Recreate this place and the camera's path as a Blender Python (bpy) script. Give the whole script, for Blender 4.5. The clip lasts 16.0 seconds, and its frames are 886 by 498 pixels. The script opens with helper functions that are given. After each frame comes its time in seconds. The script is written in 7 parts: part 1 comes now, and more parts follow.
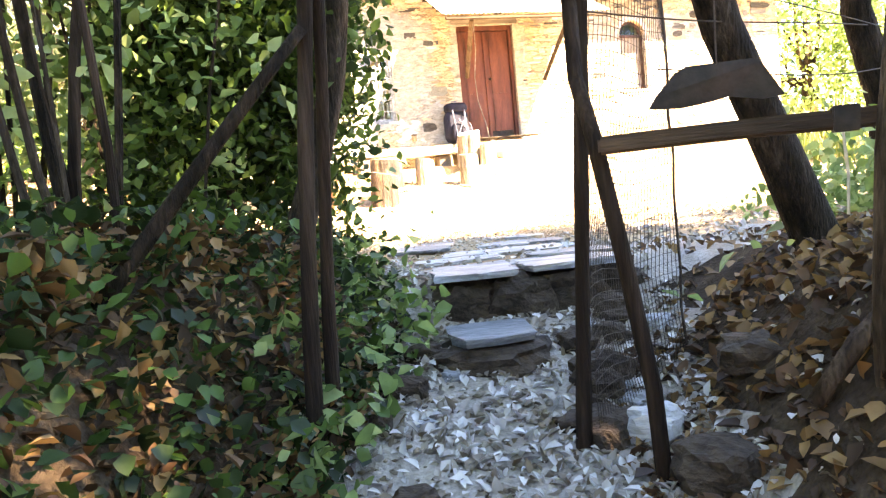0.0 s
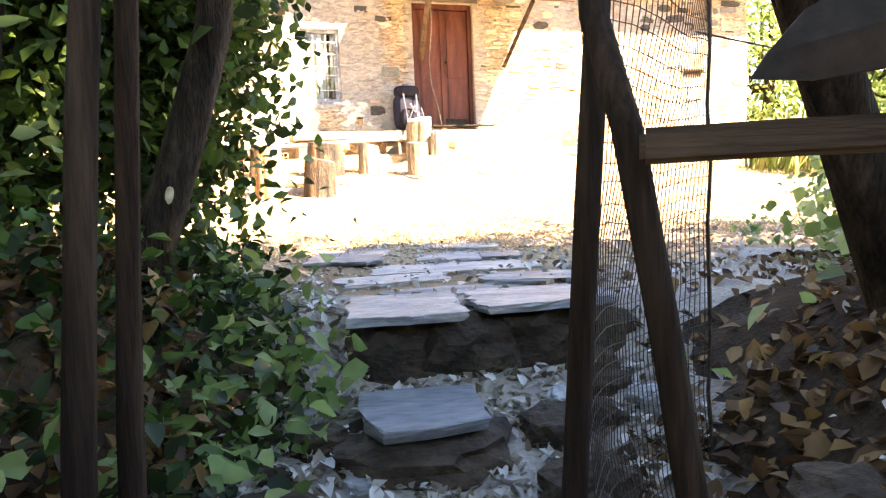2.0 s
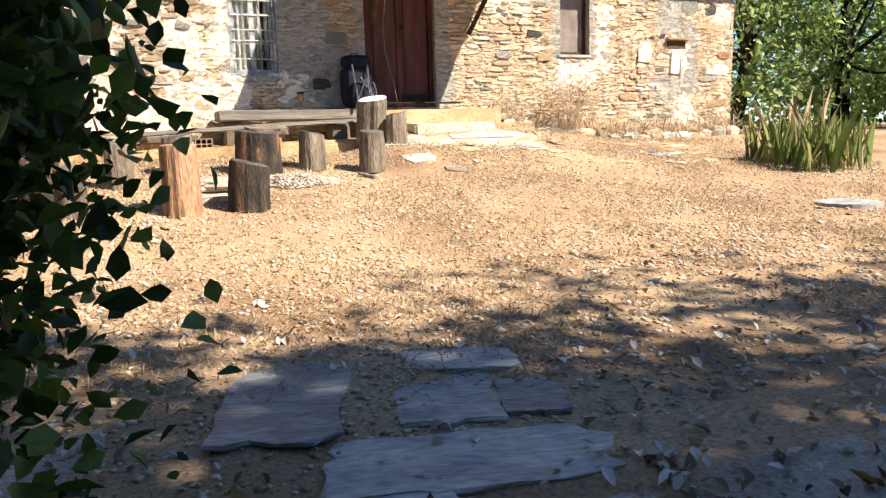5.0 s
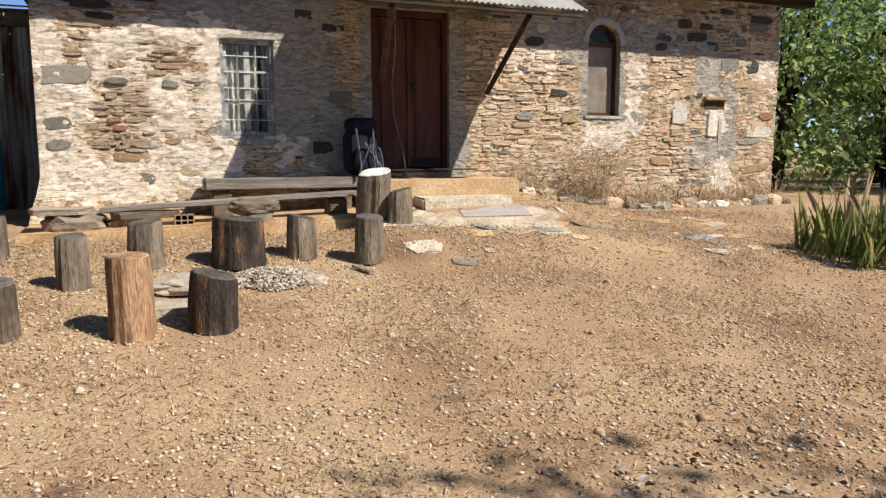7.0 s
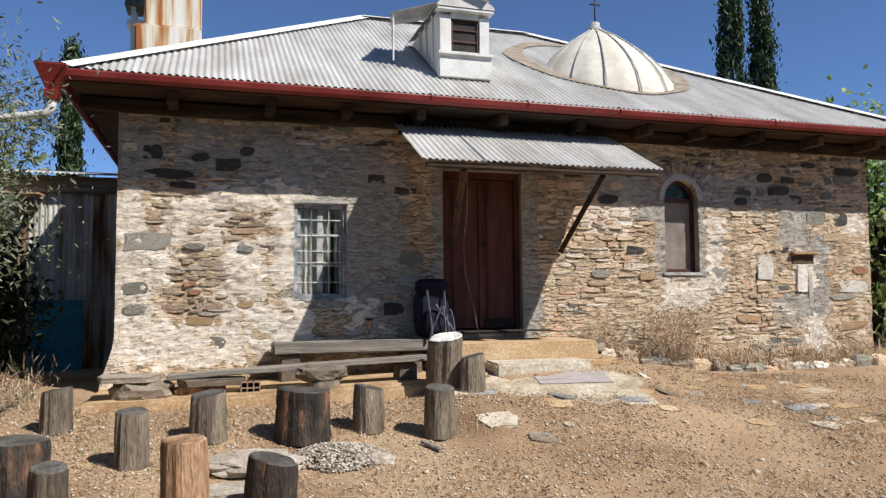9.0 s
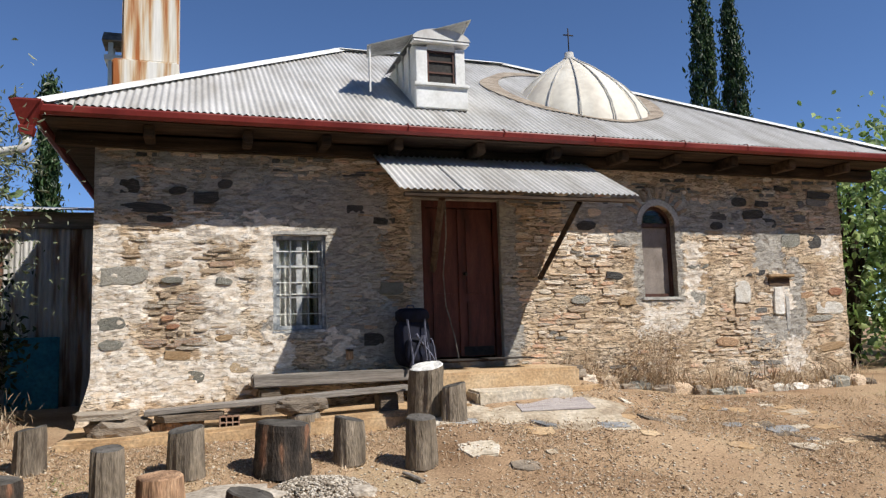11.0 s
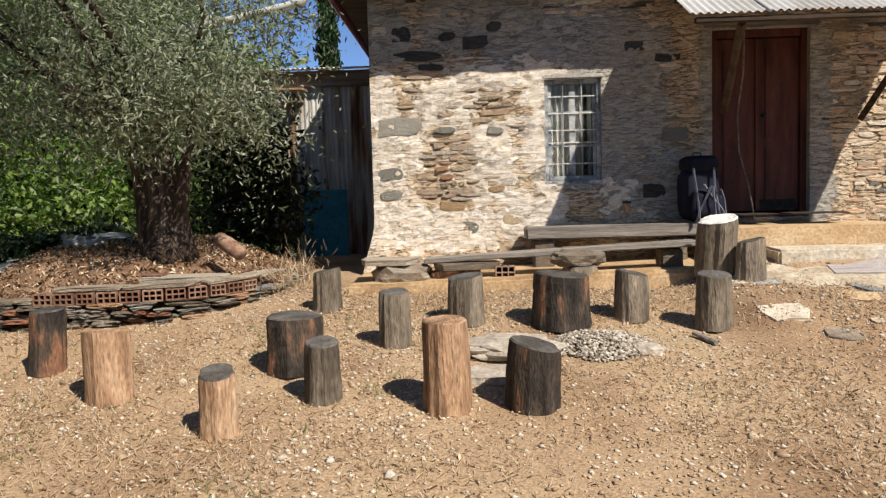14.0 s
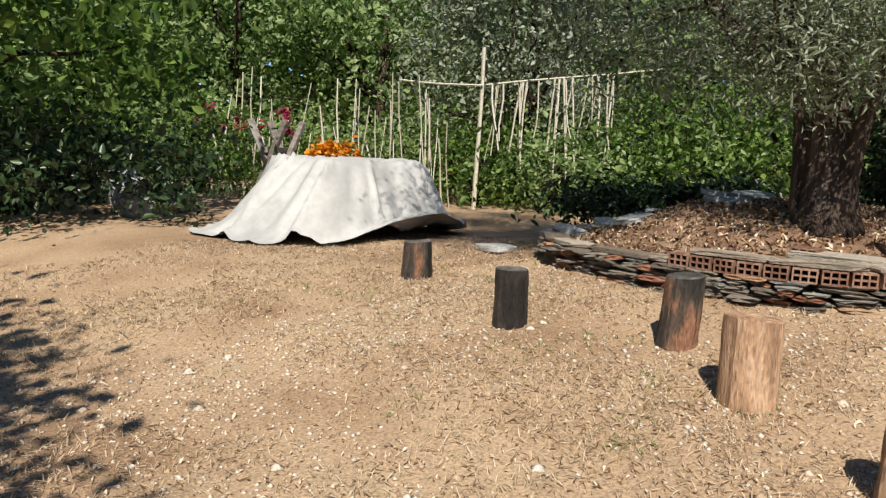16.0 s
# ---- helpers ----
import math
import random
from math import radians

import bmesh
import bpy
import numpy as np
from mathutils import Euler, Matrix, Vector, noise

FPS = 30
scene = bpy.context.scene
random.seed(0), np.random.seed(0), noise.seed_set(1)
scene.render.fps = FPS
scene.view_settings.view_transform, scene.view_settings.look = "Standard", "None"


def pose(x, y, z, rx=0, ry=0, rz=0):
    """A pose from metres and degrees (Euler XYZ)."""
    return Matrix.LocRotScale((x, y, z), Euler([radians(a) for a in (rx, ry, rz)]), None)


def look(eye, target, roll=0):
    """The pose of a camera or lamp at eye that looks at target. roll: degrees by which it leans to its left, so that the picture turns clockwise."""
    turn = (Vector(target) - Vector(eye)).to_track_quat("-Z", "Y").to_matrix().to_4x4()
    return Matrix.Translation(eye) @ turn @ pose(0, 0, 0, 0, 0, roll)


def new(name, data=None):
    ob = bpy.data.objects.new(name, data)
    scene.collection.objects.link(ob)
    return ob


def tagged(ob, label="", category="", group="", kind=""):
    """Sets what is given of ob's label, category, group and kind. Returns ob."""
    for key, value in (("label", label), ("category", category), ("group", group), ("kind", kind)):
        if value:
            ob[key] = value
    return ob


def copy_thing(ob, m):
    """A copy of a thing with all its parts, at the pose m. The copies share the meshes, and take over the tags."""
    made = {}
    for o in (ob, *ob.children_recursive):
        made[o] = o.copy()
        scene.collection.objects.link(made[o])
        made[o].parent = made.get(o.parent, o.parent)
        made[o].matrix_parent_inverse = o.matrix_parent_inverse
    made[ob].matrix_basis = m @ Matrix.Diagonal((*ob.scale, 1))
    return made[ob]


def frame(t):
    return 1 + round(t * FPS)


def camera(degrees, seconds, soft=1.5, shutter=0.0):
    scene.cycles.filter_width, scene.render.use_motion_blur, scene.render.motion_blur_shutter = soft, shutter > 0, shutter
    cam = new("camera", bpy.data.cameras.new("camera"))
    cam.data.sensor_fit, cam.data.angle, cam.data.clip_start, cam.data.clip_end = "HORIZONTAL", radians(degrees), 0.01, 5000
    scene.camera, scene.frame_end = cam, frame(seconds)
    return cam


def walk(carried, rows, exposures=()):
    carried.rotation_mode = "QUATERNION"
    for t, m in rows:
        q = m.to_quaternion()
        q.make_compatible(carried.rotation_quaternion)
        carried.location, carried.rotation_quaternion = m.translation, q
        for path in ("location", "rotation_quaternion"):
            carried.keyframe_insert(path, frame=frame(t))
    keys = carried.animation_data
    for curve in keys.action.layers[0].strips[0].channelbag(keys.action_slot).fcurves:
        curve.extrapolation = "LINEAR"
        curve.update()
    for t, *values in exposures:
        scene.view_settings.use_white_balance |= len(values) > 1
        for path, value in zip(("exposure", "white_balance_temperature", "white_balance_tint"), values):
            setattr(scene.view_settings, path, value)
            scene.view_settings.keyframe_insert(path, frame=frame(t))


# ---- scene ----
cam = camera(61.7, 16.0, soft=1.3)
PATH = [
    (0, (-4.307, -13.091, -0.509), (-3.767, -11.17, -0.644), -5.4),
    (0.5, (-4.196, -12.948, -0.491), (-3.552, -11.061, -0.654), -4.9),
    (1, (-4.111, -12.694, -0.481), (-3.362, -10.852, -0.631), -4.4),
    (1.5, (-4.026, -12.44, -0.471), (-3.187, -10.634, -0.658), -4.0),
    (2, (-3.939, -12.145, -0.447), (-3.269, -10.269, -0.624), -2.3),
    (2.5, (-3.906, -11.794, -0.417), (-3.346, -9.885, -0.63), -2.7),
    (3, (-3.864, -11.527, -0.359), (-3.236, -9.645, -0.612), -2.6),
    (3.5, (-3.744, -11.309, -0.287), (-3.119, -9.433, -0.587), -1.4),
    (4, (-3.691, -11.08, -0.218), (-3.075, -9.204, -0.538), -1.7),
    (4.5, (-3.62, -10.756, -0.101), (-2.839, -8.942, -0.416), -2.3),
    (6.8, (-2.956, -9.626, 0.661), (-2.152, -7.818, 0.373), -0.5),
    (7, (-2.902, -9.502, 0.704), (-2.147, -7.667, 0.451), -0.2),
    (7.5, (-2.883, -9.272, 0.815), (-2.207, -7.396, 0.666), -0.8),
    (8, (-2.863, -9.163, 0.854), (-2.263, -7.256, 0.779), -1.1),
    (8.5, (-2.831, -9.151, 0.878), (-2.259, -7.235, 0.892), -0.7),
    (9, (-2.799, -9.171, 0.91), (-2.216, -7.263, 1.046), -0.5),
    (9.5, (-2.784, -9.182, 0.921), (-2.188, -7.284, 1.127), -0.6),
    (9.7, (-2.766, -9.199, 0.93), (-2.166, -7.304, 1.148), -0.7),
    (11.8, (-2.768, -9.198, 0.89), (-2.139, -7.311, 1.099), -2.2),
    (12, (-2.759, -9.197, 0.899), (-2.153, -7.302, 1.098), -2.2),
    (12.5, (-2.738, -9.191, 0.867), (-2.268, -7.253, 1.022), -2.2),
    (13, (-2.755, -9.068, 0.839), (-2.43, -7.095, 0.882), -2.5),
    (13.5, (-2.819, -8.91, 0.834), (-2.585, -6.924, 0.782), -2.7),
    (14, (-2.837, -8.648, 0.801), (-2.9, -6.654, 0.659), -1.6),
    (14.5, (-2.887, -8.39, 0.81), (-3.286, -6.439, 0.618), -0.0),
    (15, (-3.036, -8.13, 0.805), (-3.683, -6.254, 0.556), 0.3),
    (15.5, (-3.292, -7.943, 0.824), (-4.342, -6.262, 0.556), 0.3),
    (15.9, (-3.503, -7.744, 0.794), (-4.876, -6.314, 0.537), 1.3),
    (16, (-3.581, -7.668, 0.796), (-5.027, -6.312, 0.526), 2.3),
]
EXPOSURE = [(0.0, 4.6, 10400, 16), (1.0, 4.2, 10700, 17), (1.5, 3.95, 10800, 17), (2.0, 3.95, 10100, 17), (2.5, 3.8, 9300, 15), (3.0, 3.05, 9800, 17), (3.5, 2.15, 9000, 18),
            (4.0, 1.75, 8000, 15), (4.5, 1.5, 7300, 13), (7.0, 0.40, 6800, 11), (8.5, 0.29, 6350, 10), (9.5, 0.25, 6250, 10), (12.5, 0.27, 6450, 10), (14.0, 0.38, 6700, 10), (16.0, 0.46, 6450, 9)]
walk(cam, [(t, look(e, g, r)) for t, e, g, r in PATH], EXPOSURE)

# ---------------------------------------------------------------- world and sun
SUN = Vector((0.92, -1.0, 1.5)).normalized()
world = bpy.data.worlds.new("world")
scene.world = world
world.use_nodes = True
wn = world.node_tree.nodes
sky = wn.new("ShaderNodeTexSky")
sky.sky_type, sky.sun_disc = "NISHITA", False
sky.sun_elevation, sky.sun_rotation = math.asin(SUN.z), math.atan2(SUN.x, SUN.y)
sky.air_density, sky.dust_density, sky.ozone_density, sky.altitude = 0.65, 0.0, 6.0, 1500.0
wn["Background"].inputs["Strength"].default_value = 0.12
world.node_tree.links.new(sky.outputs[0], wn["Background"].inputs["Color"])
sun = new("sun", bpy.data.lights.new("sun", "SUN"))
sun.data.energy, sun.data.angle, sun.data.color = 5.0, radians(0.55), (1.0, 0.93, 0.82)
sun.matrix_world = look(SUN * 60, (0, 0, 0))


# ---------------------------------------------------------------- materials
def material(name, cols, scale=3.0, fine=40.0, rough=0.85, bump=0.3, stretch=(1, 1, 1), metal=0.0, pos=(0.3, 0.5, 0.7),
             rand=0.0, island=0.0, fine_amt=0.35, dist=0.01, translucent=0.0, spec=0.3, rings=False):
    m = bpy.data.materials.new(name)
    m.use_nodes = True
    nt, N = m.node_tree, m.node_tree.nodes
    L = nt.links.new
    b = N["Principled BSDF"]
    tc, mp = N.new("ShaderNodeTexCoord"), N.new("ShaderNodeMapping")
    mp.inputs["Scale"].default_value = stretch
    L(tc.outputs["Object"], mp.inputs["Vector"])
    vec = mp.outputs[0]
    oi = N.new("ShaderNodeObjectInfo")
    if rand:
        sc = N.new("ShaderNodeVectorMath")
        sc.operation = "MULTIPLY_ADD"
        sc.inputs[1].default_value = (31.0, 17.0, 23.0)
        cb = N.new("ShaderNodeCombineXYZ")
        for i in range(3):
            L(oi.outputs["Random"], cb.inputs[i])
        L(cb.outputs[0], sc.inputs[0])
        L(vec, sc.inputs[2])
        vec = sc.outputs[0]
    n1, n2 = N.new("ShaderNodeTexNoise"), N.new("ShaderNodeTexNoise")
    n1.inputs["Scale"].default_value, n1.inputs["Detail"].default_value = scale, 6.0
    n2.inputs["Scale"].default_value, n2.inputs["Detail"].default_value = fine, 5.0
    L(vec, n1.inputs["Vector"])
    L(vec, n2.inputs["Vector"])
    ramp = N.new("ShaderNodeValToRGB")
    el = ramp.color_ramp.elements
    while len(el) < len(cols):
        el.new(0.5)
    for e, c, p in zip(el, cols, np.linspace(pos[0], pos[-1], len(cols)) if len(cols) != len(pos) else pos):
        e.position, e.color = float(p), (*c, 1)
    fac = n1.outputs["Fac"]
    if rand or island:
        amt = rand or island
        src = oi.outputs["Random"]
        if island:
            geo = N.new("ShaderNodeNewGeometry")
            src = geo.outputs["Random Per Island"]
        ma = N.new("ShaderNodeMath")
        ma.operation = "MULTIPLY_ADD"
        L(src, ma.inputs[0])
        ma.inputs[1].default_value = amt
        mb = N.new("ShaderNodeMath")
        mb.operation = "SUBTRACT"
        L(fac, mb.inputs[0])
        mb.inputs[1].default_value = amt / 2
        L(mb.outputs[0], ma.inputs[2])
        fac = ma.outputs[0]
    L(fac, ramp.inputs[0])
    mr = N.new("ShaderNodeMapRange")
    mr.inputs[1].default_value, mr.inputs[2].default_value = 0.25, 0.75
    mr.inputs[3].default_value, mr.inputs[4].default_value = 1 - fine_amt, 1 + fine_amt
    L(n2.outputs["Fac"], mr.inputs[0])
    mix = N.new("ShaderNodeMix")
    mix.data_type, mix.blend_type = "RGBA", "MULTIPLY"
    mix.inputs[0].default_value = 1.0
    L(ramp.outputs[0], mix.inputs[6])
    L(mr.outputs[0], mix.inputs[7])
    col = mix.outputs[2]
    L(col, b.inputs["Base Color"])
    b.inputs["Roughness"].default_value = rough
    b.inputs["Metallic"].default_value = metal
    b.inputs["Specular IOR Level"].default_value = spec
    if bump:
        bp = N.new("ShaderNodeBump")
        bp.inputs["Strength"].default_value, bp.inputs["Distance"].default_value = bump, dist
        L(n2.outputs["Fac"], bp.inputs["Height"])
        L(bp.outputs[0], b.inputs["Normal"])
    if translucent:
        tr, mx = N.new("ShaderNodeBsdfTranslucent"), N.new("ShaderNodeMixShader")
        mx.inputs[0].default_value = translucent
        L(col, tr.inputs["Color"])
        L(b.outputs[0], mx.inputs[1])
        L(tr.outputs[0], mx.inputs[2])
        L(mx.outputs[0], N["Material Output"].inputs["Surface"])
    return m


def leafy(name, a, b, c, tr=0.4, rough=0.5):
    return material(name, [a, b, c], scale=2.0, fine=30, rough=rough, bump=0, island=0.9, fine_amt=0.15, translucent=tr, pos=(0.2, 0.5, 0.8), spec=0.4)


M_EARTH = material("sandy_earth", [(0.215, 0.135, 0.08), (0.32, 0.218, 0.135), (0.385, 0.275, 0.175), (0.36, 0.275, 0.17)], scale=0.9, fine=55, bump=0.7, dist=0.012, fine_amt=0.45, pos=(0.28, 0.45, 0.6, 0.75), rough=0.95, spec=0.1)
M_SOIL = material("dark_soil", [(0.19, 0.155, 0.13), (0.34, 0.295, 0.25), (0.45, 0.40, 0.35)], scale=2.2, fine=60, bump=0.8, dist=0.015, rough=0.7, spec=0.35)
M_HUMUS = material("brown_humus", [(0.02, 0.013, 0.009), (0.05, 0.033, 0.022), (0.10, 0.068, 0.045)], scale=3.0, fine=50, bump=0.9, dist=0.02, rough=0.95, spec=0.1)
M_BEDSOIL = material("red_brown_bed_soil", [(0.11, 0.06, 0.04), (0.21, 0.13, 0.085), (0.30, 0.20, 0.135)], scale=2.5, fine=45, bump=0.9, dist=0.02, rough=0.95, spec=0.1)
M_PEBBLE = material("pebbles", [(0.30, 0.205, 0.135), (0.43, 0.32, 0.215), (0.56, 0.46, 0.345), (0.54, 0.49, 0.42)], scale=5, fine=70, island=1.2, rough=0.9, pos=(0.1, 0.4, 0.7, 0.95))
M_SCREEN = material("brown_mesh_screen", [(0.17, 0.14, 0.12), (0.25, 0.215, 0.19), (0.31, 0.27, 0.245)], scale=4, fine=60, bump=0.2, rough=0.8, fine_amt=0.2)


def wall_render(name):
    """Ochre lime mortar, laid in thin ragged beds, under flaking whitewash and grey cement."""
    m = bpy.data.materials.new(name)
    m.use_nodes = True
    nt, N = m.node_tree, m.node_tree.nodes
    L = nt.links.new
    b = N["Principled BSDF"]
    b.inputs["Roughness"].default_value, b.inputs["Specular IOR Level"].default_value = 0.92, 0.2
    tc = N.new("ShaderNodeTexCoord")

    def tex(scale, detail, stretch=(1, 1, 1), rough=0.55):
        mp, n = N.new("ShaderNodeMapping"), N.new("ShaderNodeTexNoise")
        mp.inputs["Scale"].default_value = stretch
        n.inputs["Scale"].default_value, n.inputs["Detail"].default_value, n.inputs["Roughness"].default_value = scale, detail, rough
        L(tc.outputs["Object"], mp.inputs["Vector"])
        L(mp.outputs[0], n.inputs["Vector"])
        return n.outputs["Fac"]

    def calc(op, a, c, e=None):
        k = N.new("ShaderNodeMath")
        k.operation = op
        for i, v in enumerate((a, c, e)):
            if v is None:
                continue
            if hasattr(v, "links"):
                L(v, k.inputs[i])
            else:
                k.inputs[i].default_value = v
        return k.outputs[0]

    def span(v, a, c, lo=0.0, hi=1.0):
        r = N.new("ShaderNodeMapRange")
        r.inputs[1].default_value, r.inputs[2].default_value, r.inputs[3].default_value, r.inputs[4].default_value = a, c, lo, hi
        L(v, r.inputs[0])
        return r.outputs[0]

    def shades(v, cols, pos):
        r = N.new("ShaderNodeValToRGB")
        el = r.color_ramp.elements
        while len(el) < len(cols):
            el.new(0.5)
        for e, c, p in zip(el, cols, pos):
            e.position, e.color = p, (*c, 1)
        L(v, r.inputs[0])
        return r.outputs[0]

    def blend(f, a, c, kind="MIX"):
        k = N.new("ShaderNodeMix")
        k.data_type, k.blend_type = "RGBA", kind
        if hasattr(f, "links"):
            L(f, k.inputs[0])
        else:
            k.inputs[0].default_value = f
        L(a, k.inputs[6])
        if hasattr(c, "links"):
            L(c, k.inputs[7])
        else:
            k.inputs[7].default_value = (*c, 1)
        return k.outputs[2]

    def cover(attr, wide):
        at = N.new("ShaderNodeAttribute")
        at.attribute_name = attr
        return span(calc("MULTIPLY_ADD", calc("SUBTRACT", edge, 0.5), 2.4, at.outputs["Fac"]), 0.5 - wide, 0.5 + wide)

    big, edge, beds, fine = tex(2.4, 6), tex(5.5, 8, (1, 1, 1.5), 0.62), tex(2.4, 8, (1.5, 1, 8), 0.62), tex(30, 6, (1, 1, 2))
    lumps = tex(9, 5, (1, 1, 2.2))
    lime, cement = cover("lime", 0.07), cover("cement", 0.12)
    col = shades(big, [(0.44, 0.315, 0.205), (0.59, 0.45, 0.31), (0.67, 0.535, 0.39), (0.70, 0.60, 0.48)], (0.32, 0.45, 0.56, 0.68))
    col = blend(span(lumps, 0.52, 0.6, 0.0, 0.6), col, (0.36, 0.275, 0.18))
    col = blend(cement, col, shades(lumps, [(0.32, 0.295, 0.26), (0.40, 0.375, 0.335), (0.46, 0.435, 0.39)], (0.3, 0.5, 0.7)))
    col = blend(lime, col, shades(lumps, [(0.60, 0.50, 0.39), (0.70, 0.62, 0.525), (0.78, 0.73, 0.665)], (0.3, 0.48, 0.65)))
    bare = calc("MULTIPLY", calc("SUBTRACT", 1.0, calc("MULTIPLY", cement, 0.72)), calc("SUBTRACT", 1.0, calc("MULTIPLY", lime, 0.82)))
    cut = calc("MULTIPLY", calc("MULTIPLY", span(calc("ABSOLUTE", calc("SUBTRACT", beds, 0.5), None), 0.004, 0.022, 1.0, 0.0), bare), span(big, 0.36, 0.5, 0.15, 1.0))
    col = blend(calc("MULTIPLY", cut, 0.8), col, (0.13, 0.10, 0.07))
    col = blend(1.0, col, span(fine, 0.25, 0.75, 0.78, 1.22), "MULTIPLY")
    L(col, b.inputs["Base Color"])
    bp = N.new("ShaderNodeBump")
    bp.inputs["Strength"].default_value, bp.inputs["Distance"].default_value = 1.0, 0.03
    h = calc("ADD", calc("MULTIPLY", calc("MULTIPLY_ADD", fine, 0.55, calc("MULTIPLY", lumps, 0.5)), calc("MULTIPLY_ADD", bare, 0.75, 0.25)), calc("MULTIPLY", cut, -0.9))
    L(calc("MULTIPLY_ADD", lime, 0.35, h), bp.inputs["Height"])
    L(bp.outputs[0], b.inputs["Normal"])
    return m


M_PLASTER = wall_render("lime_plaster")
M_STONE = material("schist_rubble", [(0.44, 0.345, 0.25), (0.58, 0.445, 0.31), (0.67, 0.52, 0.375), (0.72, 0.58, 0.43), (0.64, 0.40, 0.265), (0.50, 0.455, 0.385), (0.74, 0.645, 0.53)], scale=3, fine=24, bump=1.0, dist=0.022, rand=1.4, fine_amt=0.28, stretch=(1, 1, 4.5), pos=(0.03, 0.14, 0.34, 0.55, 0.78, 0.9, 1.0))
M_STONE_I = material("schist_rubble_far", [(0.44, 0.345, 0.25), (0.58, 0.445, 0.31), (0.67, 0.52, 0.375), (0.72, 0.58, 0.43), (0.64, 0.40, 0.265), (0.50, 0.455, 0.385), (0.74, 0.645, 0.53)], scale=3, fine=24, bump=1.0, dist=0.022, island=1.4, fine_amt=0.28, stretch=(1, 1, 4.5), pos=(0.03, 0.14, 0.34, 0.55, 0.78, 0.9, 1.0))
# Dark stones' own grey; above 2.3 m it also carries the eave shade.
M_STONE_D = material("dark_and_shaded_schist", [(0.085, 0.082, 0.08), (0.155, 0.15, 0.14), (0.24, 0.225, 0.20)], scale=3, fine=24, bump=1.0, dist=0.022, island=0.9, fine_amt=0.4, stretch=(1, 1, 4.5))
M_STONE_G = material("green_grey_schist", [(0.25, 0.245, 0.21), (0.33, 0.325, 0.285), (0.41, 0.39, 0.34)], scale=4, fine=24, bump=0.9, dist=0.018, rand=0.6, fine_amt=0.35, stretch=(1, 1, 5))
M_STONE_R = material("rust_sandstone", [(0.30, 0.13, 0.08), (0.42, 0.22, 0.13), (0.50, 0.33, 0.2)], scale=4, fine=24, bump=0.8, dist=0.015, rand=0.5, fine_amt=0.3, stretch=(1, 1, 4))
M_STONE_O = material("ochre_sandstone", [(0.40, 0.27, 0.15), (0.50, 0.36, 0.22), (0.58, 0.45, 0.30)], scale=4, fine=24, bump=0.8, dist=0.015, rand=0.5, fine_amt=0.3, stretch=(1, 1, 4))
M_STONE_W = material("white_quartz_stone", [(0.50, 0.46, 0.39), (0.64, 0.60, 0.53), (0.72, 0.70, 0.65)], scale=5, fine=20, bump=1.0, dist=0.02, rand=0.4, fine_amt=0.25)
M_RUBBLE = material("pale_rubble", [(0.20, 0.165, 0.125), (0.32, 0.27, 0.215), (0.44, 0.385, 0.32), (0.58, 0.53, 0.46)], scale=5, fine=26, island=0.9, rough=0.9, bump=0.8, dist=0.015, pos=(0.15, 0.4, 0.65, 0.9))
M_SLATE = material("grey_slate", [(0.17, 0.18, 0.19), (0.32, 0.325, 0.33), (0.45, 0.44, 0.42)], scale=3.5, fine=18, bump=0.8, dist=0.012, rand=0.6, stretch=(1, 2.2, 5), rough=0.55, spec=0.5, fine_amt=0.35)
M_SLATE_W = material("weathered_slate", [(0.16, 0.13, 0.10), (0.27, 0.22, 0.17), (0.36, 0.31, 0.25)], scale=5, fine=30, bump=0.9, dist=0.015, rand=0.7, stretch=(1, 1, 4))
M_CONCRETE = material("ochre_concrete", [(0.33, 0.215, 0.115), (0.48, 0.33, 0.185), (0.56, 0.42, 0.265)], scale=2.5, fine=35, bump=0.4, rand=0.2)
M_CEMENT = material("grey_cement", [(0.30, 0.29, 0.27), (0.42, 0.41, 0.39), (0.52, 0.5, 0.46)], scale=3, fine=30, bump=0.5)
M_TIN = material("galvanised_tin", [(0.38, 0.36, 0.33), (0.50, 0.49, 0.47), (0.60, 0.59, 0.575)], scale=1.2, fine=14, bump=0.1, rough=0.55, metal=0.15, fine_amt=0.1, stretch=(2.5, 0.5, 1))
M_TIN_OLD = material("rusted_tin", [(0.13, 0.06, 0.035), (0.30, 0.20, 0.14), (0.45, 0.43, 0.40), (0.58, 0.57, 0.55)], scale=1.6, fine=12, bump=0.15, rough=0.6, metal=0.15, fine_amt=0.25, stretch=(4.0, 1, 0.35), pos=(0.34, 0.42, 0.5, 0.66))
M_RED = material("oxide_red_paint", [(0.13, 0.018, 0.016), (0.20, 0.028, 0.024), (0.24, 0.045, 0.035)], scale=2, fine=20, bump=0.1, rough=0.45, fine_amt=0.15)
M_WHITE = material("white_paint", [(0.55, 0.54, 0.5), (0.72, 0.72, 0.70), (0.80, 0.80, 0.79)], scale=2.5, fine=25, bump=0.15, rough=0.6, fine_amt=0.1)
M_DOME = material("cream_dome_paint", [(0.55, 0.50, 0.42), (0.70, 0.66, 0.57), (0.76, 0.73, 0.65)], scale=1.5, fine=12, bump=0.1, rough=0.55, fine_amt=0.08)
M_CHIM = material("rust_streaked_render", [(0.36, 0.12, 0.035), (0.54, 0.36, 0.20), (0.66, 0.60, 0.49), (0.74, 0.71, 0.65)], scale=3.4, fine=20, bump=0.2, stretch=(2.0, 2.0, 0.12), pos=(0.38, 0.45, 0.53, 0.64), fine_amt=0.12)
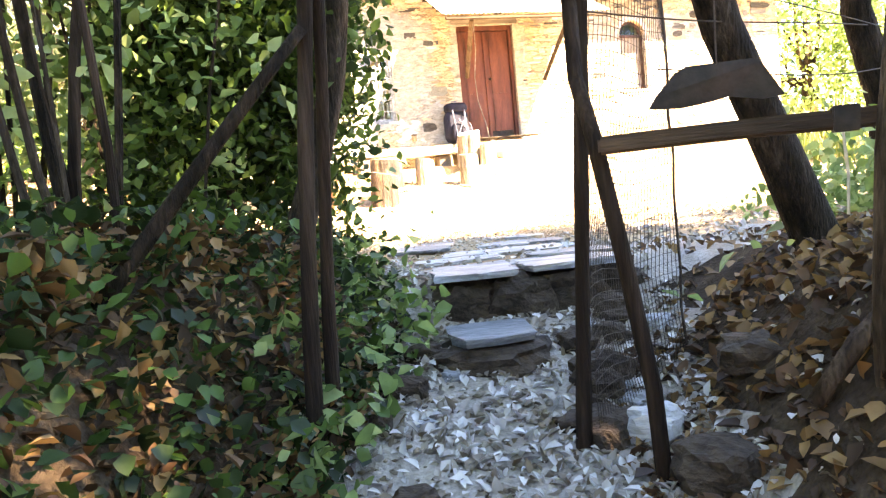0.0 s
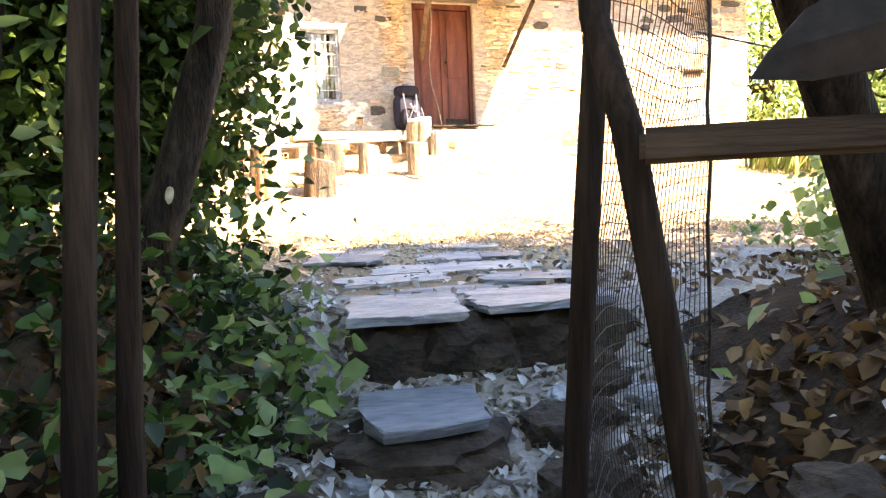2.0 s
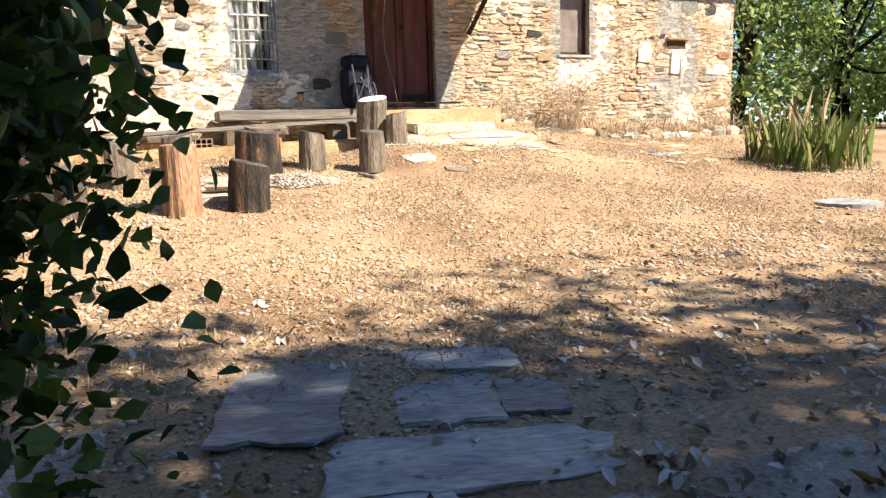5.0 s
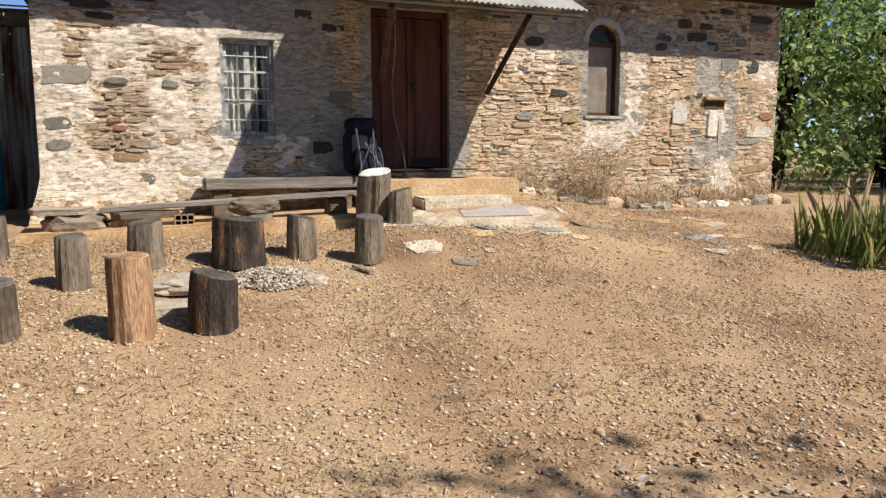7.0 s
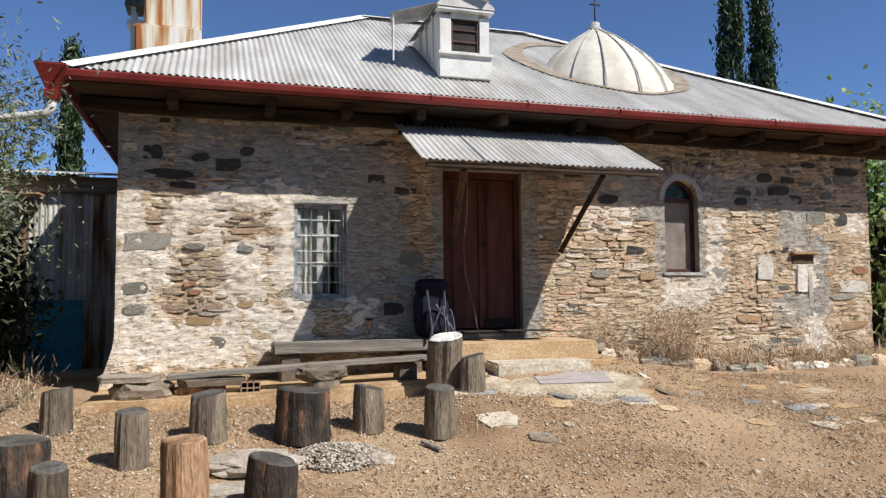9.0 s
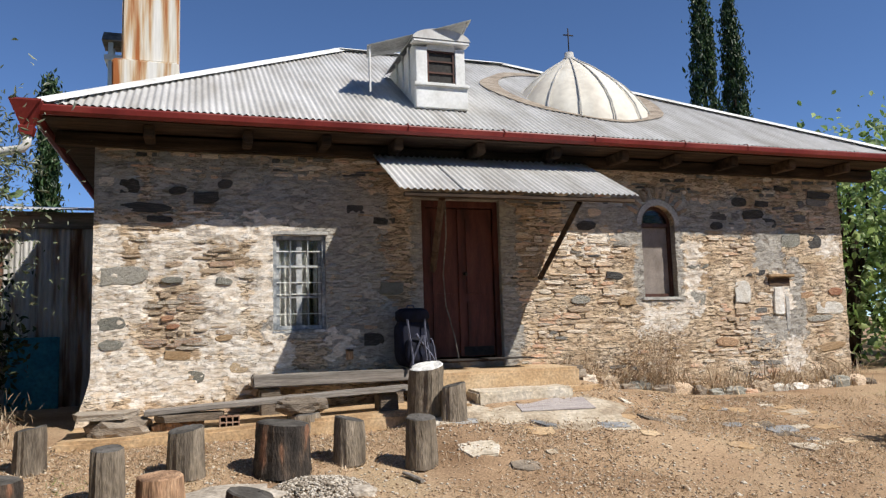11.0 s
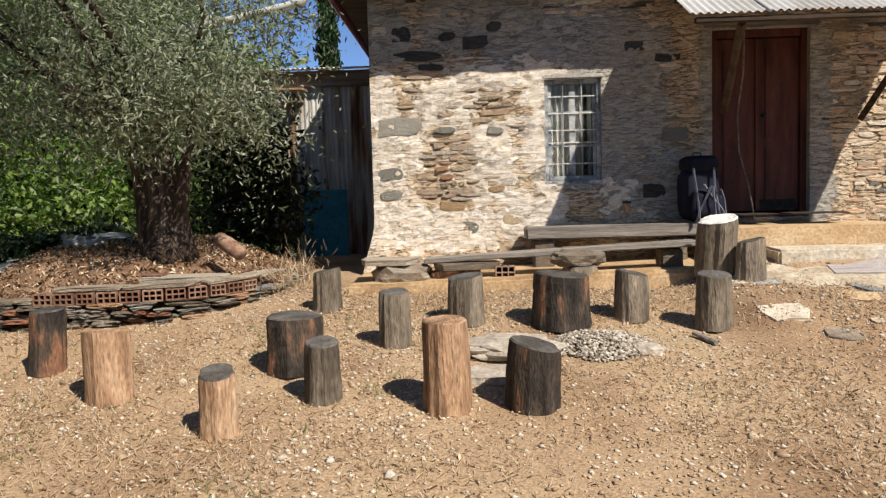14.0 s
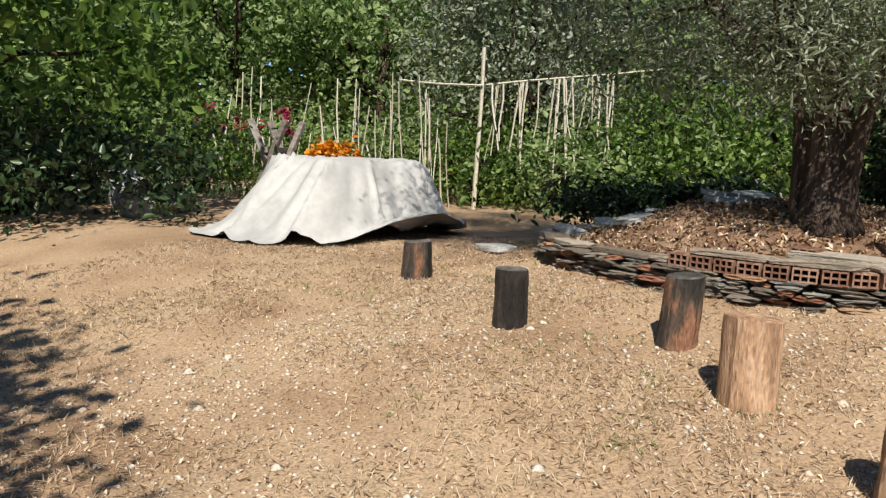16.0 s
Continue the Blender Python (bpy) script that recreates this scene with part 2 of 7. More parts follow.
M_DOOR = material("brown_red_door_paint", [(0.045, 0.014, 0.010), (0.095, 0.028, 0.020), (0.13, 0.045, 0.032)], scale=3, fine=30, bump=0.25, rough=0.55, stretch=(3, 3, 0.5), fine_amt=0.25, dist=0.004)
M_BEAM = material("dark_old_timber", [(0.022, 0.014, 0.009), (0.06, 0.038, 0.024), (0.11, 0.073, 0.047)], scale=3, fine=30, bump=0.7, stretch=(0.4, 4, 4), rand=0.3)
M_GREYWOOD = material("weathered_grey_timber", [(0.12, 0.105, 0.09), (0.22, 0.195, 0.17), (0.33, 0.30, 0.27)], scale=3, fine=25, bump=0.7, stretch=(0.3, 5, 5), rand=0.3)
M_FRAME = material("worn_blue_grey_frame", [(0.12, 0.14, 0.165), (0.30, 0.32, 0.335), (0.52, 0.52, 0.51)], scale=8, fine=30, bump=0.3)
M_BROWNFR = material("brown_window_frame", [(0.05, 0.022, 0.016), (0.10, 0.045, 0.032)], scale=5, fine=30, bump=0.2, rough=0.5)
# Unlit interior: its darkness is put into the surface colour.
M_DARK = material("dark_room", [(0.03, 0.028, 0.026), (0.05, 0.047, 0.044)], bump=0)
M_CURTAIN = material("lace_curtain", [(0.30, 0.285, 0.27), (0.44, 0.42, 0.40)], scale=6, fine=60, bump=0.2)
M_BARK = material("dark_bark", [(0.010, 0.007, 0.005), (0.030, 0.020, 0.014), (0.075, 0.054, 0.040)], scale=7, fine=40, bump=1.0, dist=0.014, stretch=(2.5, 2.5, 0.6), rand=0.3, fine_amt=0.5, spec=0.1)
M_BARK_O = material("olive_bark", [(0.035, 0.023, 0.016), (0.08, 0.055, 0.04), (0.15, 0.11, 0.085)], scale=5, fine=26, bump=1.0, dist=0.03, stretch=(3, 3, 0.4))
M_STUMP_A = material("pale_stripped_trunk", [(0.19, 0.11, 0.065), (0.39, 0.24, 0.145), (0.53, 0.37, 0.245)], scale=3.6, fine=30, bump=1.0, dist=0.012, stretch=(2.2, 2.2, 0.5), rand=0.2, fine_amt=0.45)
M_STUMP_B = material("grey_weathered_trunk", [(0.09, 0.072, 0.055), (0.20, 0.165, 0.125), (0.29, 0.24, 0.185)], scale=3.6, fine=30, bump=1.0, dist=0.012, stretch=(2.2, 2.2, 0.5), rand=0.2, fine_amt=0.45)
M_STUMP_C = material("charred_trunk", [(0.018, 0.015, 0.013), (0.045, 0.036, 0.03), (0.085, 0.06, 0.044), (0.22, 0.11, 0.065)], scale=3.4, fine=34, bump=1.0, dist=0.014, stretch=(2.0, 2.0, 0.6), pos=(0.35, 0.5, 0.57, 0.64), rand=0.15, fine_amt=0.5)
M_TOP_D = material("blackened_sawn_top", [(0.035, 0.032, 0.03), (0.075, 0.068, 0.06), (0.13, 0.12, 0.11)], scale=5, fine=30, bump=0.6, rand=0.2)
M_TOP_W = material("white_marble_top", [(0.6, 0.59, 0.56), (0.8, 0.79, 0.77)], scale=5, fine=30, bump=0.1)
M_BRICK = material("red_hollow_brick", [(0.16, 0.08, 0.052), (0.25, 0.14, 0.095), (0.34, 0.23, 0.165)], scale=8, fine=40, bump=0.5, rand=0.3)
M_TARP = material("white_tarpaulin", [(0.33, 0.325, 0.315), (0.42, 0.415, 0.40), (0.48, 0.475, 0.46)], scale=2, fine=14, bump=0.2, rough=0.7, fine_amt=0.08)
M_BLUE = material("blue_board", [(0.03, 0.18, 0.26), (0.05, 0.26, 0.36), (0.08, 0.32, 0.42)], scale=3, fine=20, bump=0.1)
M_PACK = material("navy_backpack_cloth", [(0.003, 0.004, 0.009), (0.006, 0.007, 0.018), (0.010, 0.013, 0.034)], scale=8, fine=120, bump=0.3, rough=0.8)
M_STRAP = material("grey_blue_straps", [(0.06, 0.065, 0.10), (0.16, 0.165, 0.22)], scale=10, fine=80, bump=0.2)
M_PLASTIC = material("white_pvc_pipe", [(0.55, 0.54, 0.52), (0.7, 0.69, 0.67)], scale=3, bump=0.05, rough=0.4, fine_amt=0.05)
M_WIRE = material("rusty_wire", [(0.05, 0.035, 0.028), (0.10, 0.075, 0.06)], scale=20, rough=0.7, metal=0.5, bump=0)
M_PLATE = material("blackened_metal_plate", [(0.012, 0.010, 0.009), (0.024, 0.019, 0.016), (0.045, 0.03, 0.023)], scale=9, fine=40, bump=0.4, rough=0.75)
M_CANE = material("bleached_bamboo_cane", [(0.42, 0.38, 0.29), (0.60, 0.55, 0.45)], scale=8, bump=0.2, rand=0.5)
M_MAT = material("dark_door_mat", [(0.025, 0.022, 0.02), (0.06, 0.05, 0.045)], scale=9, fine=90, bump=0.6)
M_FIBRE = material("dirty_fibreglass", [(0.42, 0.42, 0.40), (0.58, 0.58, 0.56)], scale=4, fine=20, bump=0.2, rough=0.4, translucent=0.35)
M_RUG = material("faded_striped_rug", [(0.28, 0.24, 0.23), (0.40, 0.36, 0.35), (0.47, 0.43, 0.40)], scale=5, fine=60, bump=0.4, stretch=(0.4, 6, 1))
M_POST = material("dark_weathered_post", [(0.012, 0.008, 0.006), (0.028, 0.018, 0.013), (0.055, 0.036, 0.026)], scale=5, fine=30, bump=0.8, dist=0.008, stretch=(4, 4, 0.35), spec=0.08)
M_LIME = material("flaking_whitewash", [(0.50, 0.44, 0.35), (0.66, 0.62, 0.56), (0.78, 0.76, 0.72)], scale=5, fine=18, bump=0.9, dist=0.02, fine_amt=0.2, pos=(0.3, 0.45, 0.6))
# Dark brown rock; on the risers this colour stands in for shade.
M_DARKSTONE = material("brown_and_shaded_stone", [(0.022, 0.014, 0.009), (0.055, 0.037, 0.025), (0.10, 0.07, 0.048)], scale=5, fine=30, bump=1.0, dist=0.02, stretch=(1, 1, 1.6))
M_PALECON = material("pale_concrete", [(0.36, 0.29, 0.21), (0.52, 0.45, 0.35), (0.62, 0.56, 0.47)], scale=4, fine=30, bump=0.7, dist=0.012, rand=0.2)
M_MARK = material("pale_cut_wood", [(0.42, 0.33, 0.20), (0.55, 0.45, 0.30)], scale=12, fine=40, bump=0.3)

L_OLIVE = leafy("olive_leaves", (0.13, 0.155, 0.08), (0.26, 0.30, 0.175), (0.47, 0.51, 0.39), 0.45, 0.45)
# Broad leaf colour darkened to carry the shade of the thicket.
L_SHADE = leafy("shade_darkened_leaves", (0.022, 0.045, 0.010), (0.05, 0.10, 0.02), (0.11, 0.19, 0.04), 0.4)
L_BROAD = leafy("broad_leaves", (0.05, 0.10, 0.018), (0.11, 0.21, 0.035), (0.21, 0.31, 0.06), 0.5)
L_IVY = leafy("ivy_leaves", (0.012, 0.026, 0.008), (0.024, 0.052, 0.013), (0.075, 0.15, 0.03), 0.35, 0.5)
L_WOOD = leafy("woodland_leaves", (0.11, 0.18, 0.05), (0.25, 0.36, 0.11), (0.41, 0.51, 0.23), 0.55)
# Laurel's own dark green, also standing in for shade under the yard trees.
L_DARK = leafy("dark_leaves", (0.012, 0.024, 0.010), (0.024, 0.045, 0.016), (0.05, 0.085, 0.03), 0.2, 0.35)
L_CYP = leafy("cypress_leaves", (0.012, 0.03, 0.010), (0.03, 0.06, 0.018), (0.055, 0.10, 0.03), 0.2)
L_REED = leafy("reed_leaves", (0.15, 0.22, 0.06), (0.26, 0.34, 0.11), (0.45, 0.42, 0.20), 0.5)
L_DRY = leafy("dry_stems", (0.40, 0.29, 0.185), (0.53, 0.40, 0.265), (0.68, 0.56, 0.41), 0.3)
L_LITTER = leafy("fallen_leaves", (0.19, 0.14, 0.095), (0.44, 0.39, 0.34), (0.66, 0.63, 0.60), 0.15, 0.34)
L_LITTER_B = leafy("fallen_brown_leaves", (0.05, 0.024, 0.011), (0.14, 0.066, 0.027), (0.32, 0.18, 0.07), 0.25, 0.6)
L_FLAKE = leafy("dry_leaf_flakes", (0.30, 0.19, 0.11), (0.52, 0.38, 0.24), (0.74, 0.62, 0.46), 0.2, 0.6)
L_ORANGE = leafy("orange_flowers", (0.55, 0.18, 0.01), (0.7, 0.28, 0.02), (0.75, 0.36, 0.03), 0.3)
L_PINK = leafy("magenta_flowers", (0.30, 0.01, 0.06), (0.42, 0.02, 0.10), (0.5, 0.04, 0.16), 0.3)

glass = bpy.data.materials.new("window_glass")
glass.use_nodes = True
gb = glass.node_tree.nodes["Principled BSDF"]
gb.inputs["Base Color"].default_value = (0.9, 0.93, 0.92, 1)
gb.inputs["Roughness"].default_value, gb.inputs["Transmission Weight"].default_value, gb.inputs["IOR"].default_value = 0.03, 1.0, 1.45


# ---------------------------------------------------------------- mesh helpers
def mesh_of(name, verts, faces, mat=None, smooth=False):
    me = bpy.data.meshes.new(name)
    me.from_pydata([tuple(map(float, v)) for v in verts], [], [tuple(map(int, f)) for f in faces])
    me.validate()
    if mat:
        me.materials.append(mat)
    if smooth:
        me.polygons.foreach_set("use_smooth", [True] * len(me.polygons))
    return me


def fast_mesh(name, V, F, mat, smooth=False):
    """Mesh from an (n,3) array and an (m,k) array of corner numbers."""
    me = bpy.data.meshes.new(name)
    V, F = np.asarray(V, np.float32), np.asarray(F, np.int32)
    me.vertices.add(len(V))
    me.vertices.foreach_set("co", V.ravel())
    me.loops.add(F.size)
    me.loops.foreach_set("vertex_index", F.ravel())
    me.polygons.add(len(F))
    me.polygons.foreach_set("loop_start", np.arange(0, F.size, F.shape[1], dtype=np.int32))
    me.update(calc_edges=True)
    me.validate()
    me.materials.append(mat)
    if smooth:
        me.polygons.foreach_set("use_smooth", [True] * len(me.polygons))
    return me


def put(name, me, parent=None, m=None, label="", category="", group="", kind=""):
    ob = new(name, me)
    if m is not None:
        ob.matrix_basis = m
    if parent is not None:
        ob.parent = parent
    return tagged(ob, label, category, group, kind)


def part(name, bm, mat, parent, label="", smooth=False, m=None):
    me = bpy.data.meshes.new(name)
    bmesh.ops.recalc_face_normals(bm, faces=bm.faces[:])
    bm.to_mesh(me)
    bm.free()
    me.materials.append(mat)
    if smooth:
        me.polygons.foreach_set("use_smooth", [True] * len(me.polygons))
    return put(name, me, parent, m, label)


def thing(name, x, y, z, label, category, group="", rz=0.0, kind="", rx=0.0, ry=0.0):
    ob = new(name)
    ob.empty_display_size = 0.1
    ob.matrix_basis = pose(x, y, z, rx, ry, rz)
    return tagged(ob, label, category, group, kind)


def box_bm(lo, hi, bevel=0.0, bm=None, wob=0.0, cuts=0, seed=1):
    own = bm is None
    bm = bm or bmesh.new()
    made = bmesh.ops.create_cube(bm, size=1.0)["verts"]
    for v in made:
        v.co = Vector([lo[i] + (v.co[i] + 0.5) * (hi[i] - lo[i]) for i in range(3)])
    if own and cuts:
        bmesh.ops.subdivide_edges(bm, edges=bm.edges[:], cuts=cuts, use_grid_fill=True)
    if own and bevel:
        bmesh.ops.bevel(bm, geom=[e for e in bm.edges if len(e.link_faces) == 2 and e.calc_face_angle(0) > 0.5], offset=bevel, segments=2, affect="EDGES")
    if wob:
        for v in bm.verts:
            d = noise.noise_vector(v.co * 5 + Vector((seed * 7.1, seed * 3.3, seed)))
            v.co += d * wob
    return bm


def tube_arrays(pts, radii, n=8, wob=0.0, seed=0, cap=True):
    """A tapered tube along a line of points."""
    rng = np.random.default_rng(seed)
    P = [Vector(p) for p in pts]
    V, F = [], []
    prev = Vector((1, 0, 0))
    for i, p in enumerate(P):
        d = (P[min(i + 1, len(P) - 1)] - P[max(i - 1, 0)]).normalized()
        a = prev - d * prev.dot(d)
        if a.length < 1e-4:
            a = d.orthogonal()
        a.normalize()
        prev = a
        b = d.cross(a)
        for k in range(n):
            th = 2 * math.pi * k / n
            r = radii[i] * (1 + wob * (rng.random() - 0.5))
            V.append(p + (a * math.cos(th) + b * math.sin(th)) * r)
    for i in range(len(P) - 1):
        for k in range(n):
            F.append((i * n + k, i * n + (k + 1) % n, (i + 1) * n + (k + 1) % n, (i + 1) * n + k))
    if cap:
        F.append(tuple(range(n - 1, -1, -1)))
        F.append(tuple((len(P) - 1) * n + k for k in range(n)))
    return V, F


def tubes(name, lines, mat, n=6, wob=0.0, smooth=True):
    V, F = [], []
    for j, (pts, radii) in enumerate(lines):
        v, f = tube_arrays(pts, radii, n, wob, j)
        o = len(V)
        V += v
        F += [tuple(i + o for i in q) for q in f]
    return mesh_of(name, V, F, mat, smooth)


def bend(a, b, k=6, sag=0.1, seed=0):
    """Points from a to b with a wavering line."""
    rng = random.Random(seed)
    a, b = Vector(a), Vector(b)
    off = [Vector([rng.uniform(-1, 1) for _ in range(3)]) * sag for _ in range(3)]
    out = []
    for i in range(k + 1):
        t = i / k
        w = math.sin(math.pi * t)
        out.append(a.lerp(b, t) + off[0] * w + off[1] * math.sin(2 * math.pi * t) * 0.6)
    return out


def leaf_mesh(name, C, size, mat, aspect=0.5, seed=0, up=0.3, fold=0.15, axis=None, jitter=0.35):
    """Leaves at the places C: each an oval blade folded along its rib."""
    rng = np.random.default_rng(seed)
    C = np.asarray(C, float)
    n = len(C)
    d = rng.normal(size=(n, 3))
    if axis is not None:
        d = d * (1 - abs(np.sign(axis[3]))) + np.array(axis[:3]) + rng.normal(size=(n, 3)) * axis[3]
    d /= np.linalg.norm(d, axis=1)[:, None]
    nrm = rng.normal(size=(n, 3)) + np.array([0, 0, up * 3])
    s = np.cross(d, nrm)
    s /= np.linalg.norm(s, axis=1)[:, None] + 1e-9
    nn = np.cross(s, d)
    L = size * (1 + jitter * rng.normal(size=(n, 1))).clip(0.4, 1.8)
    curl = rng.normal(size=(n, 1)) * 0.12
    a = C - d * L * 0.5
    t = C + d * L * 0.5 + nn * L * curl
    wl, wh = s * L * aspect * 0.5, s * L * aspect * 0.36
    l1, r1 = C - d * L * 0.14 + wl + nn * L * fold, C - d * L * 0.14 - wl + nn * L * fold
    l2, r2 = C + d * L * 0.2 + wh + nn * L * (fold * 0.75 + curl * 0.4), C + d * L * 0.2 - wh + nn * L * (fold * 0.75 + curl * 0.4)
    V = np.stack([a, r1, r2, t, l2, l1], 1).reshape(-1, 3)
    i = np.arange(n)[:, None] * 6
    F = np.concatenate([i + [0, 1, 2, 3], i + [0, 3, 4, 5]], 1).reshape(-1, 4)
    return fast_mesh(name, V, F, mat)


def blobs(centres, n, spread, seed=0):
    """n places scattered round many clump centres."""
    rng = np.random.default_rng(seed)
    c = np.asarray(centres, float)
    pick = rng.integers(0, len(c), n)
    sp = np.asarray(spread, float) * (0.5 + rng.random((len(c), 1)))
    return c[pick] + rng.normal(size=(n, 3)) * sp[pick]


def shell(cx, cy, cz, rx, ry, rz, n, seed=0, low=-0.6):
    """Clump centres on an uneven crown."""
    rng = np.random.default_rng(seed)
    out = []
    while len(out) < n:
        v = rng.normal(size=3)
        v /= np.linalg.norm(v)
        if v[2] < low:
            continue
        r = 0.45 + 0.6 * rng.random() ** 0.6 + 0.22 * math.sin(v[0] * 4 + seed) * math.cos(v[1] * 5 + v[2] * 3)
        out.append((cx + v[0] * rx * r, cy + v[1] * ry * r, cz + v[2] * rz * r))
    return np.array(out)


def smooth01(t):
    t = max(0.0, min(1.0, t))
    return t * t * (3 - 2 * t)


# ---------------------------------------------------------------- ground
UP_Y = [-80, -14, -9.8, -8.5, -7, -5.5, -4.2, -2.7, -2.0, -1.3, 0, 8, 40, 400]
UP_Z = [-0.9, -0.88, -0.9, -0.88, -0.82, -0.72, -0.56, -0.35, -0.23, -0.14, -0.10, -0.10, 0.1, 1.0]
LO_Y = [-80, -14.5, -13, -12, -11, -10.5, -9.9, -9.75, -9.6]
LO_Z = [-1.9, -1.78, -1.66, -1.52, -1.34, -1.22, -1.075, -0.97, -0.9]
XC_Y, XC_X = [-20, -14.5, -13.2, -12.2, -11, -10, -9], [-6.5, -4.9, -4.35, -4.0, -3.6, -3.05, -2.85]


BEDZ = -0.06


def bed_rho(x, y):
    """1 on the edge of the raised olive bed, less inside."""
    return ((abs(x + 6.75) / 1.95) ** 3.2 + (abs(y - 0.2) / 2.42) ** 3.2) ** (1 / 3.2)


def ground_z(x, y):
    up = float(np.interp(y, UP_Y, UP_Z))
    if x < -7:
        up = up + (-0.42 - up) * smooth01((-7 - x) / 5) * smooth01((y + 7) / 3)
    z = up
    if y < -9.3:
        lo = float(np.interp(y, LO_Y, LO_Z))
        d = x - float(np.interp(y, XC_Y, XC_X))
        wl = smooth01((d + 1.15) / 0.6) if d < 0 else 1 - smooth01((d - 0.5) / 0.75)
        hump = 0.22 * smooth01((-d - 0.6) / 0.6) * smooth01((-9.2 - y) / 1.0) + 0.14 * smooth01((d - 0.9) / 0.8) * smooth01((-9.6 - y) / 0.8)
        z = up * (1 - wl) + lo * wl + hump * (1 - wl)
    z += 0.15 * smooth01((x + 0.9) / 0.6) * smooth01((2.4 - x) / 0.6) * smooth01((y + 3.3) / 0.8)
    z += 0.17 * smooth01((x + 0.05) / 0.4) * smooth01((4.2 - x) / 2.0) * smooth01((y + 1.9) / 0.95)
    q = bed_rho(x, y)
    if q < 1.05:
        hill = BEDZ + 0.42 * smooth01((0.95 - q) / 0.65)
        z = z + (hill - z) * smooth01((1.0 - q) / 0.05)
    z += 0.018 * noise.noise((x * 1.3, y * 1.3, 0)) + 0.012 * noise.noise((x * 5, y * 5, 3))
    if y < -9.5 or (x < -5 and y > -2):
        z += 0.03 * noise.noise((x * 4, y * 4, 9))
    return z


def axis_lines(a, b, step, far):
    core = list(np.arange(a, b + 1e-6, step))
    lo, hi, s = [], [], step
    pa, pb = a, b
    while pb < far:
        s *= 1.35
        pa, pb = pa - s, pb + s
        lo.append(pa)
        hi.append(pb)
    return lo[::-1] + core + hi


gx, gy = axis_lines(-9, 5, 0.1, 400), axis_lines(-14.5, 0.6, 0.1, 400)
GV = [(x, y, ground_z(x, y)) for y in gy for x in gx]
nx = len(gx)
GF = [(j * nx + i, j * nx + i + 1, (j + 1) * nx + i + 1, (j + 1) * nx + i) for j in range(len(gy) - 1) for i in range(nx - 1)]
gm = mesh_of("ground", GV, GF, M_EARTH, True)
gm.materials.append(M_SOIL)
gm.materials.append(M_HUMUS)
gm.materials.append(M_BEDSOIL)
for p in gm.polygons:
    c = p.center
    if bed_rho(c.x, c.y) < 1.0:
        p.material_index = 3
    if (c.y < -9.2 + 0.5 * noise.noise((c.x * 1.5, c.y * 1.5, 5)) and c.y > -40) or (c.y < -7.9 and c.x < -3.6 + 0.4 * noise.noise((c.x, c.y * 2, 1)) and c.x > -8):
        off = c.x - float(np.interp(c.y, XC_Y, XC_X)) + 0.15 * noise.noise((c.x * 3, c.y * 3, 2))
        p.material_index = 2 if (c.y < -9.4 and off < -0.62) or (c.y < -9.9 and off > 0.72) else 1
put("ground", gm, label="sandy gravel courtyard falling to a dark leafy gully", category="ground", kind="structure")

# ---------------------------------------------------------------- house walls
X0, X1, DEPTH, TOPZ, BASEZ = -3.9, 7.0, 7.0, 3.24, -0.3
DOOR = (0.0, 1.1, 0.5, 2.6)
WIN = (-1.90, -1.256, 0.944, 2.10)
ARCH = (3.31, 3.87, 1.27, 2.60)
OPEN = [DOOR, WIN, ARCH]


CEMENT = ((-0.86, 1.95, 0.5, 1.2), (-1.75, 2.52, 1.5, 0.5), (-0.75, 0.85, 0.75, 0.5), (-2.6, 2.75, 1.1, 0.35), (1.2, 1.5, 0.08, 1.9), (2.75, 2.4, 1.1, 0.5), (4.6, 2.45, 0.8, 0.3), (3.59, 2.45, 0.9, 0.3), (5.55, 2.05, 0.3, 0.6), (-3.75, 2.7, 0.4, 0.4), (5.98, 1.2, 0.12, 1.0), (5.5, 0.75, 0.4, 0.2))
LIME = ((-3.15, 0.42, 1.2, 0.3), (-2.1, 0.55, 0.7, 0.4), (-2.5, 1.15, 0.35, 0.75), (-3.05, 1.85, 0.5, 0.35), (-2.02, 1.7, 0.1, 1.1), (-2.3, 2.12, 1.2, 0.1), (-3.75, 0.75, 0.3, 0.7), (-3.85, 1.9, 0.3, 0.5), (-1.05, 0.72, 0.16, 0.12), (2.4, 2.02, 0.6, 0.25), (3.6, 0.95, 0.6, 0.15), (4.15, 1.55, 0.06, 0.9), (5.75, 1.25, 0.16, 0.3), (5.87, 0.35, 0.25, 0.3), (-3.6, 1.3, 0.4, 0.3), (6.7, 2.0, 0.3, 0.1))


def near_box(x, z, boxes, soft):
    best = 0.0
    for cx, cz, w, h in boxes:
        dd = math.hypot(max(abs(x - cx) - w / 2, 0), max(abs(z - cz) - h / 2, 0))
        best = max(best, 1 - dd / soft)
    return best


def cement_cover(x, z):
    v = near_box(x, z, CEMENT, 0.3)
    for a, b, c, d in OPEN:
        dd = math.hypot(max(a - x, 0, x - b), max(c - z, 0, z - d))
        v = max(v, 1.1 - dd / 0.24)
    return v


def lime_cover(x, z):
    return max(0.78 * near_box(x, z, LIME, 0.3), 0.10 if -4.2 < x < -1.6 and z < 2.2 else 0.0)


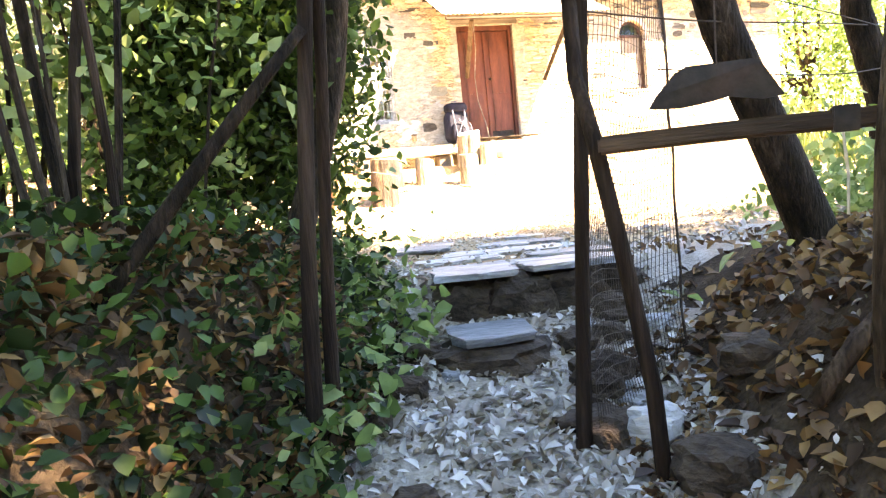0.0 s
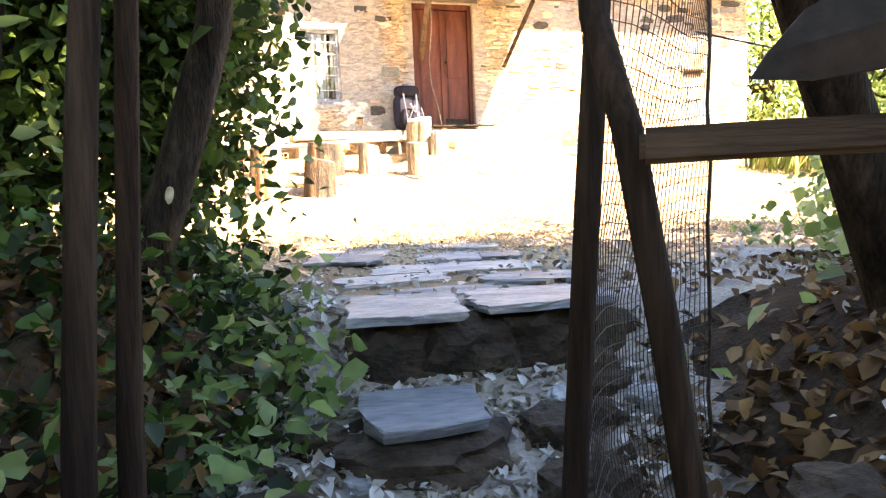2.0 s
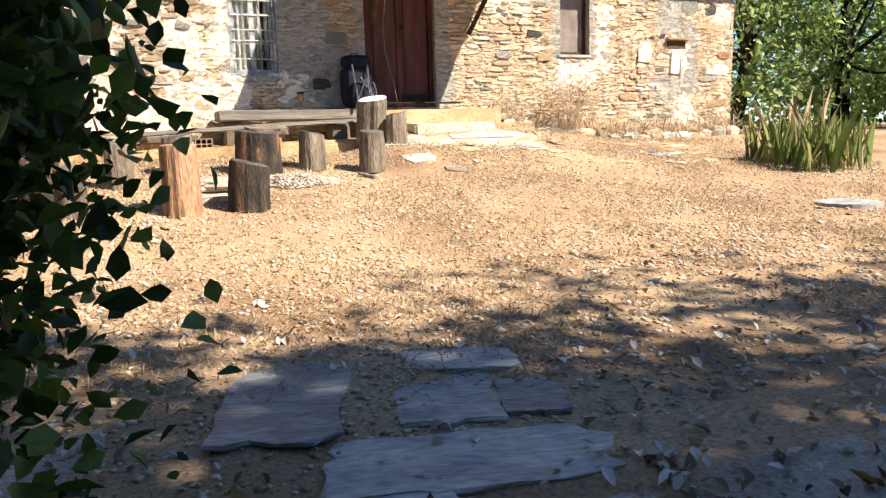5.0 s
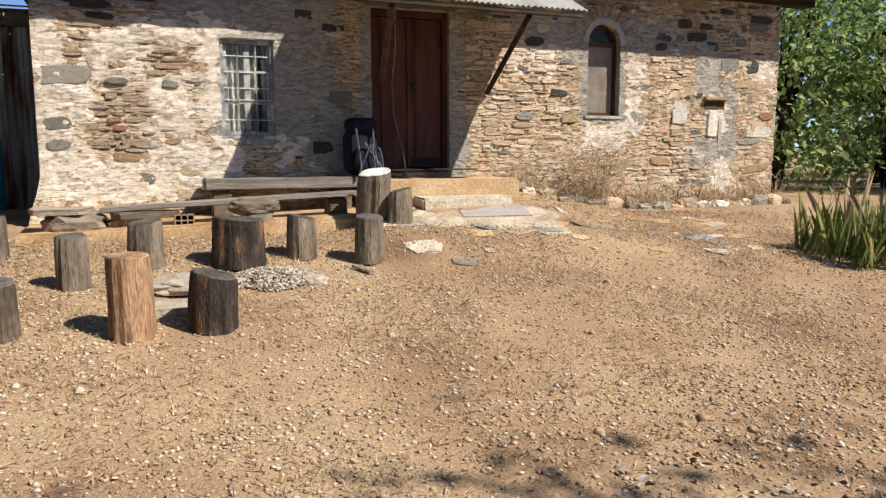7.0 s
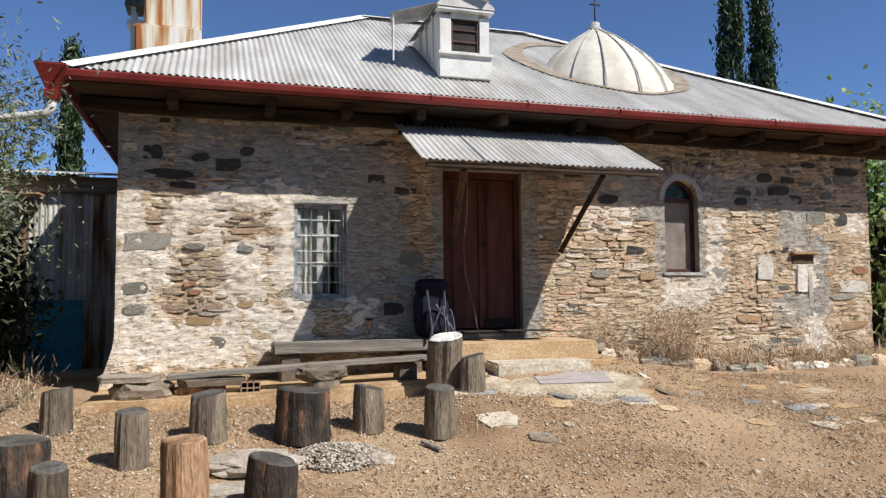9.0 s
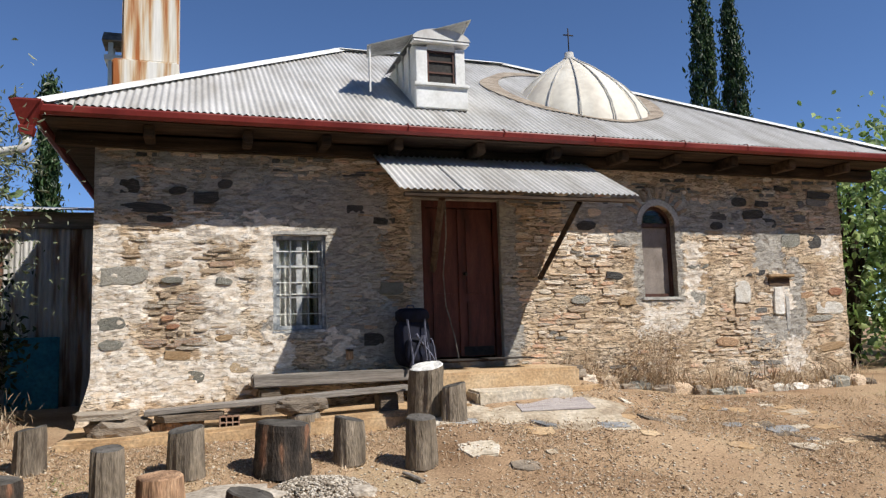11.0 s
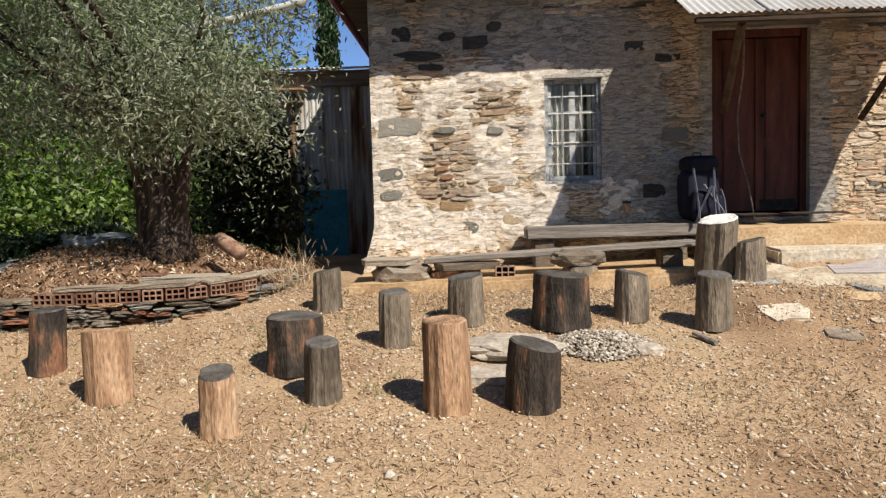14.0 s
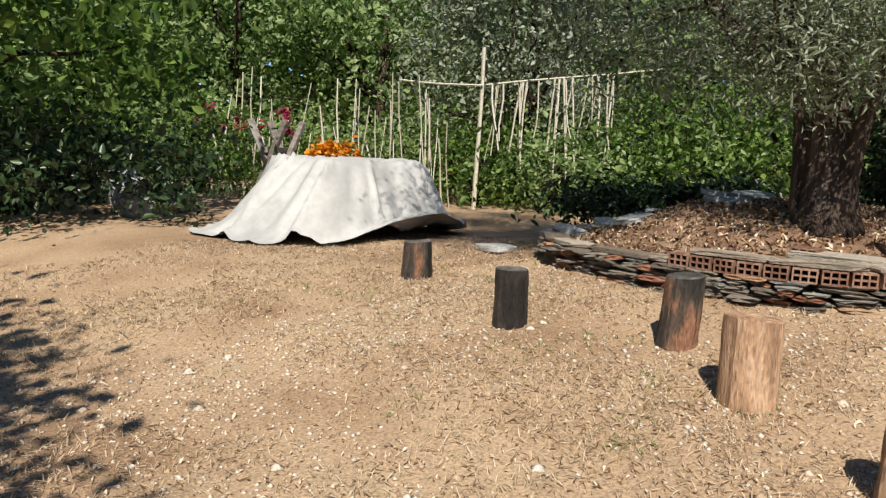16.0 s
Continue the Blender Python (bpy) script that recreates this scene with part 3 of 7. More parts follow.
def plaster_map(x, z):
    """How far plaster covers the rubble here, about -1 to 1."""
    v = 0.75 * noise.noise((x * 0.7 + 4, z * 0.9, 1.7)) + 0.5 * noise.noise((x * 2.1, z * 2.6, 8.2)) + 0.3 * noise.noise((x * 6, z * 7, 2.0))
    v += 0.06 if -3.9 < x < -1.0 else (0.05 if x > 0.9 else 0.0)
    v += 0.5 * max(0.0, max(near_box(x, z, CEMENT, 0.3), near_box(x, z, LIME, 0.3)) - 0.3)
    for a, b, c, d in OPEN:
        dx, dz = max(a - x, 0, x - b), max(c - z, 0, z - d)
        dd = math.hypot(dx, dz)
        v += 0.75 * max(0.0, 1 - dd / 0.32)
    return v


def wall_mesh():
    xs = sorted(set([round(v, 3) for v in np.arange(X0, X1 + 0.01, 0.032)] + [X1] + [o[i] for o in OPEN for i in (0, 1)]))
    zs = sorted(set([round(v, 3) for v in np.arange(BASEZ, TOPZ, 0.032)] + [TOPZ] + [o[i] for o in OPEN for i in (2, 3)]))
    nxx, nzz = len(xs), len(zs)

    def hole(i, k):
        if not (0 <= i < nxx - 1 and 0 <= k < nzz - 1):
            return True
        cx, cz = (xs[i] + xs[i + 1]) / 2, (zs[k] + zs[k + 1]) / 2
        return any(a < cx < b and c < cz < d for a, b, c, d in OPEN)

    V, F = [], []
    for k, z in enumerate(zs):
        for i, x in enumerate(xs):
            p = plaster_map(x, z)
            y = -0.022 * smooth01((p + 0.1) / 0.5) - 0.016 * noise.noise((x * 3, z * 3, 4)) - 0.012 * noise.noise((x * 9, z * 14, 4)) - 0.006 * noise.noise((x * 20, z * 28, 4))
            flare = 0.16 * smooth01((0.55 - z) / 0.7) * smooth01((x + 2.2) / -1.7)
            V.append((x - flare * 0.9 * (x < -3.8), y - flare * 0.6, z))
    o = len(V)
    V += [(x, 0.5, z) for z in zs for x in xs]
    for k in range(nzz - 1):
        for i in range(nxx - 1):
            if hole(i, k):
                continue
            a, b, c, d = k * nxx + i, k * nxx + i + 1, (k + 1) * nxx + i + 1, (k + 1) * nxx + i
            F += [(a, b, c, d), (o + d, o + c, o + b, o + a)]
            if hole(i, k - 1):
                F.append((o + a, o + b, b, a))
            if hole(i, k + 1):
                F.append((d, c, o + c, o + d))
            if hole(i - 1, k):
                F.append((o + a, a, d, o + d))
            if hole(i + 1, k):
                F.append((b, o + b, o + c, c))
    me = mesh_of("wall_front", V, F, M_PLASTER)
    for nm, fn in (("lime", lime_cover), ("cement", cement_cover)):
        at = me.attributes.new(nm, "FLOAT", "POINT")
        at.data.foreach_set("value", [fn(v.co.x, v.co.z) if v.co.y < 0.3 else 0.0 for v in me.vertices])
    return me


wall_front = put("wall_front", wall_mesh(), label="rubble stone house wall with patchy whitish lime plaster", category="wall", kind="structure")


def slab_wall(name, lo, hi, label, mat=M_PLASTER):
    return part(name, box_bm(lo, hi, 0.02), mat, None), tagged(bpy.data.objects[name], label, "wall", "", "structure")


slab_wall("wall_left", (X0 - 0.02, 0.503, BASEZ), (X0 + 0.5, DEPTH, TOPZ), "plastered rubble side wall of the house")
slab_wall("wall_right", (X1 - 0.5, 0.503, BASEZ), (X1, DEPTH, TOPZ), "plastered rubble side wall of the house")
slab_wall("wall_back", (X0 + 0.503, DEPTH - 0.5, BASEZ), (X1 - 0.503, DEPTH, TOPZ), "plastered rubble back wall of the house")
part("floor", box_bm((X0 + 0.5, 0.503, 0.36), (X1 - 0.5, DEPTH - 0.503, 0.48)), M_DARK, None)
tagged(bpy.data.objects["floor"], "dark floor inside the house", "floor", "", "structure")
part("ceiling", box_bm((X0 + 0.5, 0.503, 3.12), (X1 - 0.5, DEPTH - 0.503, 3.2)), M_DARK, None)
tagged(bpy.data.objects["ceiling"], "dark ceiling inside the house", "ceiling", "", "structure")


# rounded plaster head that fills the corners over the arched window
def arch_head():
    a, b, c, d = ARCH
    r, cx = (b - a) / 2, (a + b) / 2
    spring = d - r
    ring, out = [], []
    for k in range(17):
        th = math.pi * k / 16
        ring.append((cx + r * math.cos(th), spring + r * math.sin(th)))
        s = 1 / max(abs(math.cos(th)), abs(math.sin(th)))
        out.append((cx + (r + 0.0) * math.cos(th) * s, spring + (r + 0.0) * math.sin(th) * s))
    V = [(x, -0.016, z) for x, z in ring] + [(x, -0.016, z) for x, z in out] + [(x, 0.3, z) for x, z in ring]
    F = []
    for k in range(16):
        F += [(k, k + 1, 17 + k + 1, 17 + k), (k + 1, k, 34 + k, 34 + k + 1)]
    return mesh_of("arch_head", V, F, M_PLASTER)


put("arch_head", arch_head(), wall_front)


# ---------------------------------------------------------------- rubble stones in the front wall
def stone_variant(seed, depth=1.0):
    """A broken flat-faced stone with a chipped outline."""
    rng = random.Random(seed)
    n = 12
    V, F = [], []
    side = [(0.5, -0.17), (0.5, 0.17), (0.47, 0.47), (0.17, 0.5), (-0.17, 0.5), (-0.47, 0.47), (-0.5, 0.17), (-0.5, -0.17), (-0.47, -0.47), (-0.17, -0.5), (0.17, -0.5), (0.47, -0.47)]
    pts = []
    for k, (x, z) in enumerate(side):
        cut = 1 - (0.30 if k % 3 == 2 else 0.14) * rng.random() ** 1.5
        pts.append((x * cut + rng.uniform(-0.04, 0.04), z * cut + rng.uniform(-0.03, 0.03)))
    for y, k in ((0.6, 1.0), (-0.6, 0.99), (-0.95, 0.9)):
        V += [(x * k, y * depth + (rng.uniform(-0.25, 0.22) if y < 0 else 0), z * k) for x, z in pts]
    V.append((rng.uniform(-0.15, 0.15), -0.95 * depth, rng.uniform(-0.15, 0.15)))
    for r in range(2):
        for k in range(n):
            a, b = r * n + k, r * n + (k + 1) % n
            F.append((b, a, a + n, b + n))
    F += [(2 * n + (k + 1) % n, 2 * n + k, 3 * n) for k in range(n)]
    return V, F


VARIANTS = [stone_variant(i) for i in range(14)]
STONE_MESHES = [mesh_of("stone", v, f, M_STONE) for v, f in VARIANTS]


# larger stones that stand out: x, z, width, height, kind
ACCENT = ((-3.58, 1.61, 0.56, 0.22, "G"), (-3.53, 2.66, 0.22, 0.18, "D"), (-3.35, 2.41, 0.55, 0.12, "D"), (-2.68, 2.54, 0.3, 0.15, "D"), (-3.05, 1.56, 0.26, 0.08, "G"), (-2.47, 1.54, 0.2, 0.09, "G"),
          (-3.7, 1.07, 0.3, 0.15, "G"), (-3.69, 0.83, 0.26, 0.13, "G"), (-2.99, 0.68, 0.3, 0.11, "O"), (-2.3, 0.52, 0.24, 0.15, "O"), (-2.83, 0.43, 0.3, 0.15, "G"), (-3.1, 1.12, 0.15, 0.06, "R"), (-3.04, 1.02, 0.15, 0.06, "R"),
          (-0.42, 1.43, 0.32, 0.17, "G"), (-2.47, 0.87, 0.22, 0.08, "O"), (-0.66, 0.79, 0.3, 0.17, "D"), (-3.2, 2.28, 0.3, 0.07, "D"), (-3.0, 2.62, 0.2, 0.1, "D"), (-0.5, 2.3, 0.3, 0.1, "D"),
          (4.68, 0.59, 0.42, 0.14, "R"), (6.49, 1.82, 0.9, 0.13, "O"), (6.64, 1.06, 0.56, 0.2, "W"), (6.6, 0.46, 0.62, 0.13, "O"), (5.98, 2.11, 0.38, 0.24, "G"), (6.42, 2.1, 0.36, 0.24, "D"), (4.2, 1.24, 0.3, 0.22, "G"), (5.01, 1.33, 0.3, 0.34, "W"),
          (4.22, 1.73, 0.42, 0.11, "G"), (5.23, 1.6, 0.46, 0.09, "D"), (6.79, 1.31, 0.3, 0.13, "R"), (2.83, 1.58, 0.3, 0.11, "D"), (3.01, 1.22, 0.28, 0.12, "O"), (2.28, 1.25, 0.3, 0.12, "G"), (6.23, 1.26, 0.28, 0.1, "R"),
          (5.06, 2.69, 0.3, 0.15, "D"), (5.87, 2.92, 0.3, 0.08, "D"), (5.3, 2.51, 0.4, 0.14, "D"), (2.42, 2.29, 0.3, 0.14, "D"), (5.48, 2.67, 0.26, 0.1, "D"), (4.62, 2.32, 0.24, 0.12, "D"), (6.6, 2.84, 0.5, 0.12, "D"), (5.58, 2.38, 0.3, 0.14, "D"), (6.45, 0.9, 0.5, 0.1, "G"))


def wall_stones():
    rng = random.Random(11)
    out, z = [], BASEZ + 0.1
    while z < TOPZ - 0.1:
        h = rng.choice([0.024, 0.03, 0.036, 0.044, 0.054, 0.07])
        if rng.random() < 0.08:
            h = 0.12
        x = X0 + rng.uniform(0.0, 0.12)
        while x < X1 - 0.05:
            w = rng.uniform(0.07, 0.42) * (0.7 + h * 3.2)
            cx, cz = x + w / 2, z + h / 2 + rng.uniform(-0.02, 0.02)
            ok = x + w < X1 and not any(abs(cx - q[0]) < (w + q[2]) / 2 and abs(cz - q[1]) < (h + q[3]) / 2 for q in ACCENT) and not any(a - w / 2 - 0.07 < cx < b + w / 2 + 0.07 and c - h / 2 - 0.08 < cz < d + h / 2 + 0.08 for a, b, c, d in OPEN)
            if ok and plaster_map(cx, cz) < 0.04 + rng.uniform(-0.22, 0.28):
                out.append((cx, cz, w * 0.96, h * 0.98, rng.uniform(-4, 4), rng.uniform(0.007, 0.015), rng.randrange(14)))
            x += w + rng.uniform(0.008, 0.05)
        z += h + rng.uniform(0.006, 0.022)
    return out


# ---------------------------------------------------------------- roof
EX0, EX1, EY, EZ = -4.40, 7.75, -0.66, 3.40
RY, RZ, RX0, RX1 = 3.5, 5.9, -0.40, 2.74
BY = 2 * RY - EY


def corrugated(name, a, b, c, d, pitch=0.076, amp=0.011, mat=M_TIN, rows=1):
    """A corrugated sheet on the quad a b (eave) c d (ridge), its folds running from eave to ridge along the slope."""
    a, b, c, d = map(Vector, (a, b, c, d))
    e = (b - a).normalized()
    n = e.cross(d - a).normalized()
    if n.z < 0:
        n = -n
    slope = n.cross(e)
    if slope.z < 0:
        slope = -slope
    total = (b - a).length
    ld, lc = (d - a).dot(e), (c - a).dot(e)
    hgt = max((d - a).dot(slope), (c - a).dot(slope))
    k = max(4, int(total / pitch * 6))
    V, F = [], []
    for i in range(k + 1):
        u = total * i / k
        if ld > 1e-6 and u < ld:
            top = hgt * u / ld
        elif lc < total - 1e-6 and u > lc:
            top = hgt * (total - u) / (total - lc)
        else:
            top = hgt
        w = amp * math.sin(2 * math.pi * u / pitch)
        for r in range(rows + 1):
            V.append(a + e * u + slope * (top * r / rows) + n * w)
    r1 = rows + 1
    for i in range(k):
        for r in range(rows):
            F.append((i * r1 + r, (i + 1) * r1 + r, (i + 1) * r1 + r + 1, i * r1 + r + 1))
    return mesh_of(name, V, F, mat, True)


roof = thing("roof", 1.6, 3.5, 3.5, "hipped roof of pale corrugated iron sheets", "roof", kind="structure")


def roof_part(name, me, label=""):
    ob = put(name, me, roof, None, label)
    ob.matrix_basis = Matrix.Translation((-1.6, -3.5, -3.5))
    return ob


A, B, C, D = (EX0, EY, EZ), (EX1, EY, EZ), (EX1, BY, EZ), (EX0, BY, EZ)
R0, R1 = (RX0, RY, RZ), (RX1, RY, RZ)
roof_part("roof_sheet", corrugated("roof_sheet", A, B, R1, R0))
roof_part("roof_sheet", corrugated("roof_sheet", B, C, R1, R1))
roof_part("roof_sheet", corrugated("roof_sheet", C, D, R0, R1))
roof_part("roof_sheet", corrugated("roof_sheet", D, A, R0, R0))


def cap_strip(p, q, w=0.17):
    """A folded ridge or hip capping."""
    p, q = Vector(p), Vector(q)
    d = (q - p).normalized()
    s = d.cross(Vector((0, 0, 1))).normalized()
    nn = s.cross(d)
    V, F = [], []
    for t in (p, q):
        V += [t + s * w - nn * 0.055 + nn * 0.03, t + s * 0.03 + nn * 0.045, t - s * 0.03 + nn * 0.045, t - s * w - nn * 0.055 + nn * 0.03]
    F = [(0, 1, 5, 4), (1, 2, 6, 5), (2, 3, 7, 6)]
    return mesh_of("ridge_cap", V, F, M_WHITE)


for p, q in ((A, R0), (B, R1), (R0, R1), (C, R1), (D, R0)):
    roof_part("ridge_cap", cap_strip(p, q))

# eave boards, rafters and gutter
part("eave_beam", box_bm((EX0 + 0.1, -0.12, 3.10), (EX1 - 0.1, 0.12, 3.25), 0.015, cuts=6, wob=0.012), M_BEAM, None)
tagged(bpy.data.objects["eave_beam"], "dark rough timber wall plate under the eaves", "beam", "", "structure")
part("soffit", box_bm((EX0 + 0.05, EY + 0.06, 3.27), (EX1 - 0.05, 0.4, 3.30)), M_BEAM, None)
tagged(bpy.data.objects["soffit"], "dark boarded soffit under the eaves", "soffit", "", "structure")
part("soffit_side", box_bm((EX0 + 0.05, 0.403, 3.27), (X0 + 0.3, BY - 0.1, 3.30)), M_BEAM, None)
tagged(bpy.data.objects["soffit_side"], "dark boarded soffit under the side eaves", "soffit", "", "structure")
rafter_bm = box_bm((-0.055, -0.52, -0.075), (0.055, 0.1, 0.06), 0.012, wob=0.01)
raf = part("rafter_end", rafter_bm, M_BEAM, None)
raf.matrix_basis = pose(-3.3, 0, 3.205)
tagged(raf, "rough dark timber rafter end under the eaves", "rafter", "rafter ends along the eaves")
for x in (-2.3, -1.3, -0.3, 0.7, 1.7, 2.7, 3.7, 4.7, 5.7, 6.6):
    copy_thing(raf, pose(x + 0.1 * math.sin(x * 5), 0, 3.205, 0, 0, 2 * math.sin(x * 3)))


def gutter_mesh(p, q, side):
    """An open quarter-round gutter with a rolled lip."""
    p, q = Vector(p), Vector(q)
    prof = [(0.0, 0.10), (0.0, 0.0), (0.03, -0.025), (0.075, -0.03), (0.11, 0.0), (0.122, 0.055), (0.118, 0.07), (0.108, 0.066), (0.104, 0.01), (0.07, -0.018), (0.03, -0.014), (0.012, 0.01), (0.012, 0.1)]
    V, F = [], []
    for t in (p, q):
        V += [t + Vector(side) * a + Vector((0, 0, b)) for a, b in prof]
    k = len(prof)
    F = [(i, i + 1, k + i + 1, k + i) for i in range(k - 1)]
    F += [tuple(range(k)), tuple(range(2 * k - 1, k - 1, -1))]
    return mesh_of("gutter", V, F, M_RED)


gut = thing("gutter", EX0, EY, 3.29, "oxide-red metal gutter along the corrugated roof edge", "gutter")
GM = Matrix.Translation((-EX0, -EY, -3.29))
put("trough", gutter_mesh((EX0 - 0.1, EY + 0.02, 3.29), (EX1, EY + 0.02, 3.30), (0, -1, 0)), gut, GM)
put("trough", gutter_mesh((EX0 + 0.02, EY - 0.1, 3.29), (EX0 + 0.02, BY, 3.29), (-1, 0, 0)), gut, GM)
for x in (-0.36, 0.9, 2.2, 3.6, 4.65):
    v, f = tube_arrays([(x, EY - 0.02, 3.40), (x, EY - 0.09, 3.39), (x + 0.01, EY - 0.115, 3.34), (x, EY - 0.10, 3.28)], [0.007] * 4, 5)
    put("bracket", mesh_of("bracket", v, f, M_RED), gut, GM)


def rainhead():
    V, F = [], []
    for z, w in ((3.38, 0.15), (3.36, 0.15), (3.12, 0.055), (3.11, 0.075), (3.02, 0.055)):
        V += [(EX0 - 0.06 + a * w, EY - 0.06 + b * w, z) for a, b in ((-1, -1), (1, -1), (1, 1), (-1, 1))]
    for r in range(4):
        for k in range(4):
            F.append((r * 4 + (k + 1) % 4, r * 4 + k, r * 4 + k + 4, r * 4 + (k + 1) % 4 + 4))
    F.append((16, 17, 18, 19))
    return mesh_of("rainhead", V, F, M_RED)


put("rainhead", rainhead(), gut, GM, "tapered red rainwater head")
pipe_pts = [(EX0 - 0.06, EY - 0.06, 3.04), (EX0 - 0.06, EY - 0.06, 2.93), (EX0 - 0.10, EY - 0.06, 2.88), (EX0 - 0.2, EY - 0.04, 2.86), (EX0 - 1.0, EY + 0.2, 2.77), (EX0 - 1.7, EY + 0.4, 2.71)]
pv, pf = tube_arrays(pipe_pts, [0.045] * 6, 12)
put("downpipe", mesh_of("downpipe", pv, pf, M_PLASTIC, True), gut, GM, "white plastic pipe leading off the rainwater head")

# ---------------------------------------------------------------- awning over the door
awn = thing("awning", 0.9, -0.7, 2.8, "corrugated iron awning on timber struts over the door", "awning")
AM = Matrix.Translation((-0.9, 0.7, -2.8))
AX = [(-0.66, 0.12), (0.09, 0.87), (0.84, 1.65), (1.62, 2.38)]
for i, (a, b) in enumerate(AX):
    dz = 0.006 * (i % 2)
    put("awning_sheet", corrugated("awning_sheet", (a, -1.42, 2.46 + dz), (b, -1.42, 2.46 + dz), (b, -0.02, 3.19 + dz), (a, -0.02, 3.19 + dz), rows=4), awn, AM)
for z, y in ((2.405, -1.36), (2.77, -0.68), (3.04, -0.1)):
    part("batten", box_bm((-0.6, y - 0.03, z - 0.025), (2.34, y + 0.03, z + 0.025), 0.006), M_BEAM, awn, m=AM)
for xa, xb, zb in ((-0.13, 0.13, 1.66), (1.63, 1.66, 1.55)):
    v, f = tube_arrays([(xa, -1.28, 2.38), (xb, -0.04, zb)], [0.042, 0.045], 4)
    put("strut", mesh_of("strut", v, f, M_BEAM), awn, AM)
rp = [(0.0, -1.0, 2.4), (0.1, -0.7, 2.0), (0.2, -0.25, 1.6), (0.24, -0.2, 1.2), (0.33, -0.25, 0.8), (0.37, -0.3, 0.46)]
v, f = tube_arrays(rp, [0.009] * 6, 6)
put("hanging_stick", mesh_of("hanging_stick", v, f, M_GREYWOOD, True), None, None, "thin bent stick leaning in front of the door", "stick")

# ---------------------------------------------------------------- door and windows
door = thing("door_1", 0.55, 0.12, 0.5, "closed double-leaf wooden door in faded brown-red paint", "door", kind="structure")
DM = Matrix.Translation((-0.55, -0.12, -0.5))


def door_leaf(x0, x1):
    bm = box_bm((x0, 0.10, 0.53), (x1, 0.145, 2.5), 0.004)
    for z0, z1 in ((0.66, 1.25), (1.36, 2.38)):
        box_bm((x0 + 0.09, 0.085, z0), (x1 - 0.09, 0.105, z1), 0, bm)
    return bm


for i, (x0, x1) in enumerate(((0.075, 0.545), (0.555, 1.025))):
    lf = part("door_leaf", door_leaf(x0, x1), M_DOOR, door, m=DM)
for lo, hi in (((0.0, 0.06, 0.5), (0.07, 0.2, 2.6)), ((1.03, 0.06, 0.5), (1.1, 0.2, 2.6)), ((0.073, 0.06, 2.51), (1.027, 0.2, 2.6))):
    part("door_frame", box_bm(lo, hi, 0.006), M_DOOR, door, m=DM)
part("threshold", box_bm((0.0, -0.03, 0.46), (1.1, 0.25, 0.5), 0.006), M_BEAM, door, m=DM)
part("cover_strip", box_bm((0.525, 0.078, 0.53), (0.575, 0.1, 2.5), 0.004), M_DOOR, door, m=DM)
v, f = tube_arrays([(0.61, 0.09, 1.62), (0.61, 0.03, 1.62)], [0.018, 0.026], 10)
put("door_knob", mesh_of("door_knob", v, f, M_PLATE, True), door, DM, "small dull metal door knob")
part("kick_plate", box_bm((0.57, 0.09, 0.54), (1.0, 0.099, 0.66), 0.002), M_PLATE, door, "dark metal kick plate", m=DM)
part("lintel", box_bm((-0.1, -0.03, 2.603), (1.2, 0.2, 2.7), 0.01, wob=0.006), M_GREYWOOD, None)
tagged(bpy.data.objects["lintel"], "pale weathered timber lintel over the door", "lintel", "", "structure")

win = thing("window_1", -1.58, 0.1, 0.944, "barred casement window with pale frame and lace curtain", "window", kind="structure")
WM = Matrix.Translation((1.58, -0.1, -0.944))
a, b, c, d = WIN
for lo, hi in (((a, 0.02, c), (a + 0.045, 0.1, d)), ((b - 0.045, 0.02, c), (b, 0.1, d)), ((a + 0.048, 0.02, d - 0.05), (b - 0.048, 0.1, d)), ((a + 0.048, 0.02, c), (b - 0.048, 0.1, c + 0.05))):
    part("window_frame", box_bm(lo, hi, 0.005), M_FRAME, win, m=WM)
for i in range(1, 3):
    x = a + (b - a) * i / 3
    part("window_bar", box_bm((x - 0.005, 0.03, c + 0.05), (x + 0.005, 0.04, d - 0.05)), M_FRAME, win, m=WM)
for i in range(1, 6):
    z = c + (d - c) * i / 6 + (0.05 if i == 2 else 0)
    part("window_bar", box_bm((a + 0.045, 0.046, z - 0.005), (b - 0.045, 0.056, z + 0.005)), M_WHITE, win, m=WM)
for lo, hi in (((a + 0.047, 0.064, c + 0.052), (a + 0.085, 0.08, d - 0.052)), ((b - 0.085, 0.064, c + 0.052), (b - 0.047, 0.08, d - 0.052)), (((a + b) / 2 - 0.035, 0.062, c + 0.052), ((a + b) / 2 + 0.035, 0.08, d - 0.052))):
    part("sash_stile", box_bm(lo, hi, 0.004), M_FRAME, win, m=WM)
for z in (c + 0.40, c + 0.78):
    for x0, x1 in ((a + 0.087, (a + b) / 2 - 0.037), ((a + b) / 2 + 0.037, b - 0.087)):
        part("glazing_bar", box_bm((x0, 0.066, z - 0.014), (x1, 0.079, z + 0.014), 0.003), M_FRAME, win, m=WM)
part("window_sill", box_bm((a - 0.015, -0.03, c - 0.045), (b + 0.015, 0.1, c - 0.004), 0.008), M_FRAME, win, m=WM)
part("window_head", box_bm((a - 0.03, -0.035, d + 0.004), (b + 0.03, 0.1, d + 0.05), 0.008), M_CEMENT, win, m=WM)
pane = part("pane", box_bm((a + 0.04, 0.082, c + 0.045), (b - 0.04, 0.086, d - 0.045)), glass, win, m=WM)
pane.visible_shadow = False
CV, CF = [], []
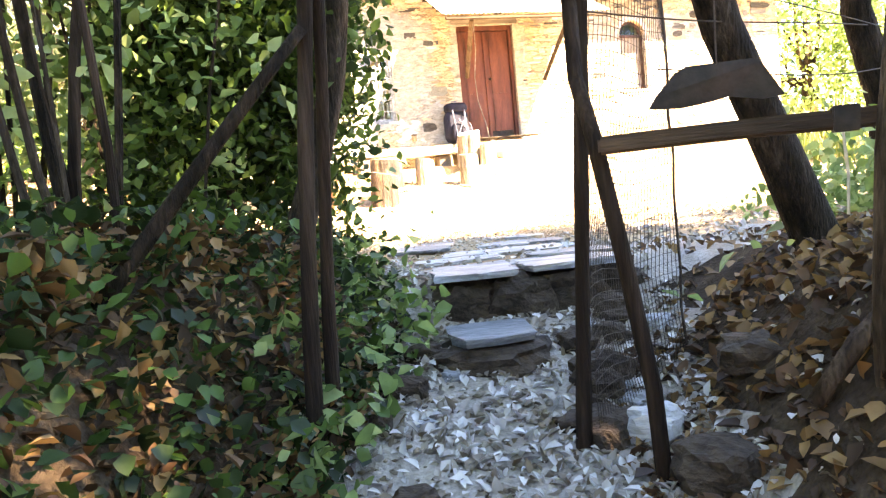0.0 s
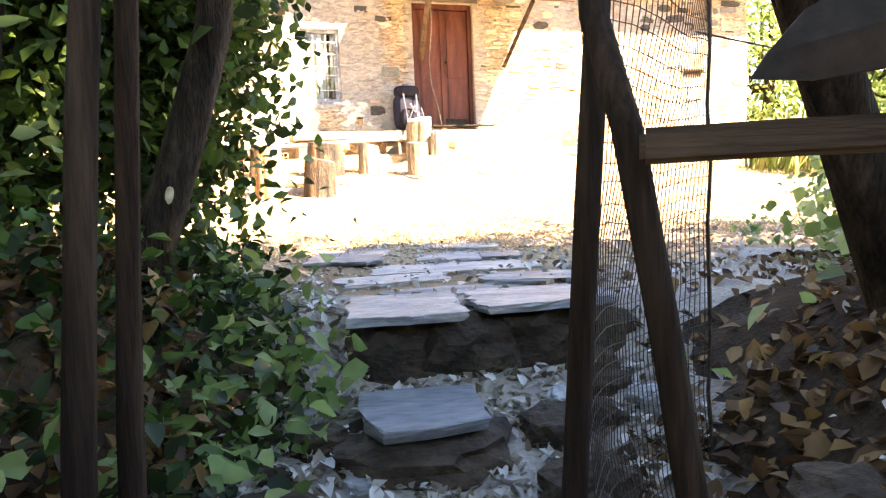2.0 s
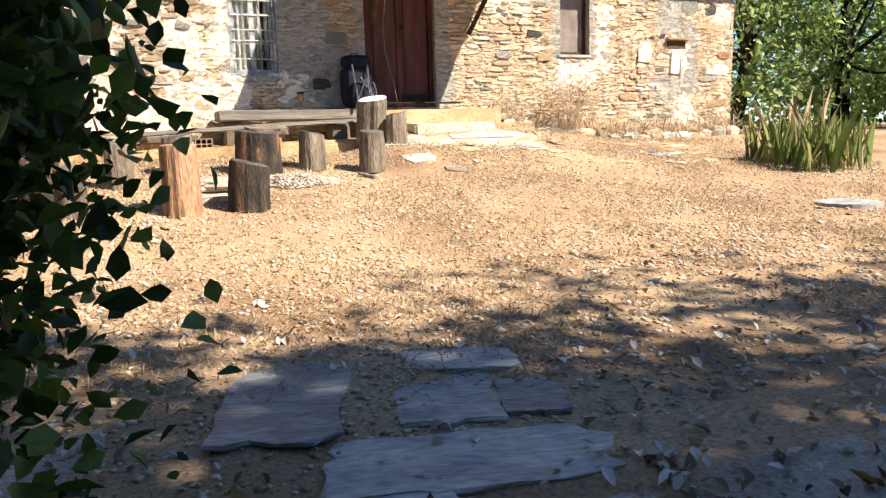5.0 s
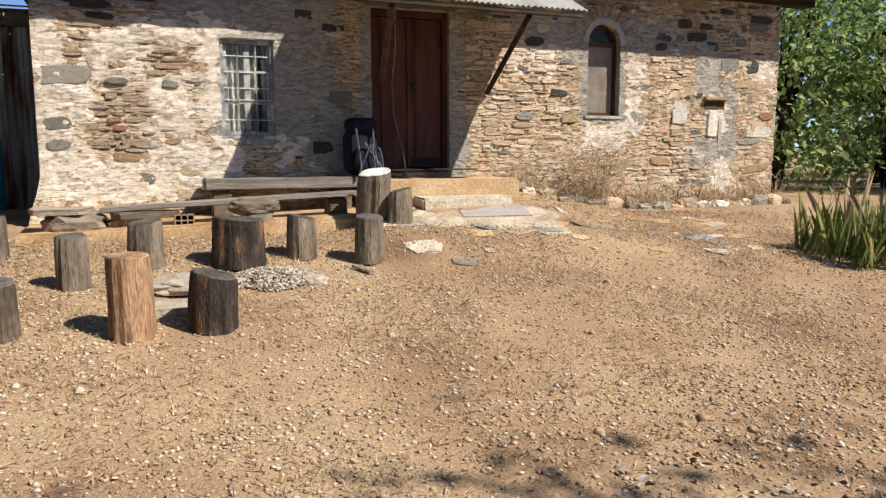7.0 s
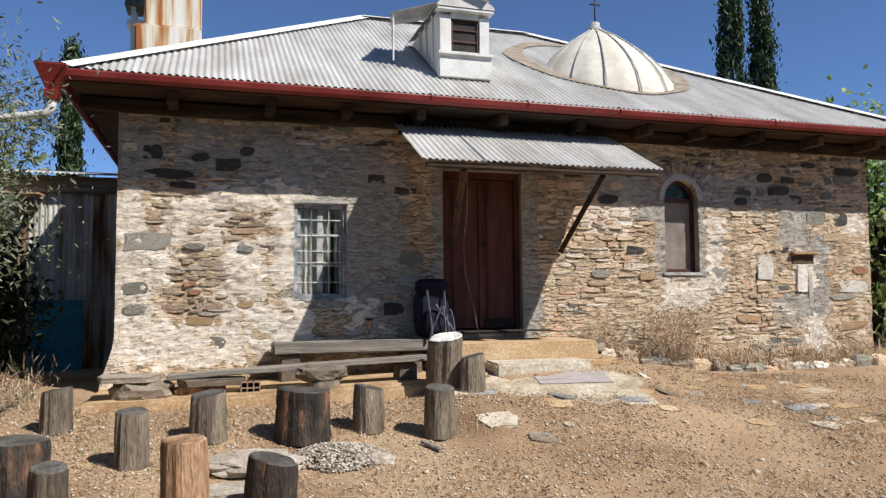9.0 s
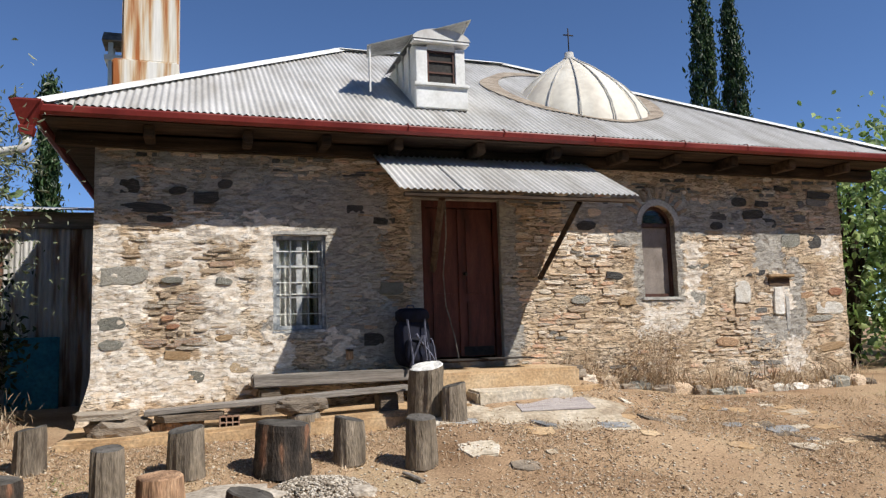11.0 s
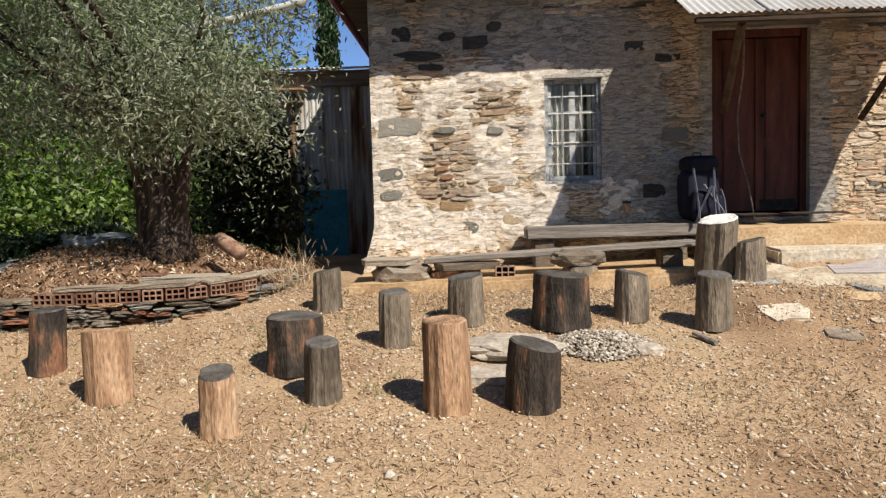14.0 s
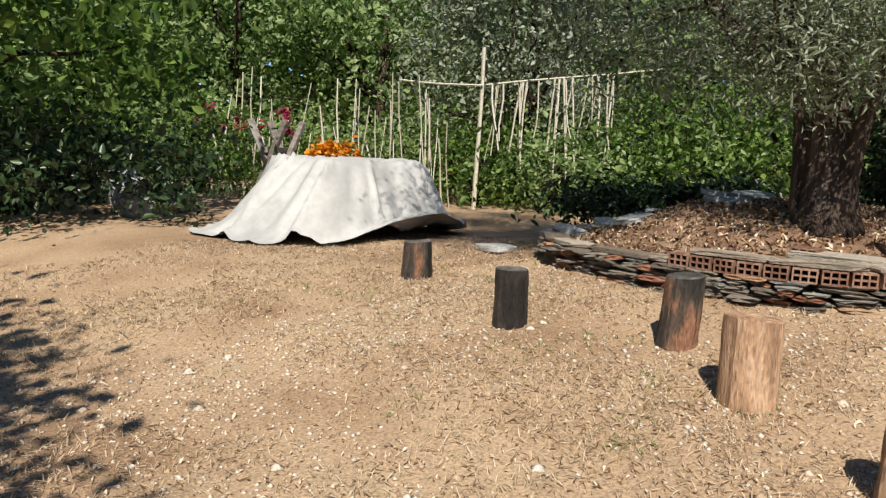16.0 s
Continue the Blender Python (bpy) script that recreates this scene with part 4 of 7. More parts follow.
for i in range(61):
    x = a + 0.03 + (b - a - 0.06) * i / 60
    y = 0.16 + 0.02 * math.sin(i * 0.9) + 0.008 * math.sin(i * 2.3)
    CV += [(x, y, c), (x, y, d)]
CF = [(2 * i, 2 * i + 2, 2 * i + 3, 2 * i + 1) for i in range(60) if not 44 < i < 50]
put("curtain", mesh_of("curtain", CV, CF, M_CURTAIN, True), None, None, "pale gathered lace curtain behind the window bars", "curtain")

awin = thing("window_2", 3.59, 0.15, 1.27, "narrow arched window with brown frame and mesh screen", "window", kind="structure")
BM_ = Matrix.Translation((-3.59, -0.15, -1.27))
a, b, c, d = ARCH
r = (b - a) / 2
for lo, hi in (((a, 0.08, c), (a + 0.05, 0.16, d - r)), ((b - 0.05, 0.08, c), (b, 0.16, d - r)), ((a + 0.052, 0.08, c), (b - 0.052, 0.16, c + 0.05)), ((a + 0.052, 0.08, d - r - 0.03), (b - 0.052, 0.16, d - r + 0.03))):
    part("window_frame", box_bm(lo, hi, 0.005), M_BROWNFR, awin, m=BM_)
AV, AF = [], []
for k in range(17):
    th = math.pi * k / 16
    for rr, y in ((r, 0.08), (r - 0.05, 0.08), (r - 0.05, 0.16), (r, 0.16)):
        AV.append(((a + b) / 2 + rr * math.cos(th), y, d - r + rr * math.sin(th)))
for k in range(16):
    for q in range(4):
        AF.append((4 * k + q, 4 * k + (q + 1) % 4, 4 * k + 4 + (q + 1) % 4, 4 * k + 4 + q))
put("window_frame", mesh_of("window_frame", AV, AF, M_BROWNFR), awin, BM_)
part("screen", box_bm((a + 0.048, 0.12, c + 0.048), (b - 0.048, 0.124, d - r - 0.03)), M_SCREEN, awin, "brown mesh insect screen", m=BM_)
GV2 = [((a + b) / 2, 0.12, d - r)] + [((a + b) / 2 + (r - 0.05) * math.cos(math.pi * k / 16), 0.12, d - r + (r - 0.05) * math.sin(math.pi * k / 16)) for k in range(17)]
put("pane", mesh_of("pane", GV2, [(0, k, k + 1) for k in range(1, 17)], glass), awin, BM_)
part("window_sill", box_bm((a - 0.05, -0.04, c - 0.05), (b + 0.05, 0.08, c - 0.004), 0.008), M_CEMENT, awin, m=BM_)
# cement surround and voussoir stones of the arch
SV, SF = [], []
for k in range(17):
    th = math.pi * k / 16
    for rr, y in ((r + 0.003, 0.0), (r + 0.003, -0.034), (r + 0.085, -0.034), (r + 0.09, 0.0)):
        SV.append(((a + b) / 2 + rr * math.cos(th), y, d - r + rr * math.sin(th)))
for k in range(16):
    for q in range(3):
        SF.append((4 * k + q, 4 * k + q + 1, 4 * k + 5 + q, 4 * k + 4 + q))
put("arch_surround", mesh_of("arch_surround", SV, SF, M_CEMENT), wall_front)
for k in range(9):
    th = radians(25 + 16 * k)
    put("stone", STONE_MESHES[k % 14], wall_front, Matrix.Translation(((a + b) / 2 + (r + 0.19) * math.cos(th), -0.012, d - r + (r + 0.19) * math.sin(th))) @ Matrix.Rotation(-th, 4, "Y") @ Matrix.Diagonal((0.19, 0.03, 0.055, 1)))
# wall niche stone: a projecting slab over a dark block for the shallow niche's shade
part("ledge_stone", box_bm((5.47, -0.10, 1.535), (5.96, 0.1, 1.58), 0.014, cuts=3, wob=0.016), M_STONE_O, wall_front)
part("recess", box_bm((5.50, -0.03, 1.40), (5.90, 0.02, 1.531), 0.006, cuts=2, wob=0.012), M_BEAM, wall_front)
part("lime_patch", box_bm((5.57, -0.036, 0.98), (5.76, 0.02, 1.395), 0.012, cuts=4, wob=0.02), M_LIME, wall_front)
part("render_patch", box_bm((5.78, -0.032, 0.72), (5.86, 0.02, 1.395), 0.012, cuts=4, wob=0.015), M_CEMENT, wall_front)

# ---------------------------------------------------------------- dormer, dome, chimneys
dorm = thing("dormer", 0.36, 0.1, 3.95, "small white timber dormer with sash window and fibreglass canopy", "dormer", kind="structure")
QM = Matrix.Translation((-0.36, -0.1, -3.9))
part("apron", box_bm((-0.02, 0.02, 3.80), (0.72, 0.12, 4.12), 0.01), M_WHITE, dorm, m=QM)
for lo, hi in (((0.0, 0.05, 4.12), (0.16, 0.14, 4.66)), ((0.56, 0.05, 4.12), (0.70, 0.14, 4.66)), ((0.162, 0.05, 4.62), (0.558, 0.14, 4.70)), ((0.162, 0.05, 4.12), (0.558, 0.14, 4.17))):
    part("front_board", box_bm(lo, hi, 0.006), M_WHITE, dorm, m=QM)
part("cornice", box_bm((-0.05, -0.02, 4.70), (0.75, 0.14, 4.745), 0.008), M_WHITE, dorm, m=QM)
part("sill", box_bm((-0.04, -0.02, 4.10), (0.74, 0.05, 4.14), 0.006), M_WHITE, dorm, m=QM)
for x in (-0.0, 0.66):
    V = [(x, 0.14, 3.85), (x, 1.5, 4.72), (x, 0.14, 4.72), (x + 0.04, 0.14, 3.85), (x + 0.04, 1.5, 4.72), (x + 0.04, 0.14, 4.72)]
    put("cheek", mesh_of("cheek", V, [(0, 1, 2), (3, 5, 4), (0, 2, 5, 3), (1, 0, 3, 4), (2, 1, 4, 5)], M_WHITE), dorm, QM)
for i in range(3):
    y = 0.35 + 0.32 * i
    v, f = tube_arrays([(-0.012, y, 3.9 + 0.55 * y), (-0.02, y, 4.74)], [0.018, 0.018], 6)
    put("seam", mesh_of("seam", v, f, M_WHITE), dorm, QM)
V, F = [], []
for k in range(13):
    th = math.pi * k / 12
    for y in (-0.03, 1.7):
        V.append((0.35 - 0.41 * math.cos(th), y, 4.745 + 0.15 * math.sin(th)))
F = [(2 * k, 2 * k + 2, 2 * k + 3, 2 * k + 1) for k in range(12)] + [tuple(range(0, 26, 2))]
put("barrel_roof", mesh_of("barrel_roof", V, F, M_TIN), dorm, QM)
# Solid dark panel stands in for the unlit space behind the bars.
part("sash", box_bm((0.162, 0.09, 4.17), (0.558, 0.1, 4.62)), M_DARK, dorm, m=QM)
for lo, hi in (((0.165, 0.07, 4.17), (0.19, 0.088, 4.62)), ((0.53, 0.07, 4.17), (0.555, 0.088, 4.62)), ((0.192, 0.07, 4.3), (0.528, 0.088, 4.325)), ((0.192, 0.07, 4.46), (0.528, 0.088, 4.48)), ((0.192, 0.07, 4.595), (0.528, 0.088, 4.62))):
    part("sash_bar", box_bm(lo, hi), M_BROWNFR, dorm, m=QM)
CV = [(-0.62, 0.25, 4.68), (0.72, -0.2, 5.0), (0.95, 0.9, 5.12), (-0.42, 1.2, 4.86)]
bm = bmesh.new()
vs = [bm.verts.new(p) for p in CV]
bm.faces.new(vs)
bmesh.ops.subdivide_edges(bm, edges=bm.edges[:], cuts=8, use_grid_fill=True)
for v_ in bm.verts:
    v_.co.z += 0.012 * math.sin(v_.co.x * 40)
ex = bmesh.ops.extrude_face_region(bm, geom=bm.faces[:])["geom"]
for v_ in ex:
    if isinstance(v_, bmesh.types.BMVert):
        v_.co.z += 0.006
part("canopy_sheet", bm, M_FIBRE, dorm, "dirty translucent fibreglass sheet", m=QM)
for p, q in (((-0.58, 0.28, 4.68), (-0.58, 0.28, 4.05)), ((-0.4, 1.1, 4.85), (-0.4, 1.1, 4.55)), ((0.7, -0.1, 4.98), (0.62, 0.1, 4.74)), ((0.9, 0.8, 5.1), (0.64, 0.8, 4.74))):
    v, f = tube_arrays([p, q], [0.013, 0.013], 6)
    put("prop", mesh_of("prop", v, f, M_WHITE), dorm, QM)

dome = thing("dome", 3.1, 1.48, 4.43, "cream ribbed sheet-metal dome with a small cross on the roof", "dome", kind="structure")
PROF = [(1.36, -0.75), (1.32, -0.45), (1.23, -0.2), (1.08, 0.03), (0.88, 0.26), (0.65, 0.47), (0.42, 0.65), (0.22, 0.78), (0.11, 0.85), (0.08, 0.88)]
NR = 16
V, F = [], []
for rr, z in PROF:
    for k in range(NR * 4):
        th = 2 * math.pi * k / (NR * 4)
        bulge = 1 - 0.02 * (1 - abs(math.sin(NR * th / 2)))
        V.append((rr * bulge * math.cos(th), rr * bulge * math.sin(th), z))
w = NR * 4
F = [(j * w + k, j * w + (k + 1) % w, (j + 1) * w + (k + 1) % w, (j + 1) * w + k) for j in range(len(PROF) - 1) for k in range(w)]
put("dome_shell", mesh_of("dome_shell", V, F, M_DOME, True), dome)
for k in range(NR):
    th = 2 * math.pi * k / NR
    v, f = tube_arrays([((rr + 0.004) * math.cos(th), (rr + 0.004) * math.sin(th), z + 0.004) for rr, z in PROF[:-1]], [0.013] * (len(PROF) - 1), 5)
    put("rib", mesh_of("rib", v, f, M_CEMENT), dome)
v, f = tube_arrays([(0, 0, 0.83), (0, 0, 0.90), (0, 0, 0.905), (0, 0, 0.99), (0, 0, 1.0)], [0.12, 0.10, 0.075, 0.075, 0.03], 14)
put("finial", mesh_of("finial", v, f, M_CEMENT, True), dome)
cr = tubes("cross", [([(0, 0, 0.98), (0, 0, 1.42)], [0.012, 0.012]), ([(-0.09, 0, 1.30), (0.09, 0, 1.30)], [0.012, 0.012])], M_PLATE, 6)
put("cross", cr, dome, None, "thin dark iron cross")
# grey flashing skirt laid on the slope round the dome
sl = (RZ - EZ) / (RY - EY)
V, F = [], []
for k in range(64):
    th = 2 * math.pi * k / 64
    for rr in (1.2, 1.40 + 0.03 * math.sin(7 * th) + 0.12 * abs(math.cos(th)) ** 8):
        x, y = rr * math.cos(th), rr * math.sin(th)
        V.append((x, y, EZ + sl * (1.48 + y - EY) + 0.022 - 4.43))
for k in range(64):
    F.append((2 * k, 2 * k + 1, (2 * k + 3) % 128, (2 * k + 2) % 128))
put("flashing", mesh_of("flashing", V, F, M_SLATE_W), dome, None, "grey weathered flashing skirt")

chim = thing("chimney", -3.55, 4.5, 4.2, "white rendered chimney with rust streaks", "chimney", kind="structure")
part("base", box_bm((-0.62, -0.5, -0.3), (0.45, 0.5, 1.42), 0.03, cuts=3, wob=0.01), M_CHIM, chim)
part("stack", box_bm((-0.48, -0.4, 1.42), (0.44, 0.4, 4.2), 0.03), M_CHIM, chim)
part("shoulder", box_bm((0.452, -0.35, 0.6), (0.64, 0.3, 1.2), 0.03, wob=0.015), M_CHIM, chim)
ch2 = thing("chimney", -4.15, 5.3, 4.2, "small white vented chimney with a pitched cap", "chimney", kind="structure")
part("stack", box_bm((-0.2, -0.2, -0.3), (0.22, 0.2, 1.75), 0.01), M_WHITE, ch2)
part("collar", box_bm((-0.26, -0.25, 1.75), (0.28, 0.25, 1.85), 0.01), M_WHITE, ch2)
for x in (-0.2, 0.14):
    for y in (-0.2, 0.12):
        part("post", box_bm((x, y, 1.85), (x + 0.08, y + 0.08, 2.1)), M_WHITE, ch2)
V = [(-0.3, -0.3, 2.1), (0.32, -0.3, 2.1), (0.32, 0.3, 2.1), (-0.3, 0.3, 2.1), (-0.3, 0, 2.36), (0.32, 0, 2.36)]
put("cap", mesh_of("cap", V, [(0, 1, 5, 4), (2, 3, 4, 5), (0, 4, 3), (1, 2, 5), (3, 2, 1, 0)], M_STUMP_B), ch2)

# ---------------------------------------------------------------- shed beside the house
shed = thing("shed", -6.0, 4.5, 0.0, "lean-to shed clad in rusty corrugated iron", "shed", kind="structure")
SM = Matrix.Translation((6.0, -4.5, 0))


def upright_sheet(x0, x1, y, z0, z1, mat):
    V, F = [], []
    k = int((x1 - x0) / 0.076 * 6)
    for i in range(k + 1):
        x = x0 + (x1 - x0) * i / k
        V += [(x, y + 0.012 * math.sin(2 * math.pi * (x - x0) / 0.076), z) for z in (z0, z1)]
    F = [(2 * i, 2 * i + 2, 2 * i + 3, 2 * i + 1) for i in range(k)]
    return mesh_of("wall_sheet", V, F, mat, True)


for i in range(4):
    x0 = -6.76 + 0.72 * i
    put("wall_sheet", upright_sheet(x0, x0 + 0.735, 3.4 - 0.008 * (i % 2), -0.1, 2.62, M_TIN_OLD), shed, SM)
part("fascia", box_bm((-6.86, 3.33, 2.6), (-3.93, 3.39, 2.86), 0.01, cuts=3, wob=0.012), M_GREYWOOD, shed, m=SM)
put("roof_sheet", corrugated("roof_sheet", (-6.95, 3.1, 2.86), (-3.94, 3.1, 2.86), (-3.94, 7.5, 3.6), (-6.95, 7.5, 3.6), mat=M_TIN), shed, SM)
part("side_wall", box_bm((-6.82, 3.45, -0.1), (-6.72, 7.4, 2.8)), M_TIN_OLD, shed, m=SM)
part("bracket_shelf", box_bm((-6.2, 2.9, 2.5), (-5.3, 3.3, 2.54), 0.01, wob=0.02), M_STUMP_A, shed, m=SM)
bb = part("blue_board", box_bm((-5.42, 3.16, -0.12), (-4.72, 3.2, 0.95), 0.006), M_BLUE, None)
bb.matrix_basis = pose(0, 0, 0, 0, 0, 0)
tagged(bb, "faded turquoise board leaning against the shed wall", "board")


# ---------------------------------------------------------------- courtyard: benches, porch, steps
def gz(x, y):
    return ground_z(x, y)


def rough_rock(name, x, y, z, sx, sy, sz, mat, label, category="rock", seed=0, rz=0.0, group="", parent=None):
    bm = bmesh.new()
    bmesh.ops.create_icosphere(bm, subdivisions=3, radius=0.5)
    for v in bm.verts:
        n0 = v.co.normalized()
        v.co = Vector([math.copysign(abs(c) ** 0.75, c) for c in n0]) * 0.5
        v.co *= 1 + 0.28 * noise.noise(n0 * 2.2 + Vector((seed * 3.7, 0, seed))) + 0.12 * noise.noise(n0 * 6 + Vector((0, seed, 0)))
        v.co = Vector((v.co.x * sx, v.co.y * sy, v.co.z * sz + sz * 0.42))
    ob = part(name, bm, mat, parent, m=pose(x, y, z, 0, 0, rz))
    if parent is None:
        tagged(ob, label, category, group)
    return ob


def plate_stone(name, x, y, z, w, d, t, mat, label="", category="stone slab", seed=0, rz=0.0, rx=0.0, ry=0.0, group="", parent=None, n=11):
    """An irregular flat slab with a broken edge."""
    rng = random.Random(seed)
    ang = [(k + rng.uniform(-0.38, 0.38)) * 2 * math.pi / n for k in range(n)]
    pts = []
    for a in ang:
        s = 1 / max(abs(math.cos(a)), abs(math.sin(a)))
        s = 0.85 * s + 0.12 + 0.16 * noise.noise((math.cos(a) * 1.6 + seed, math.sin(a) * 1.6, 0.0)) + rng.uniform(-1.0, 0.8) * (0.05 if n < 20 else 0.075)
        pts.append((0.5 * w * math.cos(a) * s, 0.5 * d * math.sin(a) * s))
    V, F = [], []
    for zz, k in ((-t, 0.97), (-t * 0.45, 1.0), (-t * 0.10, 1.0), (0.0, 0.985)):
        V += [(px * k + rng.uniform(-1, 1) * 0.008, py * k + rng.uniform(-1, 1) * 0.006, zz + rng.uniform(-1, 1) * min(t, 0.05) * 0.05) for px, py in pts]
    o = len(V)
    V += [(px * 0.5, py * 0.5, rng.uniform(-1, 1) * 0.002) for px, py in pts] + [(0, 0, 0)]
    for r in range(3):
        for k in range(n):
            F.append((r * n + k, r * n + (k + 1) % n, (r + 1) * n + (k + 1) % n, (r + 1) * n + k))
    for k in range(n):
        F.append((3 * n + k, 3 * n + (k + 1) % n, o + (k + 1) % n, o + k))
        F.append((o + k, o + (k + 1) % n, o + n))
    F.append(tuple(range(n - 1, -1, -1)))
    ob = put(name, mesh_of(name, V, F, mat), parent, pose(x, y, z, rx, ry, rz))
    if parent is None:
        tagged(ob, label, category, group)
    return ob


porch = thing("porch_step", 0.7, -0.5, -0.1, "worn ochre concrete step in front of the door", "step", kind="structure")
part("upper_step", box_bm((-0.85, -0.5, -0.05), (0.98, 0.49, 0.495), 0.03, cuts=5, wob=0.012), M_CONCRETE, porch)
part("lower_step", box_bm((-0.52, -0.92, -0.12), (0.66, -0.505, 0.30), 0.025, cuts=4, wob=0.014), M_PALECON, porch)
part("footing", box_bm((0.64, -0.78, -0.12), (1.15, -0.505, 0.27), 0.03, cuts=5, wob=0.04), M_CONCRETE, porch)
plate_stone("apron_slab", 0.68, -1.85, gz(0.68, -1.85) + 0.035, 1.95, 1.25, 0.09, M_PALECON, "rough broken concrete apron before the door step", "slab", seed=4, rz=-6, rx=12.5, n=37)
plate_stone("stepping_slab", -0.12, -1.25, gz(-0.12, -1.25) + 0.06, 0.5, 0.36, 0.12, M_CONCRETE, "worn concrete slab beside the door step", "slab", seed=9)
bm = box_bm((-0.42, -0.2, 0), (0.42, 0.2, 0.012), 0.003, cuts=6, wob=0.006)
rug = part("striped_rug", bm, M_RUG, None, m=pose(1.0, -1.60, gz(0.68, -1.85) + 0.098, 12.5, 0, -8))
tagged(rug, "faded grey striped rug on the concrete apron", "rug")
for i, (x, w) in enumerate(((0.34, 0.42), (1.02, 0.62))):
    mt = part("door_mat", box_bm((-w / 2, -0.17, 0), (w / 2, 0.17, 0.014), 0.004, cuts=4, wob=0.003), M_MAT, None, m=pose(x, -0.30, 0.5, 0, 0, 3 - 5 * i))
    tagged(mt, "dark worn door mat on the concrete step", "door mat", "mats before the door")
for i in range(4):
    plate_stone("slate", 1.78 + 0.03 * (i % 3), -0.5 - 0.05 * (i % 2), gz(1.78, -0.5) + 0.03 + 0.05 * i, 0.36, 0.3, 0.05, M_SLATE_W, "weathered slate in a small stack beside the step", "slate", seed=30 + i, rz=15 * i, group="slates stacked by the step")

# concrete ledge along the wall foot
bm = box_bm((-4.05, -1.35, -0.35), (-0.15, -0.02, -0.06), 0.03, cuts=7, wob=0.02)
for v in bm.verts:
    v.co.z += 0.1 * (v.co.x + 4) / 3.9
part("wall_ledge", bm, M_CONCRETE, None)
tagged(bpy.data.objects["wall_ledge"], "low ochre concrete ledge along the foot of the wall", "ledge", "", "structure")

bench = thing("timber_bench", -1.22, -0.27, 0.0, "low bench of a thick weathered grey beam on blocks", "bench")
part("seat", box_bm((-0.95, -0.2, 0.29), (0.92, 0.18, 0.43), 0.015, cuts=6, wob=0.012), M_GREYWOOD, bench)
# Blocks take a darker stone so their colour carries the under-seat shade.
for x in (-0.75, 0.7):
    part("support", box_bm((x - 0.12, -0.15, -0.05), (x + 0.12, 0.15, 0.285), 0.02, wob=0.02), M_SLATE_W, bench)

pb = thing("plank_bench", -1.85, -1.0, 0.0, "long low bench of weathered grey planks on stones", "bench", ry=0.0)
for i, (x0, x1, z0, z1, y0) in enumerate(((-1.42, 0.12, 0.165, 0.235, -0.14), (0.0, 1.36, 0.235, 0.285, -0.16))):
    bm = box_bm((x0, y0, -0.05), (x1, y0 + 0.3, 0.0), 0.01, cuts=5, wob=0.008)
    for v in bm.verts:
        v.co.z += z0 + (z1 - z0) * (v.co.x - x0) / (x1 - x0)
    part("plank", bm, M_GREYWOOD, pb)
# Block coloured darker for the shade below the planks.
part("support_block", box_bm((0.98, -0.1, -0.05), (1.2, 0.12, 0.22), 0.02, wob=0.02), M_SLATE_W, pb)
rough_rock("boulder", -3.5, -0.95, -0.15, 0.62, 0.5, 0.30, M_SLATE_W, "rounded brown boulder under the plank bench", "boulder", 3)
plate_stone("slate_slab", -3.62, -0.95, 0.17, 0.62, 0.42, 0.06, M_SLATE_W, "flat slate slab on the boulder", "slab", 5)
plate_stone("slate_slab", -2.85, -1.05, 0.12, 0.7, 0.3, 0.07, M_SLATE_W, "pale slab wedged under the planks", "slab", 6)
rough_rock("boulder", -2.95, -1.0, -0.14, 0.5, 0.3, 0.24, M_STUMP_A, "pale stone block under the planks", "boulder", 8)


def hollow_brick(x, y, z, parent=None, rz=0.0, label="red hollow clay brick", cols=3, rows=2, w=0.2, h=0.13):
    bm = bmesh.new()
    t = 0.012
    cw, chh = (w - t) / cols, (h - t) / rows
    for i in range(cols + 1):
        box_bm((-w / 2 + i * cw, -0.08, 0), (-w / 2 + i * cw + t, 0.08, h), 0, bm)
    for j in range(rows + 1):
        box_bm((-w / 2 + t, -0.079, j * chh), (w / 2 - t, 0.079, j * chh + t), 0, bm)
    box_bm((-w / 2 + t, 0.06, t), (w / 2 - t, 0.07, h - t), 0, bm)
    ob = part("hollow_brick", bm, M_BRICK, parent, m=pose(x, y, z, 0, 0, rz))
    if parent is None:
        tagged(ob, label, "brick")
    return ob


hollow_brick(-2.45, -1.1, -0.05, label="red hollow clay brick under the plank bench")
rough_rock("stone_seat", -1.72, -1.15, 0.06, 0.52, 0.34, 0.19, M_SLATE_W, "rough slab of rock laid on a low stump", "rock", 12)

